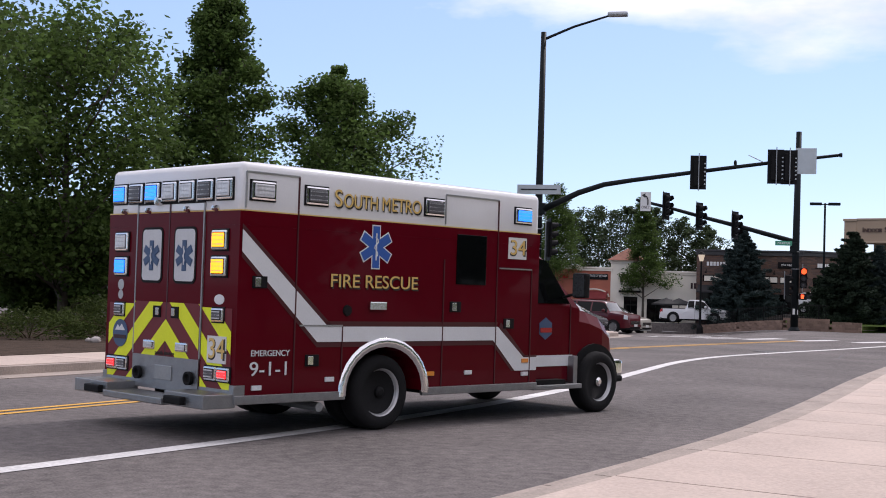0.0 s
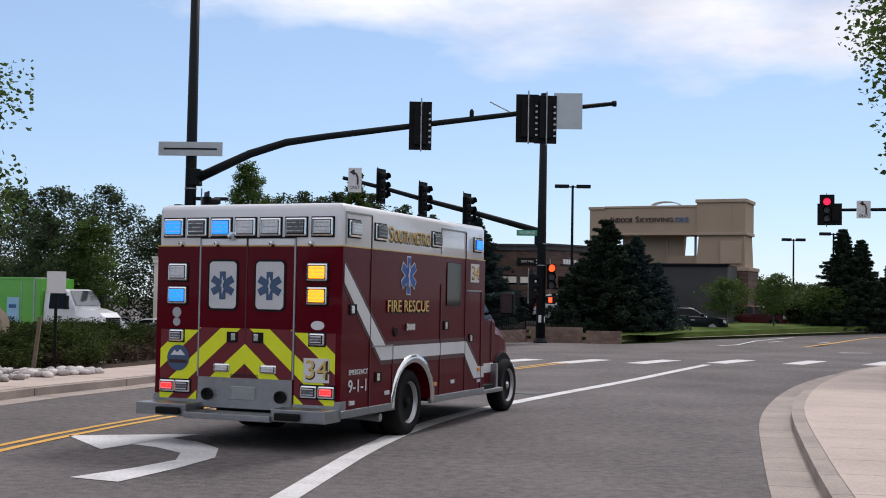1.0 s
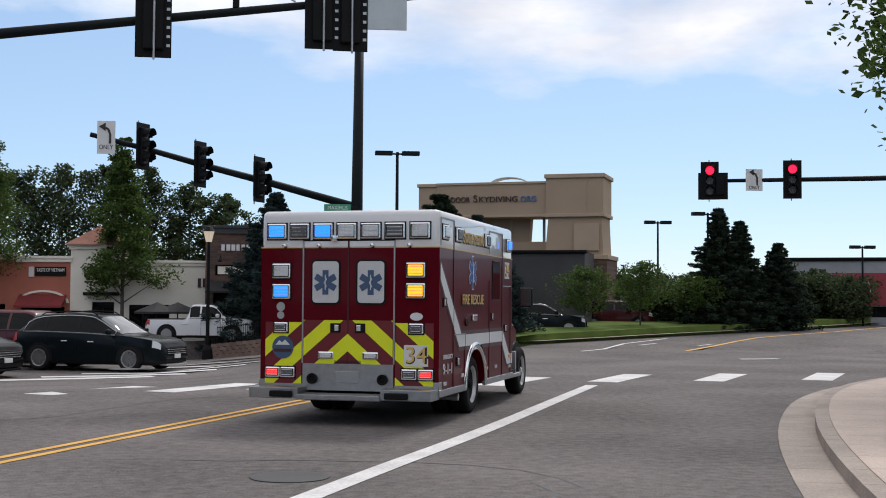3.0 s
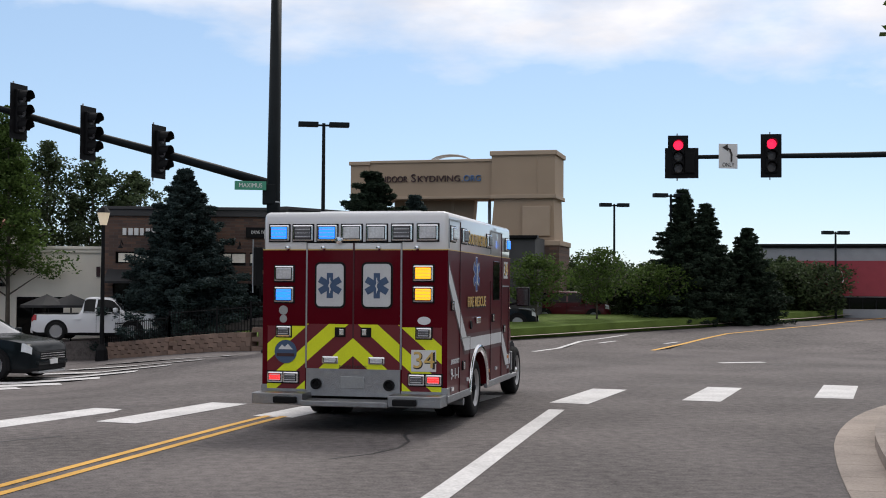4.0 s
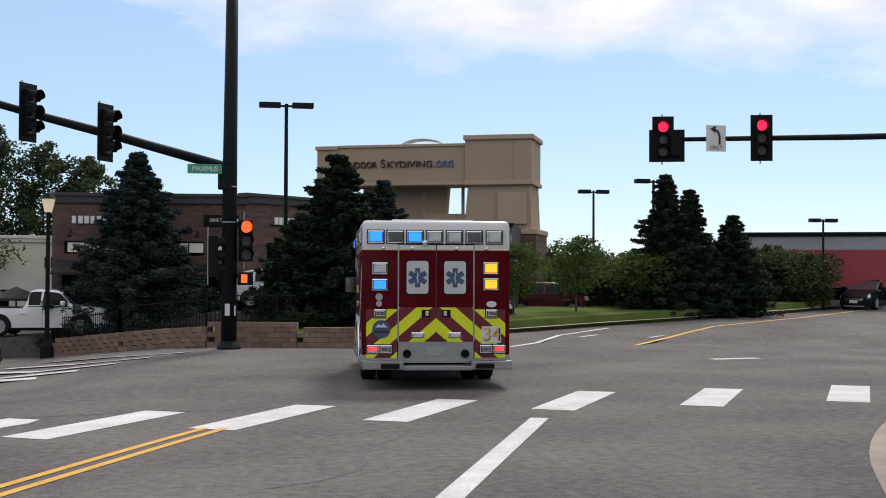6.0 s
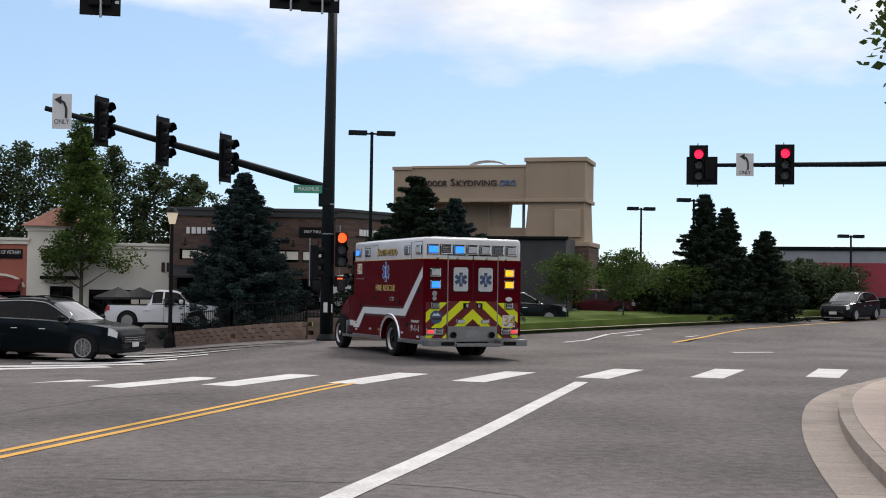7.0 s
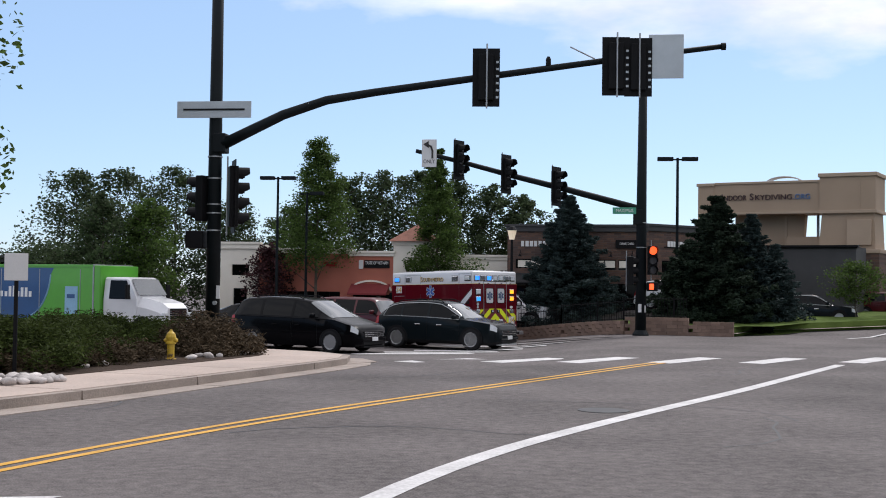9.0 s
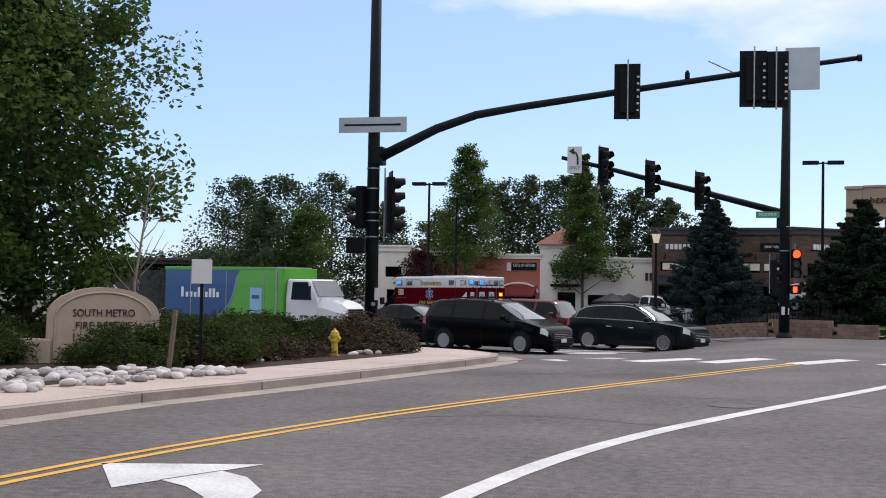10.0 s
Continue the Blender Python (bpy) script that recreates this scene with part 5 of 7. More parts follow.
for sx in (-1, 1):
    bm = bmesh.new()
    quad(bm, [(sx * 1.0, 4.6, 1.42), (sx * 1.0, 5.42, 1.42), (sx * 0.875, 5.06, 1.97), (sx * 0.875, 4.6, 2.02)], (sx * 0.012, 0, 0))
    part("cab_window", bm, M["glass"], amb)
    part("cab_door_seam", nbox((sx * CW - 0.004, 5.44, 0.5), (sx * CW + 0.006, 5.455, 1.42)), M["maroon_film"], amb)
    part("cab_stripe", nbox((sx * CW - 0.004, 4.56, 0.62), (sx * CW + 0.008, 5.5, 0.76)), M["stripe"], amb)
    part("door_badge", nlathe([(0, 0), (0.14, 0), (0.14, 0.006), (0, 0.006)], 6, pose(sx * CW, 4.95, 1.1, 0, 90 * sx, 0)), M["grey_blue"], amb, "blue shield badge on the cab door")
    part("badge_scroll", nbox((sx * CW + (0.008 if sx > 0 else -0.014), 4.84, 1.05), (sx * CW + (0.014 if sx > 0 else -0.008), 5.06, 1.11)), M["tail"], amb)
    part("running_board", nbox((sx * 1.02 - 0.16, 4.55, 0.34), (sx * 1.02 + 0.16, 5.5, 0.4), 0.01), M["plate"], amb)
    part("mud_guard", nbox((sx * 1.0 - 0.08, 5.42, 0.4), (sx * 1.0 + 0.1, 5.5, 0.75), 0.01), M["plate"], amb)
    ab = bmesh.new()
    prism(ab, [(5.98 + 0.5 * math.cos(a), 0.42 + 0.48 * math.sin(a)) for a in np.linspace(-0.1, math.pi + 0.1, 15)], min(sx * 0.7, sx * 1.005), max(sx * 0.7, sx * 1.005), "x")
    part("wheel_arch", ab, M["dark"], amb)
    mr = part("wing_mirror", nbox((sx * 1.32 - 0.11, 5.2, 1.5), (sx * 1.32 + 0.11, 5.3, 1.82), 0.03), M["dark"], amb)
    part("mirror_arm", ntube([(sx * 0.98, 5.3, 1.5), (sx * 1.25, 5.26, 1.56)], 0.02, 6), M["dark"], mr)
    part("mirror_glass", nbox((sx * 1.32 - 0.09, 5.19, 1.52), (sx * 1.32 + 0.09, 5.2, 1.8)), M["glass_pale"], mr)
    part("headlight", nbox((sx * 0.74 - 0.14, 6.36, 0.86), (sx * 0.74 + 0.14, 6.47, 1.04), 0.03), M["headlight"], amb)
    wheel("front_wheel", amb, sx * 0.98, 5.98, 0.40, 0.24, sx, "alloy")
    wheel("rear_wheel", amb, sx * 1.05, 1.99, 0.41, 0.26, sx, "dish")
    wheel("rear_wheel", amb, sx * 0.76, 1.99, 0.41, 0.24, sx, "dish")
part("front_bumper", nbox((-1.0, 6.42, 0.45), (1.0, 6.62, 0.68), 0.05), M["chrome"], amb)
part("bumper_end", nbox((-1.02, 6.38, 0.38), (1.02, 6.6, 0.47), 0.04), M["dark"], amb)
part("grille", nbox((-0.5, 6.42, 0.75), (0.5, 6.52, 1.05), 0.02), M["chrome"], amb)


# ---- traffic signals ----
def signal_head(parent, m, sections, lit=None, plate=True, back_only=False, name="signal_head", label=""):
    """A black signal facing -y: housing, louvred backplate, a visor and a lens for each section (from the top)."""
    h = 0.35 * sections
    body = part(name, nbox((-0.17, 0.0, -h / 2), (0.17, 0.2, h / 2), 0.02), M["black_metal"], parent, label)
    body.matrix_basis = m
    if plate:
        part("backplate", nbox((-0.31, 0.08, -h / 2 - 0.14), (0.31, 0.1, h / 2 + 0.14), 0.005), M["black_metal"], body)
        for k in range(int(h / 0.16)):
            for sx in (-1, 1):
                z = -h / 2 + 0.05 + k * 0.16
                part("louvre", nbox((sx * 0.255 - 0.03, 0.102, z), (sx * 0.255 + 0.03, 0.108, z + 0.05)), M["sign_back"] if back_only and sx < 0 else M["dark"], body)
    for k in range(sections):
        z = h / 2 - 0.175 - 0.35 * k
        bm = bmesh.new()
        rows = []
        for y, r in ((0.0, 0.155), (-0.26, 0.16)):
            rows.append([bm.verts.new((r * math.cos(a), y * (1.0 if math.sin(a) > -0.2 else 0.55), z + r * math.sin(a))) for a in np.linspace(-0.7, math.pi + 0.7, 15)])
        for i in range(14):
            bm.faces.new((rows[0][i], rows[0][i + 1], rows[1][i + 1], rows[1][i]))
        part("visor", bm, M["black_metal"], body)
        part("lens", nlathe([(0, 0), (0.15, 0), (0.13, 0.03), (0, 0.045)], 18, pose(0, 0.0, z, 90, 0, 0)), lit if (lit is not None and k == 0) else M["lens_dark"], body)
    part("bracket", ntube([(-0.02, 0.24, -h / 2 - 0.2), (-0.02, 0.24, h / 2 + 0.22)], 0.02, 6), M["galv"], body)
    return body


def arm_tube(parent, pts, r0, r1):
    n = len(pts)
    return part("mast_arm", ntube(pts, [r0 + (r1 - r0) * k / (n - 1) for k in range(n)], 12), M["pole"], parent, smooth=True)


# the near mast with its luminaire, curved arm, two heads seen from behind and the back of a turn sign
nx, ny = -8.72, 26.0
near_mast = thing("traffic_signal_mast", pose(nx, ny, 0.15), "dark green signal mast with a curved arm and street light", "traffic light")
part("pole", ntube([(0, 0, -0.1), (0, 0, 5), (0.0, 0, 11.9)], [0.17, 0.15, 0.11], 16), M["pole"], near_mast, smooth=True)
part("base_flange", nlathe([(0, 0), (0.3, 0), (0.3, 0.05), (0.19, 0.2), (0, 0.2)], 16), M["pole"], near_mast)
ARM = [(-8.52, 25.94, 4.9), (-7.82, 25.95, 5.24), (-7.13, 26.04, 5.59), (-6.14, 26.12, 5.93), (-5.04, 26.22, 6.12), (-2.71, 26.46, 6.47), (0.18, 26.7, 6.88), (2.79, 26.88, 7.21)]
arm_tube(near_mast, [(x - nx, y - ny, z - 0.15) for x, y, z in ARM], 0.135, 0.06)
part("arm_cap", nlathe([(0, 0), (0.085, 0), (0.085, 0.1), (0, 0.1)], 12, pose(2.79 - nx, 26.88 - ny, 7.06, 0, 88, 4)), M["pole"], near_mast)
part("arm_flange", nbox((-0.02, -0.18, 4.55), (0.28, 0.18, 5.0), 0.03), M["pole"], near_mast)
for z in (4.45, 3.95, 3.35, 3.15, 2.75):
    part("steel_band", nlathe([(0.155, 0), (0.172, 0), (0.172, 0.03), (0.155, 0.03)], 16, pose(0, 0, z)), M["galv"], near_mast)
part("luminaire_arm", ntube([(0.0, 0, 11.6), (1.2, 0.05, 12.1), (2.7, 0.1, 12.55)], [0.06, 0.05, 0.04], 8), M["pole"], near_mast)
part("luminaire", nbox((2.55, -0.08, 12.48), (3.35, 0.28, 12.66), 0.07), M["galv"], near_mast)
for x, y, z, w in ((-2.5, 26.48, 6.45, 1.0), (0.42, 26.72, 6.72, 1.0), (0.92, 26.76, 6.7, 1.0)):
    signal_head(near_mast, pose(x - nx, y - ny - 0.1, z - 0.15, 0, 0, 184), 3, None, True, True, "signal_head", "black signal head seen from behind")
part("turn_sign_back", nbox((1.16 - nx, 26.62 - ny, 6.3), (1.94 - nx, 26.64 - ny, 7.3), 0.01), M["sign_back"], near_mast, "bare metal back of a sign")
part("arm_sensor", nlathe([(0, 0), (0.06, 0), (0.06, 0.14), (0.03, 0.2), (0, 0.2)], 10, pose(-1.1 - nx, 26.6 - ny, 6.62)), M["dark"], near_mast)
part("aerial", ntube([(-0.05 - nx, 26.55 - ny, 6.75), (-0.6 - nx, 26.4 - ny, 7.0)], 0.018, 5), M["galv"], near_mast)
part("street_name_sign", nbox((-0.85, -0.24, 5.34), (0.9, -0.21, 5.72), 0.005), M["sign_back"], near_mast, "bare metal back of a street name sign")
part("sign_rail", nbox((-0.7, -0.26, 5.51), (0.75, -0.24, 5.55)), M["dark"], near_mast)
signal_head(near_mast, pose(0.53, 0.05, 3.55, 0, 0, 115), 4, None, True, False, "side_signal")
signal_head(near_mast, pose(-0.36, 0.02, 3.5, 0, 0, 250), 3, None, False, False, "side_signal")
part("walk_signal", nbox((-0.62, -0.2, 2.35), (-0.2, 0.15, 2.75), 0.03), M["black_metal"], near_mast)
part("control_label", nbox((0.12, -0.13, 1.2), (0.2, -0.09, 1.5)), M["sign_white"], near_mast)
part("push_button", nlathe([(0, 0), (0.05, 0), (0.05, 0.06), (0, 0.06)], 10, pose(0.1, -0.13, 1.1, 90, 0, 0)), M["galv"], near_mast)

# the far mast
fx, fy, fk = at(1.543, 44.3)
far_mast = thing("traffic_signal_mast", pose(fx, fy, rise(fx, fy)), "dark green signal mast with a long straight arm", "traffic light")
FZ = rise(fx, fy)
part("pole", ntube([(0, 0, -0.1), (0, 0, 5), (0.03, 0, 10.4)], [0.2, 0.18, 0.14], 16), M["pole"], far_mast, smooth=True)
part("base_flange", nlathe([(0, 0), (0.3, 0), (0.3, 0.05), (0.2, 0.2), (0, 0.2)], 16), M["pole"], far_mast)
FAR = [at(x, y)[:2] + (up(z, at(x, y)[2]),) for x, y, z in [(1.48, 43.1, 4.52), (-1.3, 42.9, 5.25), (-3.03, 42.65, 5.66), (-4.85, 42.2, 6.12), (-6.41, 41.6, 6.45)]]
FAR = [(x * 1.05, y * 1.05, EYE + (z - EYE) * 1.05) for x, y, z in FAR]
arm_tube(far_mast, [(x - fx, y - fy, z - FZ) for x, y, z in FAR], 0.135, 0.075)
part("arm_flange", nbox((-0.3, -0.2, 4.05), (0.05, 0.2, 4.6), 0.03), M["pole"], far_mast)
for (x, y, z), dx in ((FAR[1], -0.14), (FAR[2], -0.18), (FAR[3], 0.0)):
    signal_head(far_mast, pose(x - fx + dx, y - fy - 0.3, z - FZ + 0.05, 0, 0, 62) @ Matrix.Scale(1.1, 4), 3, None, True, False, "signal_head", "black three-lamp signal head on the arm")
x, y, z = FAR[4]
sg = part("turn_sign", nbox((x - fx + 0.25, y - fy - 0.25, z - FZ - 0.62), (x - fx + 0.8, y - fy - 0.23, z - FZ + 0.4), 0.01), M["sign_white"], far_mast, "white left turn only sign")
letters("lettering", "ONLY", 0.2, far_mast, pose(x - fx + 0.525, y - fy - 0.255, z - FZ - 0.42, 90, 0, 0), M["black_film"], 0.002, width=0.42)


def arrow_on(parent, m, k):
    bm = ntube([(0.12 * k, -0.3 * k, 0), (0.12 * k, -0.02 * k, 0), (0.06 * k, 0.14 * k, 0), (-0.05 * k, 0.2 * k, 0)], 0.035 * k, 6)
    o = part("arrow_shaft", bm, M["black_film"], parent)
    o.matrix_basis = m
    bm = bmesh.new()
    quad(bm, [(-0.22 * k, 0.22 * k, 0), (-0.02 * k, 0.08 * k, 0), (-0.02 * k, 0.34 * k, 0)], (0, 0, 0))
    o = part("arrow_head", bm, M["black_film"], parent)
    o.matrix_basis = m


arrow_on(far_mast, pose(x - fx + 0.525, y - fy - 0.258, z - FZ, 90, 0, 0), 1.0)
x, y, z = FAR[1]
part("street_name_sign", nbox((-1.05, -0.28, 4.42), (-0.2, -0.26, 4.66), 0.005, pose(0, 0, 0, 0, 0, 0)), M["sign_green"], far_mast, "green street name sign with white letters")
letters("lettering", "MAXIMUS", 0.17, far_mast, pose(-0.62, -0.285, 4.54, 90, 0, 0), M["letter_white"], 0.002, width=0.62)
for z in (4.1, 3.2, 2.35, 2.2):
    part("steel_band", nlathe([(0.17, 0), (0.19, 0), (0.19, 0.03), (0.17, 0.03)], 16, pose(0, 0, z)), M["galv"], far_mast)
signal_head(far_mast, pose(0.42, -0.12, 2.75, 0, 0, 8), 3, M["signal_orange"], False, False, "side_signal", "black signal head lit red")
signal_head(far_mast, pose(-0.3, -0.05, 2.35, 0, 0, 100), 3, None, False, False, "side_signal")
ws = part("walk_signal", nbox((0.2, -0.3, 1.62), (0.6, 0.05, 1.95), 0.03), M["black_metal"], far_mast)
part("hand_lens", nbox((0.3, -0.31, 1.68), (0.45, -0.295, 1.89), 0.01), M["signal_orange"], ws)
part("control_label", nbox((-0.1, -0.2, 0.85), (0.02, -0.17, 1.15)), M["sign_white"], far_mast)
part("control_label", nbox((0.13, -0.16, 0.85), (0.17, -0.12, 1.1)), M["sign_white"], far_mast)

# the mast arm across the right-hand road
rx, ry, rk = at(15.8, 48.65)
RZ = up(6.08, rk)
end = at(40, 44.5)
right_mast = thing("traffic_signal_mast", pose(end[0], end[1], rise(end[0], end[1])), "dark signal mast whose long arm carries two red lights", "traffic light")
BZ = rise(end[0], end[1])
part("pole", ntube([(0, 0, -0.1), (0, 0, RZ + 0.6)], [0.17, 0.14], 14), M["pole"], right_mast)
a0 = at(14.6, 49.3)
arm_tube(right_mast, [(0, 0, RZ - BZ), (at(20, 47.6)[0] - end[0], at(20, 47.6)[1] - end[1], RZ - BZ), (a0[0] - end[0], a0[1] - end[1], RZ - BZ)], 0.12, 0.06)


def sig_at(px, py, wide, label):
    x, y, k = at(px, py)
    m = pose(x - end[0], y - end[1] - 0.2, RZ - BZ, 0, 0, -16)
    b = signal_head(right_mast, m, 3, M["signal_red"], True, False, "signal_head", label)
    if wide:
        part("doghouse_section", nbox((0.2, 0.0, -0.5), (0.5, 0.2, 0.12), 0.02), M["black_metal"], b)
        part("wide_backplate", nbox((-0.4, 0.09, -0.66), (0.62, 0.11, 0.28), 0.005), M["black_metal"], b)


sig_at(14.6, 49.3, True, "black five-lamp signal head lit red")
sig_at(17.35, 48.3, False, "black three-lamp signal head lit red")
x, y, k = at(16.1, 48.8)
part("turn_sign", nbox((x - end[0] - 0.3, y - end[1] - 0.2, RZ - BZ - 0.38), (x - end[0] + 0.3, y - end[1] - 0.18, RZ - BZ + 0.38), 0.01), M["sign_white"], right_mast, "white left turn only sign")
arrow_on(right_mast, pose(x - end[0], y - end[1] - 0.21, RZ - BZ + 0.08, 90, 0, 0), 0.85)
letters("lettering", "ONLY", 0.17, right_mast, pose(x - end[0], y - end[1] - 0.205, RZ - BZ - 0.27, 90, 0, 0), M["black_film"], 0.002, width=0.38)

# ---- lamps of the car parks ----
def lot_lamp(px, py, top, heads=2, plinth=True):
    x, y, k = at(px, py)
    z0 = rise(x, y)
    h = up(top, k) - z0
    t = thing("parking_lot_lamp", pose(x, y, z0), "tall dark pole lamp with flat twin heads", "street lamp", "car park lamps")
    part("pole", ntube([(0, 0, 0), (0, 0, h)], [0.075 * k + 0.01, 0.05 * k + 0.01], 10), M["pole"], t)
    part("cross_arm", nbox((-0.45 * k, -0.03, h - 0.1), (0.45 * k, 0.03, h - 0.04)), M["pole"], t)
    for sx in ((-1, 1) if heads == 2 else (1,)):
        a, b = sorted((sx * 0.2 * k, sx * 0.95 * k))
        part("lamp_head", nbox((a, -0.2 * k, h - 0.12), (b, 0.2 * k, h + 0.03), 0.02), M["pole"], t)
    if plinth:
        part("plinth", nlathe([(0, 0), (0.32 * k, 0), (0.32 * k, 0.85 * k + 0.15), (0, 0.85 * k + 0.15)], 14), M["concrete"], t)


lot_lamp(3.65, 57.9, 7.95, 2, True)
lot_lamp(24.0, 92.0, 7.3, 2, False)
lot_lamp(22.9, 76.7, 6.85, 2, True)
lot_lamp(40.5, 96.0, 5.9, 2, False)
lot_lamp(-16.9, 62.0, 7.4, 2, False)
lot_lamp(-16.3, 66.0, 6.9, 1, False)
x, y, k = at(-3.6, 49.9)
t = thing("post_lamp", pose(x, y, rise(x, y)), "black ornamental post lamp with a warm glass lantern", "street lamp")
zl = up(4.2, k) - rise(x, y)
part("post", ntube([(0, 0, 0), (0, 0, zl - 0.5)], [0.07, 0.05], 10), M["black_metal"], t)
part("base", nlathe([(0, 0), (0.2, 0), (0.17, 0.35), (0.09, 0.5), (0, 0.5)], 12), M["black_metal"], t)
part("lantern", nlathe([(0, zl - 0.5), (0.1, zl - 0.5), (0.19, zl - 0.12), (0, zl - 0.12)], 10), M["lamp_glow"], t, "glowing lantern glass")
part("lantern_cap", nlathe([(0, zl - 0.14), (0.22, zl - 0.13), (0.1, zl + 0.03), (0, zl + 0.06)], 10), M["black_metal"], t)
x, y = -19.5, 31.0
t = thing("post_lamp", pose(x, y, 0), "black ornamental post lamp with a warm glass lantern", "street lamp")
part("post", ntube([(0, 0, 0), (0, 0, 2.7)], [0.06, 0.045], 10), M["black_metal"], t)
part("lantern", nlathe([(0, 2.7), (0.09, 2.7), (0.17, 3.0), (0, 3.0)], 10), M["lamp_glow"], t, "glowing lantern glass")
part("lantern_cap", nlathe([(0, 3.0), (0.2, 3.0), (0.08, 3.15), (0, 3.18)], 10), M["black_metal"], t)

# ---- far corner: retaining wall, fence ----
WALL = [(-3.6, 50.4), (-1.4, 47.4), (1.0, 45.4), (3.3, 44.9), (4.9, 44.6)]
wall_ob = tagged(new("retaining_wall"), "low stepped brown block retaining wall", "wall", "", "structure")


def block_run(p, q, courses, course_h, n):
    for c in range(courses):
        for k in range(n):
            f0, f1 = (k + (0.5 if c % 2 else 0)) / n, (k + 1 + (0.5 if c % 2 else 0)) / n
            if f1 > 1.0:
                f1 = 1.0
            if f0 >= f1:
                continue
            a, b = V(p).lerp(V(q), f0), V(p).lerp(V(q), f1)
            d = (b - a).normalized()
            nn = V((d.y, -d.x))
            bm = bmesh.new()
            z0 = rise(a.x, a.y) + c * course_h + 0.004
            pts = [a + d * 0.004 + nn * (0.1 - 0.015 * c), b - d * 0.004 + nn * (0.1 - 0.015 * c), b - d * 0.004 - nn * 0.2, a + d * 0.004 - nn * 0.2]
            lo = [bm.verts.new((v.x, v.y, z0)) for v in pts]
            hi = [bm.verts.new((v.x, v.y, z0 + course_h - 0.006)) for v in pts]
            bm.faces.new(lo)
            bm.faces.new(hi)
            for i in range(4):
                bm.faces.new((lo[i], lo[(i + 1) % 4], hi[(i + 1) % 4], hi[i]))
            part("block", bm, M["block_wall"], wall_ob)


block_run(WALL[0], WALL[1], 4, 0.13, 9)
block_run(WALL[1], WALL[2], 4, 0.13, 9)
block_run(WALL[2], WALL[3], 5, 0.13, 6)
block_run(WALL[3], WALL[4], 4, 0.13, 5)
fence = thing("fence", pose(0, 0, 0), "black metal picket fence above the retaining wall", "fence")
for (p, q), base in (((WALL[0], WALL[1]), 0.36), ((WALL[1], WALL[2]), 0.5), ((WALL[2], WALL[3]), 0.62)):
    n = int((V(q) - V(p)).length / 0.115)
    for k in range(n + 1):
        v = V(p).lerp(V(q), k / n) + V((-0.05, 0.25))
        z = rise(v.x, v.y) + base
        r = 0.03 if k % 16 == 0 else 0.009
        part("post" if k % 16 == 0 else "picket", nbox((v.x - r, v.y - r, z - 0.25), (v.x + r, v.y + r, z + 0.78)), M["black_metal"], fence)
    for dz in (0.08, 0.72):
        a, b = V(p) + V((-0.05, 0.25)), V(q) + V((-0.05, 0.25))
        part("rail", ntube([(a.x, a.y, rise(a.x, a.y) + base + dz), (b.x, b.y, rise(b.x, b.y) + base + dz)], 0.014, 4), M["black_metal"], fence)


# ---- buildings ----
def brick_mat(name, c1, c2, mortar, k):
    m = bpy.data.materials.new(name)
    m.use_nodes = True
    nt = m.node_tree
    b = nt.nodes["Principled BSDF"]
    b.inputs["Roughness"].default_value = 0.9
    tc = nt.nodes.new("ShaderNodeTexCoord")
    tx = nt.nodes.new("ShaderNodeTexBrick")
    mp = nt.nodes.new("ShaderNodeMapping")
    mp.inputs["Rotation"].default_value = (radians(90), 0, 0)
    nt.links.new(tc.outputs["Object"], mp.inputs[0])
    nt.links.new(mp.outputs[0], tx.inputs["Vector"])
    tx.inputs["Color1"].default_value, tx.inputs["Color2"].default_value, tx.inputs["Mortar"].default_value = (*c1, 1), (*c2, 1), (*mortar, 1)
    tx.inputs["Scale"].default_value = 1.0
    tx.inputs["Brick Width"].default_value, tx.inputs["Row Height"].default_value, tx.inputs["Mortar Size"].default_value = 0.3 * k, 0.1 * k, 0.008 * k
    nt.links.new(tx.outputs[0], b.inputs["Base Color"])
    bn = nt.nodes.new("ShaderNodeBump")
    bn.inputs["Distance"].default_value = 0.01
    nt.links.new(tx.outputs["Fac"], bn.inputs["Height"])
    bn.invert = True
    nt.links.new(bn.outputs[0], b.inputs["Normal"])
    return m


M["cafe_brick"] = brick_mat("mixed_brown_brick", (0.15, 0.085, 0.06), (0.075, 0.05, 0.045), (0.10, 0.08, 0.07), 1.0)


def front(p, q):
    """A pose whose x runs along a facade from p to q and whose y runs into the building."""
    d = V((q[0] - p[0], q[1] - p[1]))
    z = min(rise(*p), rise(*q))
    return Matrix.Translation((p[0], p[1], z - 0.1)) @ Matrix.Rotation(math.atan2(d.y, d.x), 4, "Z"), d.length, z - 0.1


def wall_with_openings(bm, L, H, thick, holes):
    """A wall x 0..L, z 0..H, y 0..thick, with rectangular holes right through it."""
    xs = sorted({0, L, *[h[0] for h in holes], *[h[1] for h in holes]})
    zs = sorted({0, H, *[h[2] for h in holes], *[h[3] for h in holes]})
    for x0, x1 in zip(xs, xs[1:]):
        for z0, z1 in zip(zs, zs[1:]):
            cx, cz = (x0 + x1) / 2, (z0 + z1) / 2
            if not any(h[0] < cx < h[1] and h[2] < cz < h[3] for h in holes):
                box(bm, (x0, 0, z0), (x1, thick, z1))
    bmesh.ops.remove_doubles(bm, verts=bm.verts, dist=0.0005)
    return bm


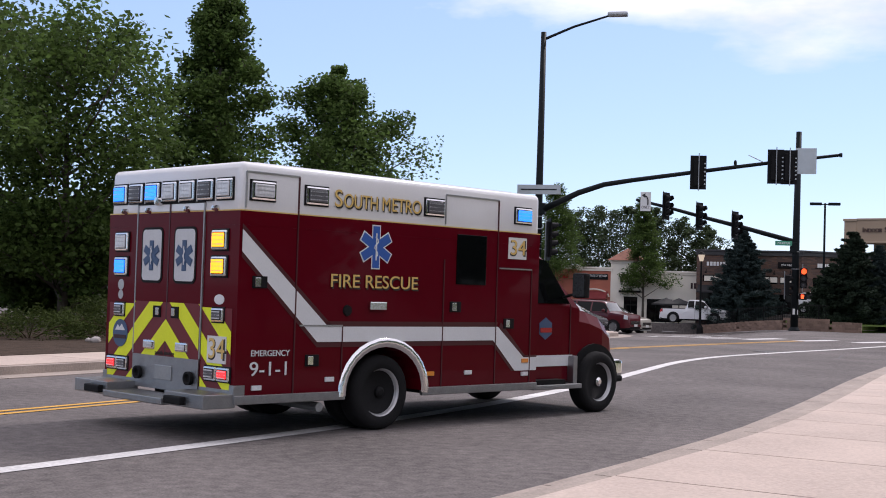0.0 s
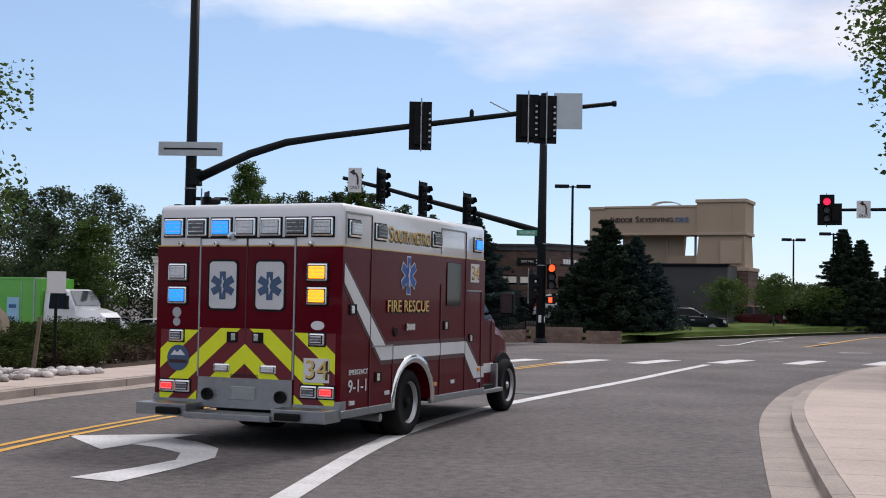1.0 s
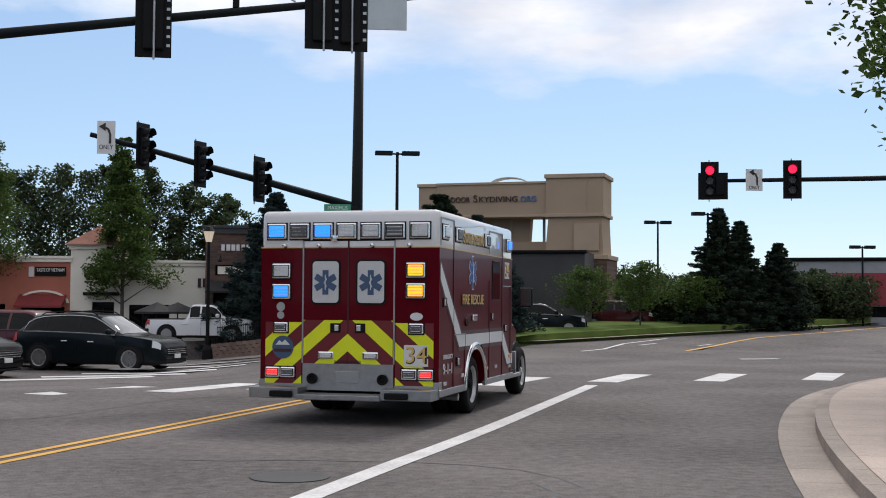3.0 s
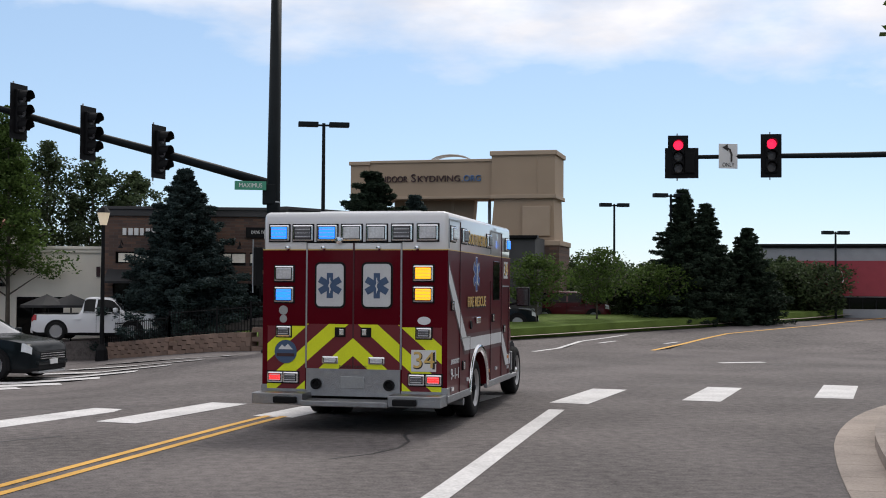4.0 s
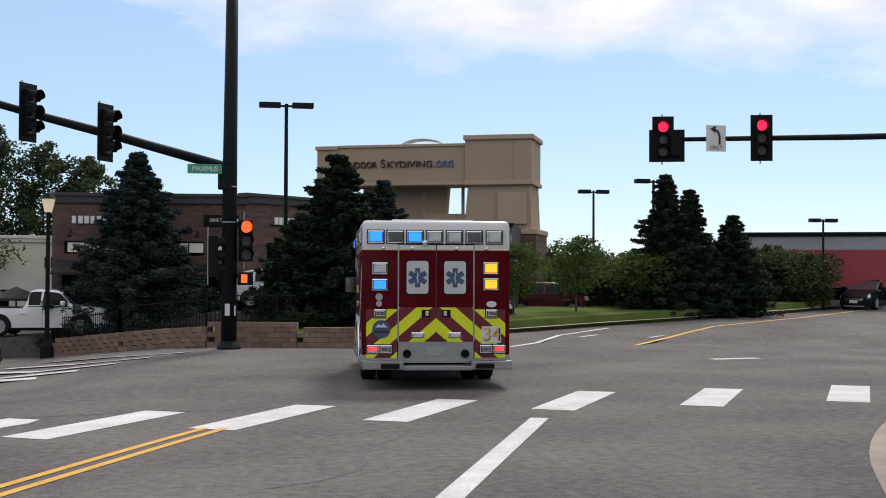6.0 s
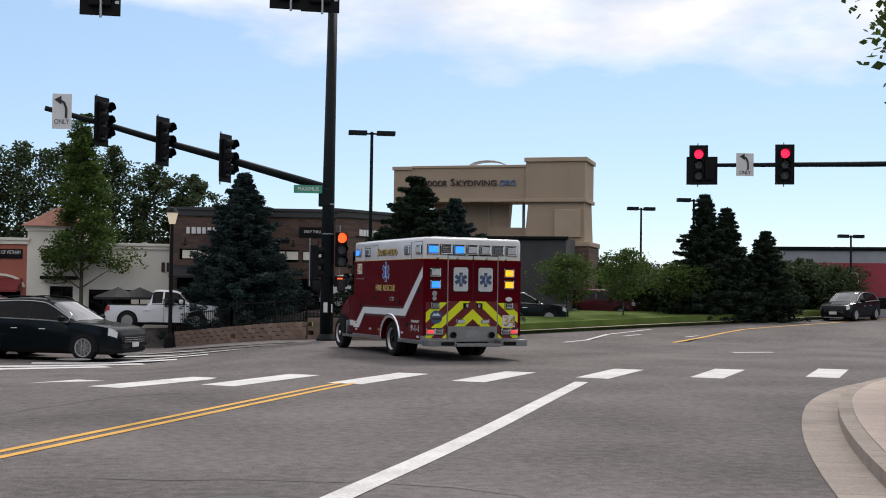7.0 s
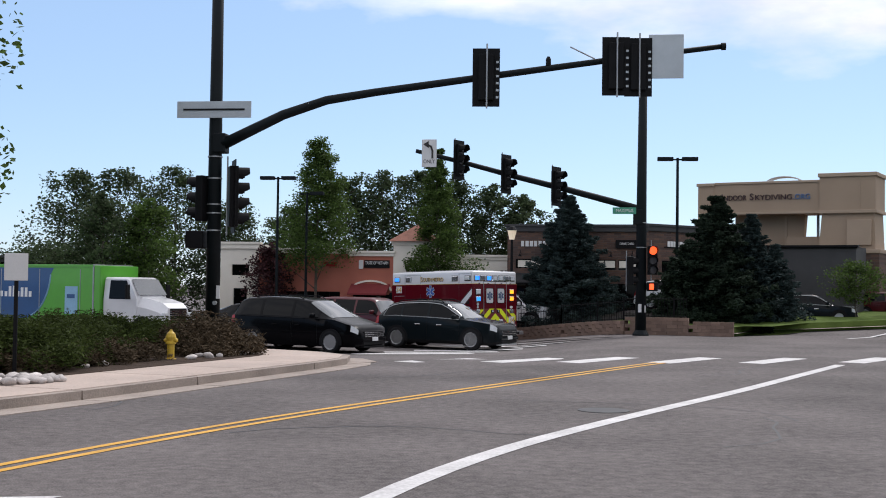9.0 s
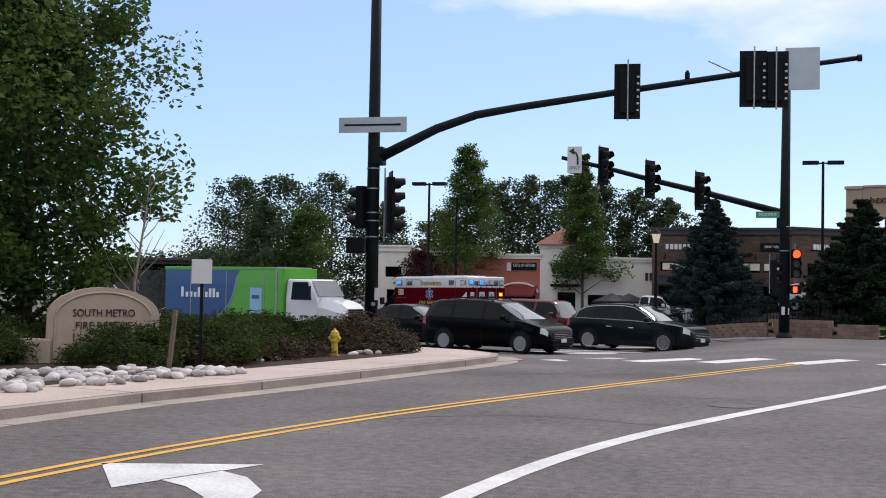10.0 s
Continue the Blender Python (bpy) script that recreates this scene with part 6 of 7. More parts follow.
def shop(name, p, q, top, depth, material, label, holes=(), cap=None, capz=0.25):
    """A shop front with a wall, openings with frames and panes, a roof slab and a cornice."""
    m, L, z0 = front(p, q)
    H = top - z0
    t = thing(name, m, label, "building")
    holes = [(h[0] * L, h[1] * L, h[2] - z0, h[3] - z0) for h in holes]
    part("front_wall", wall_with_openings(bmesh.new(), L, H, 0.25, holes), material, t)
    part("body", nbox((0.0, 0.26, 0.0), (L, depth, H - 0.06)), material, t)
    part("cornice", nbox((-0.06, -0.08, H - capz), (L + 0.06, 0.3, H), 0.02), cap or M["cream"], t)
    part("cornice_lip", nbox((-0.1, -0.13, H - 0.08), (L + 0.1, 0.3, H + 0.02), 0.01), cap or M["cream"], t)
    part("roof", nbox((0.0, 0.2, H - 0.08), (L, depth, H - 0.03)), M["charcoal"], t)
    for x0, x1, a, b in holes:
        w = part("window", nbox((x0, 0.12, a), (x1, 0.14, b)), M["glass"], t)
        n = max(1, round((x1 - x0) / 0.55))
        for k in range(n + 1):
            x = x0 + (x1 - x0) * k / n
            part("mullion", nbox((x - 0.02, 0.08, a), (x + 0.02, 0.16, b)), M["dark"], w)
        part("window_head", nbox((x0, 0.08, b - 0.04), (x1, 0.16, b)), M["dark"], w)
    return t, L, H, z0


# the brown brick cafe on the far corner
CORNER, CLEFT, CBACK = at(2.46, 63.95), at(-5.0, 65.9), at(9.2, 80.0)
cafe, L, H, z0 = shop("cafe", CLEFT[:2], CORNER[:2], 4.45, 3.4, M["cafe_brick"], "brown brick cafe with dark cornice and white letter bars", [(0.06, 0.27, 2.55, 2.95), (0.62, 0.78, 2.5, 2.95), (0.80, 0.95, 2.5, 2.95), (0.05, 0.95, 0.5, 1.9)], M["charcoal"], 0.3)
for x0, x1 in ((0.07, 0.26), (0.62, 0.78), (0.80, 0.95)):
    part("lit_pane", nbox((x0 * L + 0.03, 0.10, 2.6 - z0), (x1 * L - 0.03, 0.115, 2.9 - z0)), M["win_lit"], cafe)


def letter_bars(parent, x0, z, n, w, h, material, y=-0.05, seed=1, m=None):
    """Plain upright bars, as many as the sign has letters."""
    r = random.Random(seed)
    for k in range(n):
        x = x0 + k * w * 1.2
        o = part("letter_bar", nbox((x, y, z), (x + w * r.uniform(0.75, 0.95), y + 0.05, z + h), 0.01), material, parent)
        if m is not None:
            o.matrix_basis = m


letter_bars(cafe, 0.10 * L, 3.5 - z0, 14, 0.16, 0.24, M["letter_white"])
part("sign_board", nbox((0.78 * L, -0.07, 3.45 - z0), (0.96 * L, 0.0, 3.8 - z0), 0.01), M["dark"], cafe)
letters("lettering", "DRIVE THRU", 0.15, cafe, pose(0.86 * L, -0.075, 3.63 - z0, 90, 0, 0), M["letter_white"], 0.004, width=0.6)
for k in range(2):
    part("sign_chevron", ntube([(0.93 * L + 0.08 * k, -0.085, 3.73 - z0), (0.945 * L + 0.08 * k, -0.085, 3.63 - z0), (0.93 * L + 0.08 * k, -0.085, 3.53 - z0)], 0.02, 5), M["letter_white"], cafe)
part("awning", nprism([(-0.75, 1.95 - z0), (0.0, 2.35 - z0), (0.0, 2.28 - z0), (-0.75, 1.88 - z0)], 0.02 * L, 0.55 * L, "x"), M["black_cloth"], cafe, "black canvas awning")
for x in (0.1, 0.3, 0.6, 0.75, 0.9):
    g = part("gooseneck_lamp", ntube([(x * L, 0, 3.2 - z0), (x * L, -0.25, 3.3 - z0), (x * L, -0.4, 3.12 - z0)], 0.018, 5), M["black_metal"], cafe)
    part("lamp_shade", nlathe([(0, 0.1), (0.03, 0.1), (0.1, 0), (0, 0)], 10, pose(x * L, -0.4, 3.05 - z0)), M["black_metal"], g)
cafe_side, L2, H2, z2 = shop("cafe_wing", CORNER[:2], CBACK[:2], 4.5, 3.0, M["cafe_brick"], "brown brick side wing of the cafe with letter bars", [(0.15, 0.42, 2.45, 2.95), (0.10, 0.8, 0.7, 1.9)], M["charcoal"], 0.3)
letter_bars(cafe_side, 0.20 * L2, 3.55 - z2, 9, 0.16, 0.24, M["letter_white"], seed=2)
part("sign_rail", nbox((0.17 * L2, -0.03, 3.5 - z2), (0.75 * L2, 0.0, 3.55 - z2)), M["dark"], cafe_side)

# the dark block and the tan tower behind
D0, D1 = at(7.4, 79.0), at(15.0, 73.6)
dark_block, L3, H3, z3 = shop("warehouse", D0[:2], D1[:2], 3.72, 3.0, M["charcoal"], "charcoal block building with a plain wall", [], M["dark"], 0.12)
part("lower_course", nbox((-0.02, -0.04, 0.0), (L3 + 0.02, 0.0, 0.75)), M["grey_wall"], dark_block)
TK = 1.105
P0, P1 = (4.35 * TK, 55.23 * TK), (9.36 * TK, 53.18 * TK)
m, L, zz = front(P0, P1)
L, zz = L / TK, (zz + 0.168) / TK
tower = thing("tower_building", m @ Matrix.Scale(TK, 4), "tall tan stucco building with a portal and raised letters", "building")
part("beam_wall", nbox((0.0, 0.0, 5.08 - zz), (L, 1.6, 6.42 - zz)), M["tan"], tower)
part("beam_cap", nbox((0.75, -0.05, 6.36 - zz), (L, 1.65, 6.46 - zz), 0.02), M["tan_trim"], tower)
part("beam_foot", nbox((0.0, -0.06, 5.02 - zz), (L, 1.6, 5.12 - zz), 0.02), M["tan_trim"], tower)
part("left_pier", nbox((0.0, -0.03, 0.0), (0.72, 1.6, 6.38 - zz)), M["tan"], tower)
part("pier_cap", nbox((-0.06, -0.1, 6.3 - zz), (0.76, 1.65, 6.44 - zz), 0.02), M["tan_trim"], tower)
part("back_wall", nprism([(1.4, 0.0), (4.15, 0.0), (4.5, 5.06 - zz), (1.4, 5.06 - zz)], 1.0, 1.5, "y"), M["tan"], tower)
part("wall_edge", nbox((3.62, 0.95, 0.0), (3.72, 1.02, 5.0 - zz)), M["tan_trim"], tower)
part("portal_post", nbox((5.02, 0.9, 0.0), (5.12, 1.0, 5.06 - zz)), M["grey_wall"], tower)
part("plinth_wall", nbox((3.8, 0.5, 0.0), (5.4, 1.8, 4.05 - zz)), M["tan"], tower)
# the broad right-hand tower, splayed towards its foot
tw = bmesh.new()
loft(tw, [[(5.1, -0.15, 0.0), (7.75, -0.15, 0.0), (7.75, 2.2, 0.0), (5.1, 2.2, 0.0)], [(5.45, 0.0, 5.1 - zz), (7.6, 0.0, 5.1 - zz), (7.6, 1.9, 5.1 - zz), (5.45, 1.9, 5.1 - zz)]])
part("tower_shaft", tw, M["tan"], tower)
part("tower_head", nbox((5.36, -0.1, 5.1 - zz), (7.66, 2.0, 6.62 - zz)), M["tan"], tower)
part("tower_cap", nbox((5.3, -0.18, 6.55 - zz), (7.74, 2.05, 6.72 - zz), 0.03), M["tan_trim"], tower)
part("tower_band", nbox((5.32, -0.16, 5.0 - zz), (7.72, 2.0, 5.14 - zz), 0.02), M["tan_trim"], tower)
part("tower_seam", nbox((7.02, -0.115, 5.2 - zz), (7.04, -0.09, 6.5 - zz)), M["tan_trim"], tower)
part("tower_panel", nbox((6.5, -0.15, 3.65 - zz), (7.5, 0.0, 4.72 - zz), 0.02), M["tan_trim"], tower)
part("brick_base", nbox((4.98, -0.26, 0.0), (7.85, 2.3, 3.3 - zz)), M["cafe_brick"], tower)
part("base_band", nbox((4.95, -0.3, 3.3 - zz), (7.9, 2.32, 3.48 - zz), 0.02), M["tan_trim"], tower)
letters("lettering", "I", 0.4, tower, pose(1.1, -0.03, 5.78 - zz, 90, 0, 0), M["letter_brown"], 0.03)
letters("lettering", "NDOOR", 0.32, tower, pose(1.68, -0.03, 5.75 - zz, 90, 0, 0), M["letter_brown"], 0.03, width=1.0)
letters("lettering", "S", 0.42, tower, pose(2.42, -0.03, 5.78 - zz, 90, 0, 0), M["letter_brown"], 0.03)
letters("lettering", "KYDIVING", 0.32, tower, pose(3.38, -0.03, 5.75 - zz, 90, 0, 0), M["letter_brown"], 0.03, width=1.6)
letters("lettering", ".ORG", 0.32, tower, pose(4.6, -0.03, 5.75 - zz, 90, 0, 0), M["letter_blue"], 0.03, width=0.7)
for a in range(3):
    part("roof_hoop", ntube([(2.9 + 0.75 + 0.75 * math.cos(t_), 0.6 + 0.25 * a, 6.44 - zz + 0.26 * math.sin(t_)) for t_ in np.linspace(0, math.pi, 9)], 0.025, 4), M["galv"], tower)

# the row of shops to the left
A0, A1, A2, A3, A4, A5 = [at(*p)[:2] for p in ((-24.5, 76.2), (-21.6, 75.0), (-15.15, 72.4), (-12.2, 71.0), (-9.67, 70.4), (-4.6, 69.9))]
s1 = shop("shop", A0, A1, 3.62, 3.0, M["cream"], "cream stucco shop with a dark doorway", [(0.35, 0.7, 0.0, 1.5), (0.3, 0.75, 2.1, 2.6)], M["cream"], 0.3)[0]
s2, L, H, zz = shop("shop", A1, A2, 3.35, 3.0, M["red_stucco"], "terracotta stucco shop with a cream cornice", [(0.3, 0.9, 0.0, 1.4)], M["cream"], 0.22)
part("name_board", nbox((0.72 * L, -0.06, 2.55 - zz), (0.86 * L, 0.0, 2.75 - zz)), M["tail"], s2)
s3, L, H, zz = shop("shop", A2, A3, 3.25, 3.0, M["red_stucco"], "terracotta shop with a dark red awning", [(0.08, 0.9, -0.2, 1.3)], M["cream"], 0.22)
part("awning", nprism([(-0.7, 1.35 - zz), (0.0, 1.78 - zz), (0.0, 1.7 - zz), (-0.7, 1.27 - zz)], 0.05 * L, 0.93 * L, "x"), M["awning"], s3, "dark red cloth awning")
bm = bmesh.new()
arc = [(0.5 * L + 0.48 * L * math.cos(a), 1.45 - zz + 0.5 * math.sin(a)) for a in np.linspace(math.pi, 0, 13)]
arc2 = [(0.5 * L + 0.44 * L * math.cos(a), 1.45 - zz + 0.42 * math.sin(a)) for a in np.linspace(0, math.pi, 13)]
prism(bm, arc + arc2, -0.07, 0.0, "y")
part("arch_band", bm, M["cream"], s3)
part("sign_badge", nbox((0.22 * L, -0.06, 2.45 - zz), (0.32 * L, 0.0, 2.85 - zz), 0.02), M["sign_white"], s3)
part("sign_board", nbox((0.34 * L, -0.05, 2.5 - zz), (0.92 * L, 0.0, 2.85 - zz), 0.01), M["dark"], s3)
letters("lettering", "TASTE OF VIETNAM", 0.2, s3, pose(0.63 * L, -0.055, 2.72 - zz, 90, 0, 0), M["letter_white"], 0.004, width=0.52 * L)
s4, L, H, zz = shop("shop", A3, A4, 3.72, 2.2, M["cream"], "cream stucco shop under a clay tile hip roof", [(0.45, 0.9, -0.2, 1.5)], M["cream"], 0.18)
bm = bmesh.new()
rb = [bm.verts.new(p) for p in ((-0.2, -0.3, H), (L + 0.2, -0.3, H), (L + 0.2, 2.4, H), (-0.2, 2.4, H))]
apex = [bm.verts.new(p) for p in ((L / 2, 0.95, H + 0.8), (L / 2, 1.15, H + 0.8))]
for f in ((rb[0], rb[1], apex[0]), (rb[1], rb[2], apex[1], apex[0]), (rb[2], rb[3], apex[1]), (rb[3], rb[0], apex[0], apex[1]), (rb[3], rb[2], rb[1], rb[0])):
    bm.faces.new(f)
part("hip_roof", bm, M["roof_tile"], s4, "clay tile hip roof")
part("door_canopy", nbox((0.3 * L, -0.45, 1.75 - zz), (1.0 * L, 0.0, 1.88 - zz), 0.01), M["dark"], s4)
letter_bars(s4, 0.32 * L, 2.35 - zz, 1, 0.2, 0.28, M["letter_brown"])
letter_bars(s4, 0.5 * L, 2.35 - zz, 5, 0.1, 0.13, M["dark"])
s5, L, H, zz = shop("shop", A4, A5, 3.12, 2.5, M["cream"], "low cream stucco shop with a sign on its wall", [(0.1, 0.5, 0.0, 1.4)], M["cream"], 0.2)
letter_bars(s5, 0.78 * L, 2.1 - zz, 2, 0.16, 0.35, M["letter_brown"])

# the crimson hall on the right, and a dark one far to the left
B0, B1 = at(36.5, 103.0)[:2], at(60, 96)[:2]
hall, L, H, zz = shop("bowling_hall", B0, B1, 3.75, 4.0, M["grey_wall"], "grey and crimson hall with a white script mark", [(0.12, 0.5, 1.0, 1.5)], M["dark"], 0.15)
part("crimson_panel", nbox((0.14 * L, -0.06, 1.55 - zz), (0.9 * L, 0.0, 3.05 - zz)), M["crimson"], hall)
part("script_ring", ntube([(0.27 * L + 0.32 * math.cos(a), -0.1, 2.3 - zz + 0.42 * math.sin(a)) for a in np.linspace(0, 2 * math.pi, 21)], 0.02, 5), M["letter_white"], hall)
for k, hgt in enumerate((0.5, 0.22, 0.24, 0.45, 0.3)):
    part("script_stroke", ntube([(0.17 * L + 0.26 * k, -0.12, 2.1 - zz + 0.03 * k), (0.17 * L + 0.26 * k + 0.12, -0.12, 2.1 - zz + hgt), (0.17 * L + 0.26 * k + 0.2, -0.12, 2.1 - zz + 0.05 * k)], 0.035, 5), M["letter_white"], hall)
far_left = shop("shop", at(-36.5, 60.0)[:2], at(-31.0, 63.0)[:2], 2.75, 2.5, M["charcoal"], "low dark shop behind the trees", [(0.1, 0.9, 2.2, 2.5)], M["charcoal"], 0.12)[0]
x, y, k = at(-23.4, 39.6)
kiosk = thing("kiosk", pose(x, y, rise(x, y), 0, 0, 25), "small white kiosk with a diamond sign", "kiosk")
part("body", nbox((-0.9, 0, 0), (0.9, 1.4, 1.75), 0.02), M["white"], kiosk)
for k in range(3):
    part("shutter", nbox((-0.8 + 0.55 * k, -0.02, 1.0), (-0.35 + 0.55 * k, 0.0, 1.25)), M["dark"], kiosk)
part("diamond_sign", nprism([(-0.05, 1.0), (0.5, 1.6), (-0.05, 2.2), (-0.6, 1.6)], -0.1, -0.05, "y"), M["sign_white"], kiosk)
for k in range(2):
    part("sign_bar", nbox((-0.3, -0.12, 1.65 - 0.2 * k), (0.2, -0.1, 1.73 - 0.2 * k)), M["grey_blue"], kiosk)

# ---- trees beyond the crossing ----
def tree_at(px, py, top, fn, **kw):
    x, y, k = at(px, py)
    z = rise(x, y)
    kw["width"] *= 1.1
    return fn(m=pose(x, y, z + 0.05, 0, 0, random.uniform(0, 360)), height=up(top, k) - z, **kw)


tree_at(-1.5, 60.0, 6.36, conifer, name="blue_spruce", width=4.9, seed=31, label="dense dark blue spruce behind the fence", needle=M["needle"], count=150000, size=0.024)
tree_at(5.1, 53.6, 5.85, conifer, name="pine_tree", width=4.1, seed=32, label="dark shaggy pine beside the lawn bank", needle=M["pine"], count=130000, size=0.03, ragged=0.42, full=0.72)
tree_at(6.9, 56.4, 5.25, conifer, name="blue_spruce", width=3.6, seed=33, label="grey green spruce beside the pine", needle=M["needle"], count=60000, size=0.024)
tree_at(8.1, 57.2, 3.9, conifer, name="blue_spruce", width=2.6, seed=34, label="small grey green spruce beside the pine", needle=M["needle"], count=22000, size=0.024)
tree_at(3.9, 54.0, 3.6, conifer, name="pine_tree", width=3.2, seed=35, label="dark young pine beside the lawn bank", needle=M["pine"], count=60000, size=0.026, ragged=0.3, full=0.6)
tree_at(23.7, 77.2, 7.2, conifer, name="spruce_tree", width=3.5, seed=36, label="tall dark spruce on the far verge", needle=M["pine"], count=80000, size=0.026, ragged=0.25)
tree_at(25.1, 77.6, 6.5, conifer, name="spruce_tree", width=3.0, seed=37, label="tall dark spruce on the far verge", needle=M["pine"], count=70000, size=0.026, ragged=0.25)
tree_at(28.2, 79.8, 5.3, conifer, name="spruce_tree", width=3.0, seed=38, label="dark spruce on the far verge", needle=M["pine"], count=60000, size=0.026, ragged=0.2)
tree_at(-16.9, 71.0, 10.1, broadleaf, name="maple_tree", width=3.6, seed=41, label="open green maple between parked cars", leaf=M["leaf"], leaves=24000, size=0.036, bare=0.34, shape="cone", trunk=0.09)
tree_at(-9.2, 68.3, 9.3, broadleaf, name="maple_tree", width=2.6, seed=42, label="narrow green maple before the shops", leaf=M["leaf"], leaves=22000, size=0.036, bare=0.3, shape="cone", trunk=0.09)
tree_at(-20.2, 73.0, 4.0, broadleaf, name="plum_tree", width=1.9, seed=43, label="small dark purple plum tree", leaf=M["purple"], leaves=6000, size=0.04, bare=0.25, trunk=0.06)
tree_at(-21.8, 55.9, 5.4, broadleaf, name="ash_tree", width=2.6, seed=44, label="green tree at the car park's edge", leaf=M["leaf"], leaves=11000, size=0.045, bare=0.1, trunk=0.09)
tree_at(-24.6, 57.5, 5.8, broadleaf, name="ash_tree", width=2.8, seed=45, label="dark green tree at the car park's edge", leaf=M["leaf_far"], leaves=11000, size=0.045, bare=0.08, trunk=0.09)
for px, py, top, w, sd in ((-40.5, 90, 10.6, 5.4, 52), (-38, 92, 10.9, 5.6, 53), (-34, 94, 11.2, 5.2, 54), (-29.5, 95, 8.6, 4.8, 55), (-20.0, 93, 10.5, 4.6, 56), (-17.0, 94, 11.1, 4.6, 57), (-14.2, 94, 11.3, 4.4, 58), (-11.2, 94.5, 10.8, 4.2, 59), (-8.6, 95, 10.0, 3.8, 60), (-6.0, 95, 9.3, 3.6, 61), (-24.5, 94, 8.0, 4.2, 63)):
    tree_at(px, py, top * 0.95, broadleaf, name="cottonwood_tree", width=w * 0.82, seed=sd, label="tall grey green cottonwood behind the shops", leaf=M["leaf_far"], leaves=11000, size=0.05, bare=0.06, shape="oval", trunk=0.1, group="cottonwoods behind the shops")
for px, py, top, w, sd in ((-33, 66, 3.2, 4.0, 70), (-29, 64, 3.4, 3.8, 71)):
    tree_at(px, py, top, broadleaf, name="hedge_tree", width=w, seed=sd, label="dark bushy tree behind the truck", leaf=M["leaf_far"], leaves=9000, size=0.045, bare=0.02, shape="wide", trunk=0.06)
for px, py, top, w, sd in ((13.2, 64.7, 3.1, 1.9, 80), (17.2, 69.9, 3.5, 2.0, 81), (21.6, 74.9, 2.9, 2.2, 82)):
    tree_at(px, py, top, broadleaf, name="young_tree", width=w, seed=sd, label="slim young tree on the grass verge", leaf=M["leaf"], leaves=3600, size=0.035, bare=0.35, shape="oval", trunk=0.04)
rr = random.Random(77)
for k in range(17):
    px, py = 20.5 + 2.0 * k * 0.62 + rr.uniform(-0.5, 0.5), 96 + rr.uniform(-3, 6) + k * 0.2
    tree_at(px, py, rr.uniform(2.6, 4.1), broadleaf, name="far_tree", width=rr.uniform(1.7, 2.6), seed=200 + k, label="dark green tree beyond the car park", leaf=M["leaf_far"], leaves=5200, size=0.05, bare=0.03, shape="wide" if k % 2 else "oval", trunk=0.07, group="trees beyond the car park")
for k, (px, py, w) in enumerate(((21.2, 83, 1.9), (22.8, 82.6, 2.2), (24.6, 84, 2.2), (23.6, 88, 2.0), (27.5, 84, 2.2))):
    tree_at(px, py, rr.uniform(2.0, 3.0), broadleaf, name="shrub", width=w, seed=240 + k, label="rounded green shrub on the verge", leaf=M["leaf_far"], leaves=5200, size=0.038, bare=0.02, shape="wide", trunk=0.05, category="shrub")
# unseen trees added beside and behind the camera, only to darken reflections in paint
for k, (x, y) in enumerate(((15, 2), (17, -9), (14, -20), (6, -34), (-8, -44), (22, 10), (-26, -18), (-24, -30), (16, -4), (15.5, -14.5), (12, -27), (20, 5), (24, 16), (27, 23))):
    broadleaf("maple_tree", pose(x, y, 0.1), 8.0, 6.5, 300 + k, "unseen green tree added to darken reflections", M["leaf"], 3500, 0.16, 0.12, "wide", trunk=0.15)

# ---- cars standing about ----
CROSS = -112.0


def car_at(px, py, turn, *args, k=None, **kw):
    x, y, kk = at(px, py)
    s_ = kk if k is None else k
    args = list(args)
    for i in (2, 3, 4):
        args[i] *= s_
    return car(pose(x, y, rise(x, y), 0, 0, turn), *args, wheel_r=kw.pop("wheel_r", 0.35) * s_, **kw)


minivan = car_at(-7.9, 37.6, CROSS, "black minivan waiting at the crossing", "minivan", 5.1, 1.98, 1.76, M["black_paint"], kind="van", rails=True, k=1.0)
estate = car_at(-3.5, 40.5, CROSS, "dark green grey estate car with roof rails waiting", "car", 4.87, 1.87, 1.68, M["green_black"], kind="suv", rails=True, k=1.0, wheel_r=0.36)
car_at(-11.4, 39.9, CROSS, "black saloon car waiting behind the mast", "car", 4.8, 1.85, 1.5, M["black_paint"], kind="sedan", k=1.0)
jeep = car_at(-7.1, 43.0, CROSS, "dark red boxy off-road car in the far lane", "off-road car", 4.4, 1.83, 1.78, M["jeep_red"], kind="jeep", k=0.97)
car_at(-8.2, 46.3, CROSS, "champagne estate car waiting in the far lane", "car", 4.6, 1.75, 1.6, M["tan_paint"], kind="suv", rails=True, k=0.95)
x, y, k = at(3.9, 62.0)
car(pose(x, y, rise(x, y) + 0.62, 0, 0, -100), "white car parked before the cafe", "car", 4.1 * k, 1.7 * k, 1.5 * k, M["white"], "suv", 0.3 * k)
car_at(19.0, 82.9, -110, "dark red pickup parked beyond the verge", "off-road car", 4.6, 1.8, 1.75, M["jeep_red"], kind="jeep")
car_at(21.0, 85.4, -110, "white car parked beyond the verge", "car", 4.6, 1.8, 1.6, M["white"], kind="suv")
car_at(11.4, 67.0, -100, "dark car parked beside the block building", "car", 4.6, 1.8, 1.6, M["green_black"], kind="suv")
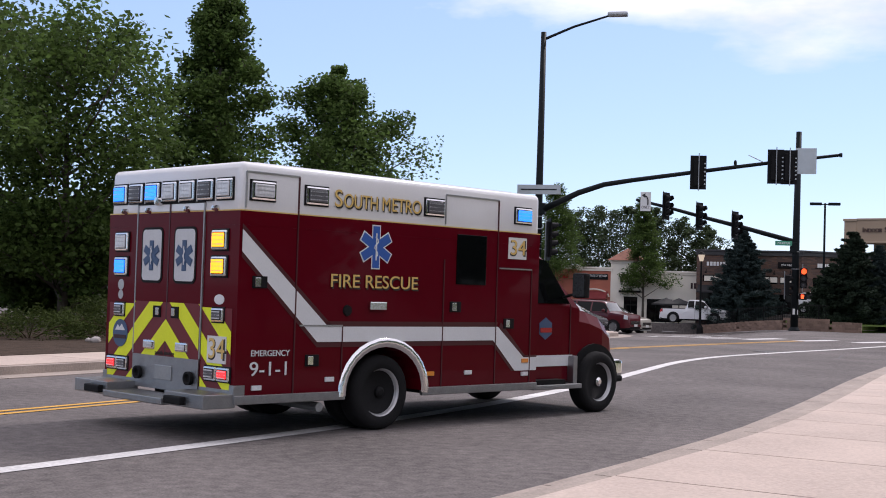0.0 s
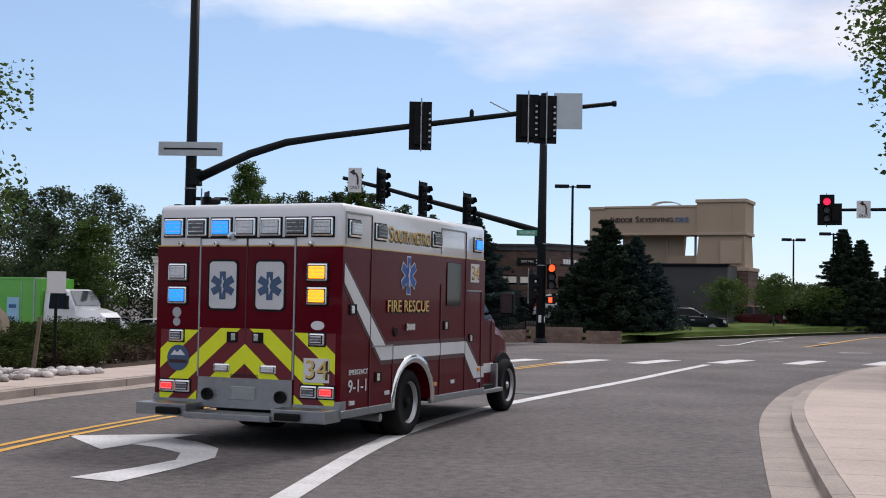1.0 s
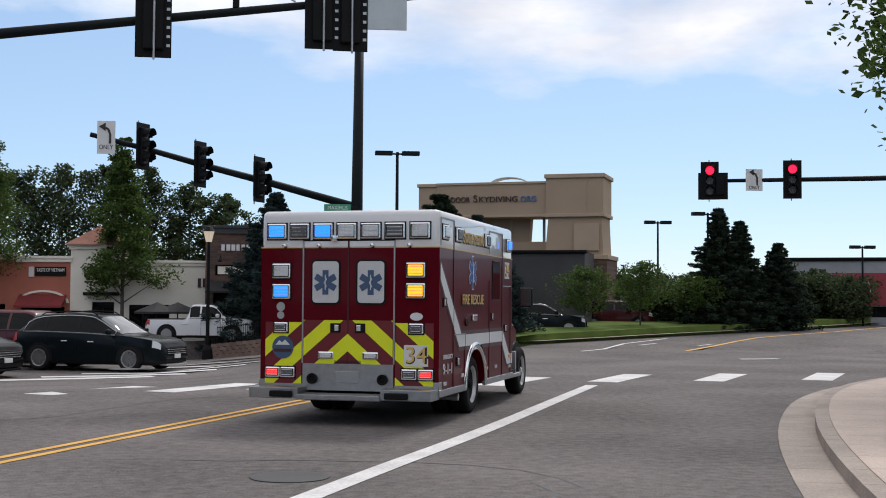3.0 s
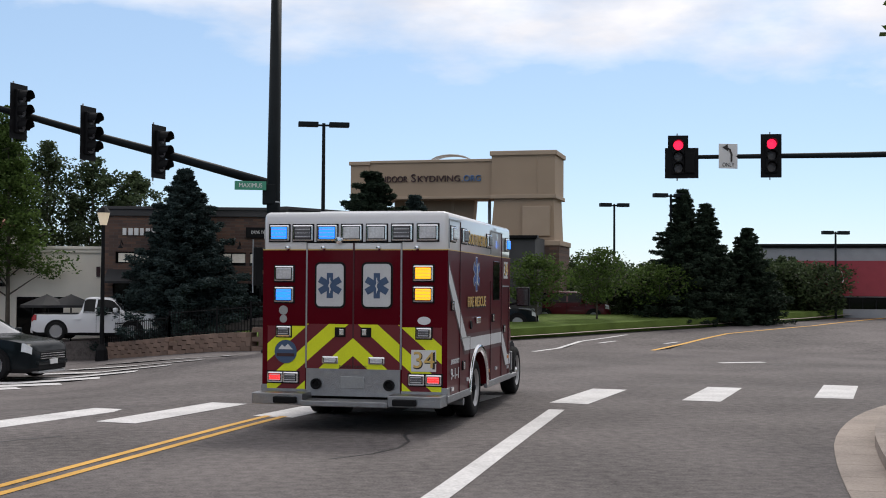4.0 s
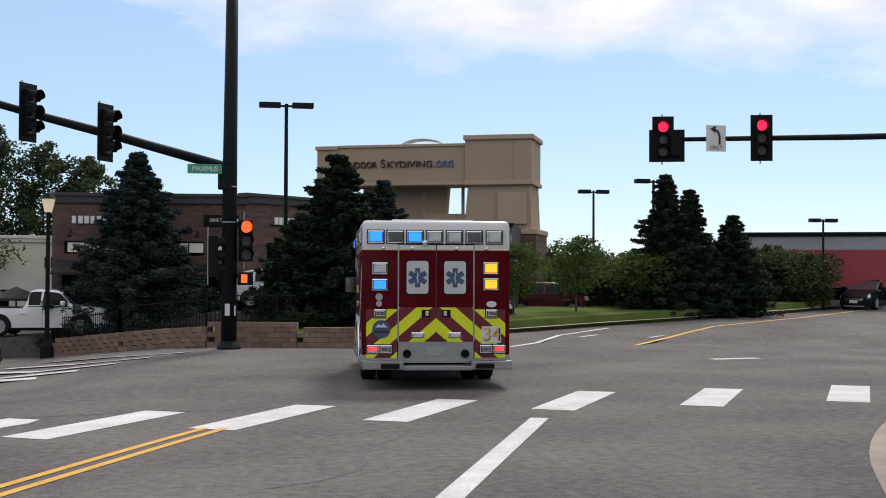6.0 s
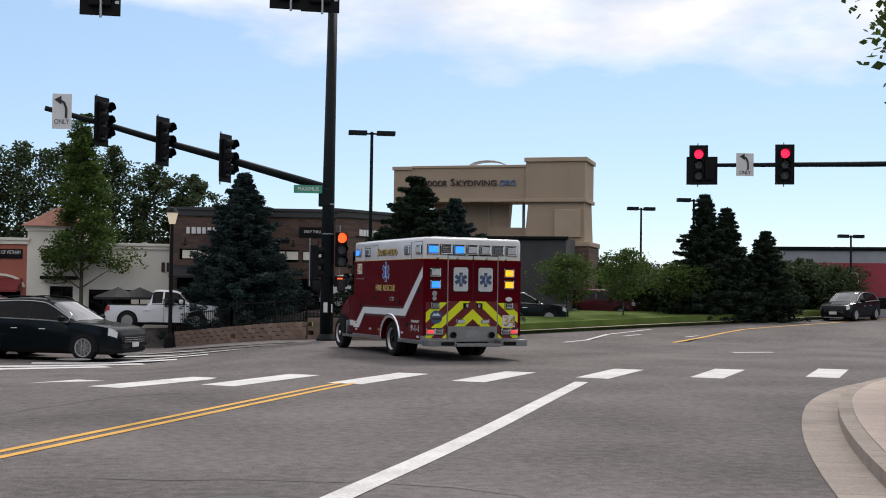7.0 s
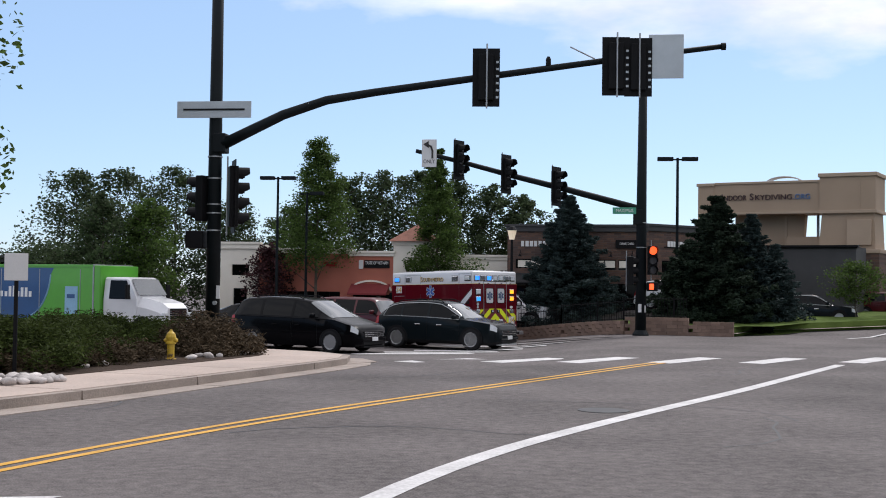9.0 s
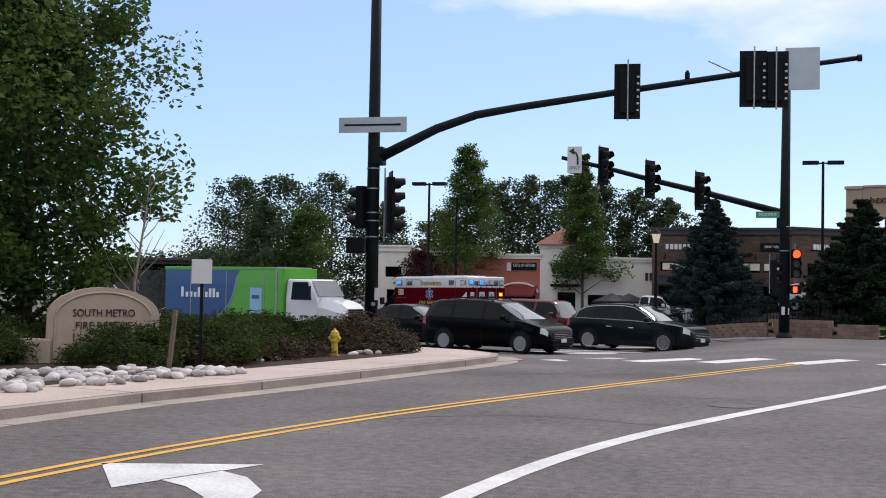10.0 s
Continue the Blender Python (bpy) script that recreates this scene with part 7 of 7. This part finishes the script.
for px, py, mt, kd, lb in ((-20.6, 56.4, "white", "sedan", "white car in the car park"), (-23.4, 57.0, "silver", "suv", "silver car in the car park"), (-18.4, 57.6, "silver", "sedan", "silver car in the car park"), (-14.6, 60.6, "silver", "suv", "silver car in the car park"), (-21.5, 57.5, "green_black", "suv", "dark car behind the truck"), (-26.4, 52.0, "white", "sedan", "white car in the car park"), (-35.5, 47.0, "white", "sedan", "white car behind the trees")):
    car_at(px, py, -95 if kd == "sedan" else 170, lb, "car", 4.6, 1.82, 1.5 if kd == "sedan" else 1.65, M[mt], kind=kd, group="parked cars")


def pickup(m, label, L, W, H, paint, k):
    t = car(m, label, "pickup truck", L, W, H, paint, "pickup", 0.4 * k)
    part("bed_liner", nbox((-W / 2 * 0.8, -0.48 * L, 0.585 * H), (W / 2 * 0.8, -0.125 * L, 0.615 * H), 0.01), M["dark"], t)
    return t


sheet("car_park", [(-6.6, 50.0), (-3.3, 50.8), (5.2, 50.6), (5.2, 53.5), (-6.6, 53.5)], -0.6, 0.62, M["asphalt"], "raised grey asphalt car park before the cafe", "car park")
x, y, k = at(-4.5, 59.0)
pickup(pose(x, y, rise(x, y) + 0.62, 0, 0, CROSS + 15), "white pickup truck parked behind the fence", 4.6 * k, 1.7 * k, 1.6 * k, M["white"], k * 0.85)

# ---- the drinks truck ----
truck = thing("delivery_truck", pose(-19.2, 44.5, rise(-19.2, 44.5), 0, 0, CROSS + 6), "green and blue box delivery truck with a white cab", "truck")
TB = 1.15
part("box_body", nbox((-TB, -4.3, 0.75), (TB, 1.9, 2.85), 0.03), M["truck_green"], truck)
part("box_front_cap", nbox((-TB - 0.02, 1.55, 0.72), (TB + 0.02, 1.62, 2.89), 0.01), M["galv"], truck)
part("roof_rail", nbox((-TB - 0.02, -4.32, 2.78), (TB + 0.02, 1.6, 2.88), 0.01), M["truck_green"], truck)
for sx in (1,):
    bm = bmesh.new()
    pts = [(-4.28, 0.8), (-1.55, 0.8)] + [(-1.75 + 1.45 * math.sin(a) * 0.9, 2.72 - 1.9 * math.cos(a)) for a in np.linspace(0.25, 1.45, 9)] + [(-0.3, 2.75), (-4.28, 2.75)]
    bm.faces.new([bm.verts.new((sx * (TB + 0.006), y, z)) for y, z in pts])
    part("blue_graphic", bm, M["truck_blue"], truck, "sweeping blue side graphic")
    part("graphic_edge", ntube([(sx * (TB + 0.006), -1.75 + 1.45 * math.sin(a) * 0.9, 2.72 - 1.9 * math.cos(a)) for a in np.linspace(0.25, 1.45, 9)], 0.035, 4), M["pale_blue"], truck)
    for k, (y, h) in enumerate([(-3.4, 0.42), (-3.15, 0.2), (-2.92, 0.22), (-2.7, 0.2), (-2.5, 0.4), (-2.3, 0.42), (-2.1, 0.22), (-1.9, 0.36), (-1.7, 0.36), (-1.5, 0.22)]):
        part("letter_bar", nbox((sx * TB + 0.004, y, 1.62), (sx * TB + 0.012, y + 0.13, 1.62 + h)), M["letter_white"], truck)
    part("drink_panel", nbox((sx * TB + 0.002, 0.25, 1.0), (sx * TB + 0.01, 0.85, 2.05)), M["pale_blue"], truck, "pale blue bottle graphic")
    part("drink_cap", nbox((sx * TB + 0.006, 0.35, 1.6), (sx * TB + 0.014, 0.72, 1.75)), M["truck_blue"], truck)
    for y in (-2.9, -1.0, 0.95):
        part("roller_seam", nbox((sx * TB + 0.002, y, 0.8), (sx * TB + 0.014, y + 0.03, 2.7)), M["galv"], truck)
cab = []
for y, zt, k in ((1.95, 2.42, 1.0), (2.9, 2.42, 1.0), (3.05, 2.36, 0.99), (3.45, 1.72, 0.97)):
    cab.append([(-1.0 * k, y, 0.75), (-1.0 * k, y, 1.6), (-0.9 * k, y, zt - 0.06), (-0.8 * k, y, zt), (0.8 * k, y, zt), (0.9 * k, y, zt - 0.06), (1.0 * k, y, 1.6), (1.0 * k, y, 0.75)])
part("cab", loft(bmesh.new(), cab), M["white"], truck)
hd = []
for y, zt, k in ((3.4, 1.68, 0.93), (3.9, 1.6, 0.92), (4.4, 1.46, 0.88), (4.62, 1.28, 0.82)):
    hd.append([(-1.0 * k, y, 0.6), (-1.0 * k, y, zt - 0.35), (-0.72 * k, y, zt), (0.72 * k, y, zt), (1.0 * k, y, zt - 0.35), (1.0 * k, y, 0.6)])
part("bonnet", loft(bmesh.new(), hd), M["white"], truck)
bm = bmesh.new()
quad(bm, [(-0.88, 3.44, 1.74), (0.88, 3.44, 1.74), (0.8, 3.06, 2.34), (-0.8, 3.06, 2.34)], (0, 0.03, 0.02))
part("windscreen", bm, M["glass_pale"], truck)
for sx in (-1, 1):
    bm = bmesh.new()
    quad(bm, [(sx * 1.0, 2.2, 1.6), (sx * 1.0, 3.2, 1.6), (sx * 0.9, 2.95, 2.3), (sx * 0.9, 2.2, 2.3)], (sx * 0.012, 0, 0))
    part("cab_window", bm, M["glass"], truck)
    part("mirror", nbox((sx * 1.25 - 0.1, 3.2, 1.6), (sx * 1.25 + 0.1, 3.28, 2.15), 0.02), M["dark"], truck)
    part("headlight", nbox((sx * 0.72 - 0.14, 4.5, 0.95), (sx * 0.72 + 0.14, 4.66, 1.12), 0.03), M["headlight"], truck)
    for y in (3.75, -1.9, -2.9):
        wheel("wheel", truck, sx * 0.95, y, 0.48, 0.28, sx, "dish")
gr = part("grille", nbox((-0.5, 4.55, 0.72), (0.5, 4.66, 1.26), 0.02), M["dark"], truck)
for k in range(6):
    part("grille_bar", nbox((-0.5, 4.64, 0.76 + 0.08 * k), (0.5, 4.68, 0.79 + 0.08 * k)), M["chrome"], gr)
part("bumper", nbox((-1.1, 4.5, 0.4), (1.1, 4.75, 0.68), 0.04), M["white"], truck)
part("chassis", nbox((-0.5, -4.2, 0.5), (0.5, 4.4, 0.75)), M["dark"], truck)

# ---- small things in the corner bed ----
sx0, sx1 = (-12.45, 17.5), (-10.75, 18.65)
m, L, zz = front(sx0, sx1)
sign = thing("monument_sign", Matrix.Translation((0, 0, 0.2)) @ m, "arched sandstone monument sign with dark letters", "sign")
arcp = [(-0.02, 0.0), (L + 0.02, 0.0), (L + 0.02, 0.95)] + [(L / 2 + (L / 2 + 0.02) * math.cos(a), 0.95 + 0.55 * math.sin(a)) for a in np.linspace(0.1, math.pi - 0.1, 15)] + [(-0.02, 0.95)]
part("slab", nprism(arcp, 0.0, 0.4, "y"), M["sandstone"], sign)
rim = [(L / 2 + (L / 2 - 0.13) * math.cos(a), 0.9 + 0.5 * math.sin(a)) for a in np.linspace(0, math.pi, 15)]
part("raised_rim", ntube([(0.11, -0.01, 0.1)] + [(x, -0.01, z) for x, z in rim[::-1]] + [(L - 0.11, -0.01, 0.1)], 0.025, 5), M["sandstone"], sign)
letters("lettering", "SOUTH METRO", 0.2, sign, pose(L / 2, -0.012, 1.0, 90, 0, 0), M["letter_brown"], 0.01, width=1.15)
letters("lettering", "FIRE RESCUE", 0.2, sign, pose(L / 2, -0.012, 0.76, 90, 0, 0), M["letter_brown"], 0.01, width=1.05)
part("side_plinth", nbox((-0.5, -0.15, 0.0), (0.05, 0.45, 0.5), 0.02), M["sandstone"], sign)
t = thing("road_sign", pose(-9.4, 17.7, 0.15, 0, 0, 14), "blank back of a road sign on a steel post", "sign")
part("post", nbox((-0.03, -0.02, 0), (0.03, 0.02, 2.0)), M["dark"], t)
part("panel", nbox((-0.19, -0.045, 1.55), (0.19, -0.03, 2.0), 0.01), M["sign_white"], t)
t = thing("wooden_stake", pose(-9.25, 16.1, 0.1, 0, 6, 0), "leaning weathered wooden stake beside the rocks", "stake")
part("stake", nbox((-0.035, -0.035, -0.1), (0.035, 0.035, 1.15), 0.01), M["wood_old"], t)
h = thing("fire_hydrant", pose(-8.45, 22.5, 0.14) @ Matrix.Scale(0.75, 4), "yellow fire hydrant beside the pavement", "fire hydrant")
part("barrel", nlathe([(0, 0), (0.15, 0), (0.15, 0.04), (0.1, 0.05), (0.1, 0.42), (0.14, 0.43), (0.14, 0.48), (0.105, 0.5), (0.105, 0.6), (0.0, 0.6)], 18), M["hydrant"], h, smooth=False)
part("bonnet", nlathe([(0, 0.58), (0.14, 0.58), (0.14, 0.62), (0.11, 0.72), (0.05, 0.77), (0.03, 0.82), (0, 0.82)], 18), M["hydrant"], h)
for a in (0, 90, 180):
    part("outlet_cap", nlathe([(0, 0.08), (0.06, 0.08), (0.06, 0.16), (0.035, 0.19), (0, 0.19)], 14, pose(0, 0, 0.53, 90, 0, a + 90)), M["hydrant"], h)
for px, py in ((-6.9, 63.0), (-6.0, 63.2)):
    x, y, k = at(px, py)
    u = thing("parasol", pose(x, y, rise(x, y) + 0.2), "closed-sided black cafe parasol", "parasol", "cafe parasols")
    part("pole", ntube([(0, 0, -0.2), (0, 0, 1.95)], 0.025, 6), M["black_metal"], u)
    part("canopy", nlathe([(0.0, 1.95), (0.85, 1.6), (0.85, 1.52), (0.0, 1.85)], 8), M["black_cloth"], u)


# ---- what moves ----
AMBULANCE = [
    (0.0, -5.71, -11.29, -29.95), (0.5, -5.30, -3.95, -24.2), (1.0, -3.24, 6.58, -19.9), (1.5, -1.86, 13.3, -18.9),
    (2.0, -0.86, 16.3, -19.7), (2.5, 0.01, 18.65, -20.2), (3.0, 0.82, 20.66, -20.4), (4.5, 3.2, 27.74, -21.2),
    (5.0, 3.89, 29.07, -18.6), (6.5, 5.17, 33.64, 6.0), (7.0, 4.6, 34.5, 17.2), (7.5, 3.6, 37.4, 28.3),
    (8.0, 1.83, 39.0, 35.5), (8.5, -0.6, 42.2, 46.0), (9.0, -3.9, 45.8, 51.5), (9.5, -7.2, 48.6, 56.0), (10.0, -10.9, 49.8, 60.0)]


# the white ride-share van that comes the other way
van = car(pose(0, 0, 0), "white minivan with green diamond graphics coming the other way", "minivan", 5.17, 1.99, 1.76, M["white"], "van", 0.36, name="minivan")
for sx in (-1, 1):
    for r_ in range(2):
        for c_ in range(4):
            y0, z0 = -2.05 + 0.52 * c_, 0.42 + 0.34 * r_
            for kk, pts in enumerate((((0, 0), (0.52, 0), (0.26, 0.34)), ((0, 0), (0.26, 0.34), (0, 0.34)), ((0.52, 0), (0.52, 0.34), (0.26, 0.34)))):
                if (kk + r_ + c_) % 3 == 2 or (c_ == 3 and kk == 2):
                    continue
                bm = bmesh.new()
                bm.faces.new([bm.verts.new((sx * 1.003, y0 + a, z0 + b * 0.9)) for a, b in pts])
                part("diamond_graphic", bm, M["van_green"] if (kk + r_ + c_) % 2 else M["van_pale"], van)
    part("script_bar", nbox((sx * 1.0 - 0.004, 0.55, 0.75), (sx * 1.0 + 0.006, 0.95, 0.9)), M["black_film"], van)
    part("script_bar", nbox((sx * 1.0 - 0.004, 0.55, 0.66), (sx * 1.0 + 0.006, 0.95, 0.69)), M["black_film"], van)
# the dark car coming down the far road
coming = car(pose(0, 0, 0), "dark car coming down the far road", "car", 3.4, 1.37, 1.23, M["green_black"], "suv", 0.26)
VAN = [(0.0, -7.3, 9.4, 160.0), (0.5, -8.15, 4.6, 162.0), (1.0, -8.9, -2.0, 168.0), (1.5, -11.5, -14.0, 160.0), (3.0, -22.0, -44.0, 160.0), (10.0, -60.0, -150.0, 160.0)]
COMING = [(0.0, 43.5, 73.3, 132.0), (6.5, 25.4, 57.9, 132.0), (7.0, 23.6, 56.2, 132.0), (7.5, 21.9, 54.6, 132.0), (8.5, 18.6, 51.6, 132.0), (10.0, 13.6, 47.2, 132.0)]


# distance that each waiting car still has to roll, by the second
MINIVAN_ROLL = [(0.0, 2.2), (8.0, 2.2), (8.5, 1.97), (9.0, 1.6), (9.5, 1.1), (10.0, 0.0)]
ESTATE_ROLL = [(0.0, 15.0), (0.8, 7.5), (1.4, 3.6), (2.0, 2.6), (7.0, 2.6), (7.5, 2.5), (8.0, 2.4), (8.5, 2.25), (9.0, 1.85), (9.5, 1.35), (10.0, 0.0)]
TRUCK_ROLL = [(0.0, 1.5), (8.0, 1.5), (8.5, 1.3), (9.0, 0.95), (9.5, 0.45), (10.0, 0.0)]
JEEP_ROLL = [(0.0, 1.5), (8.5, 1.5), (9.0, 1.4), (9.5, 0.9), (10.0, 0.0)]


def between(rows, t):
    """The row's numbers at time t, straight from row to row."""
    for a, b in zip(rows, rows[1:]):
        if t <= b[0]:
            f = (t - a[0]) / (b[0] - a[0])
            return [u + (v - u) * f for u, v in zip(a, b)]
    return list(rows[-1])


def roll_wheels(car_ob, rows):
    """Turns the wheels of a thing by the way that it goes; rows are (t, x, y, ...)."""
    turned, last, steps = 0.0, between(rows, 0.0), []
    for k in range(101):
        now = between(rows, k / 10)
        steps.append(math.hypot(now[1] - last[1], now[2] - last[2]))
        last = now
    for wh in [c for c in car_ob.children if "wheel" in c.name and "arch" not in c.name]:
        r = wh.location.z
        base, sign = wh.matrix_basis.copy(), 1 if wh.matrix_basis[0][0] < 0 else -1
        angle, keyed = 0.0, []
        for k, d in enumerate(steps):
            angle += sign * min(d / r, 1.35)
            keyed.append((k / 10, base @ Matrix.Rotation(angle, 4, "X")))
        walk(wh, keyed)


def motions():
    for ob, rows in ((van, VAN), (coming, COMING), (amb, AMBULANCE)):
        keyed = []
        for t, x, y, a in rows:
            hx, hy = -math.sin(radians(a)), math.cos(radians(a))
            back, ahead = (1.99, 5.98) if ob is amb else (-1.4, 1.4)
            z0, z1 = rise(x + back * hx, y + back * hy), rise(x + ahead * hx, y + ahead * hy)
            tilt = (z1 - z0) / (ahead - back)
            keyed.append((t, pose(x, y, z0 - tilt * back, math.degrees(math.atan(tilt)), 0, a)))
        walk(ob, keyed)
        roll_wheels(ob, rows)
    for ob, rows in ((minivan, MINIVAN_ROLL), (estate, ESTATE_ROLL), (jeep, JEEP_ROLL), (truck, TRUCK_ROLL)):
        rest = ob.matrix_basis.copy()
        walk(ob, [(t, rest @ pose(0, -d, 0)) for t, d in rows])
        roll_wheels(ob, [(t, 0.0, -d) for t, d in rows])


motions()
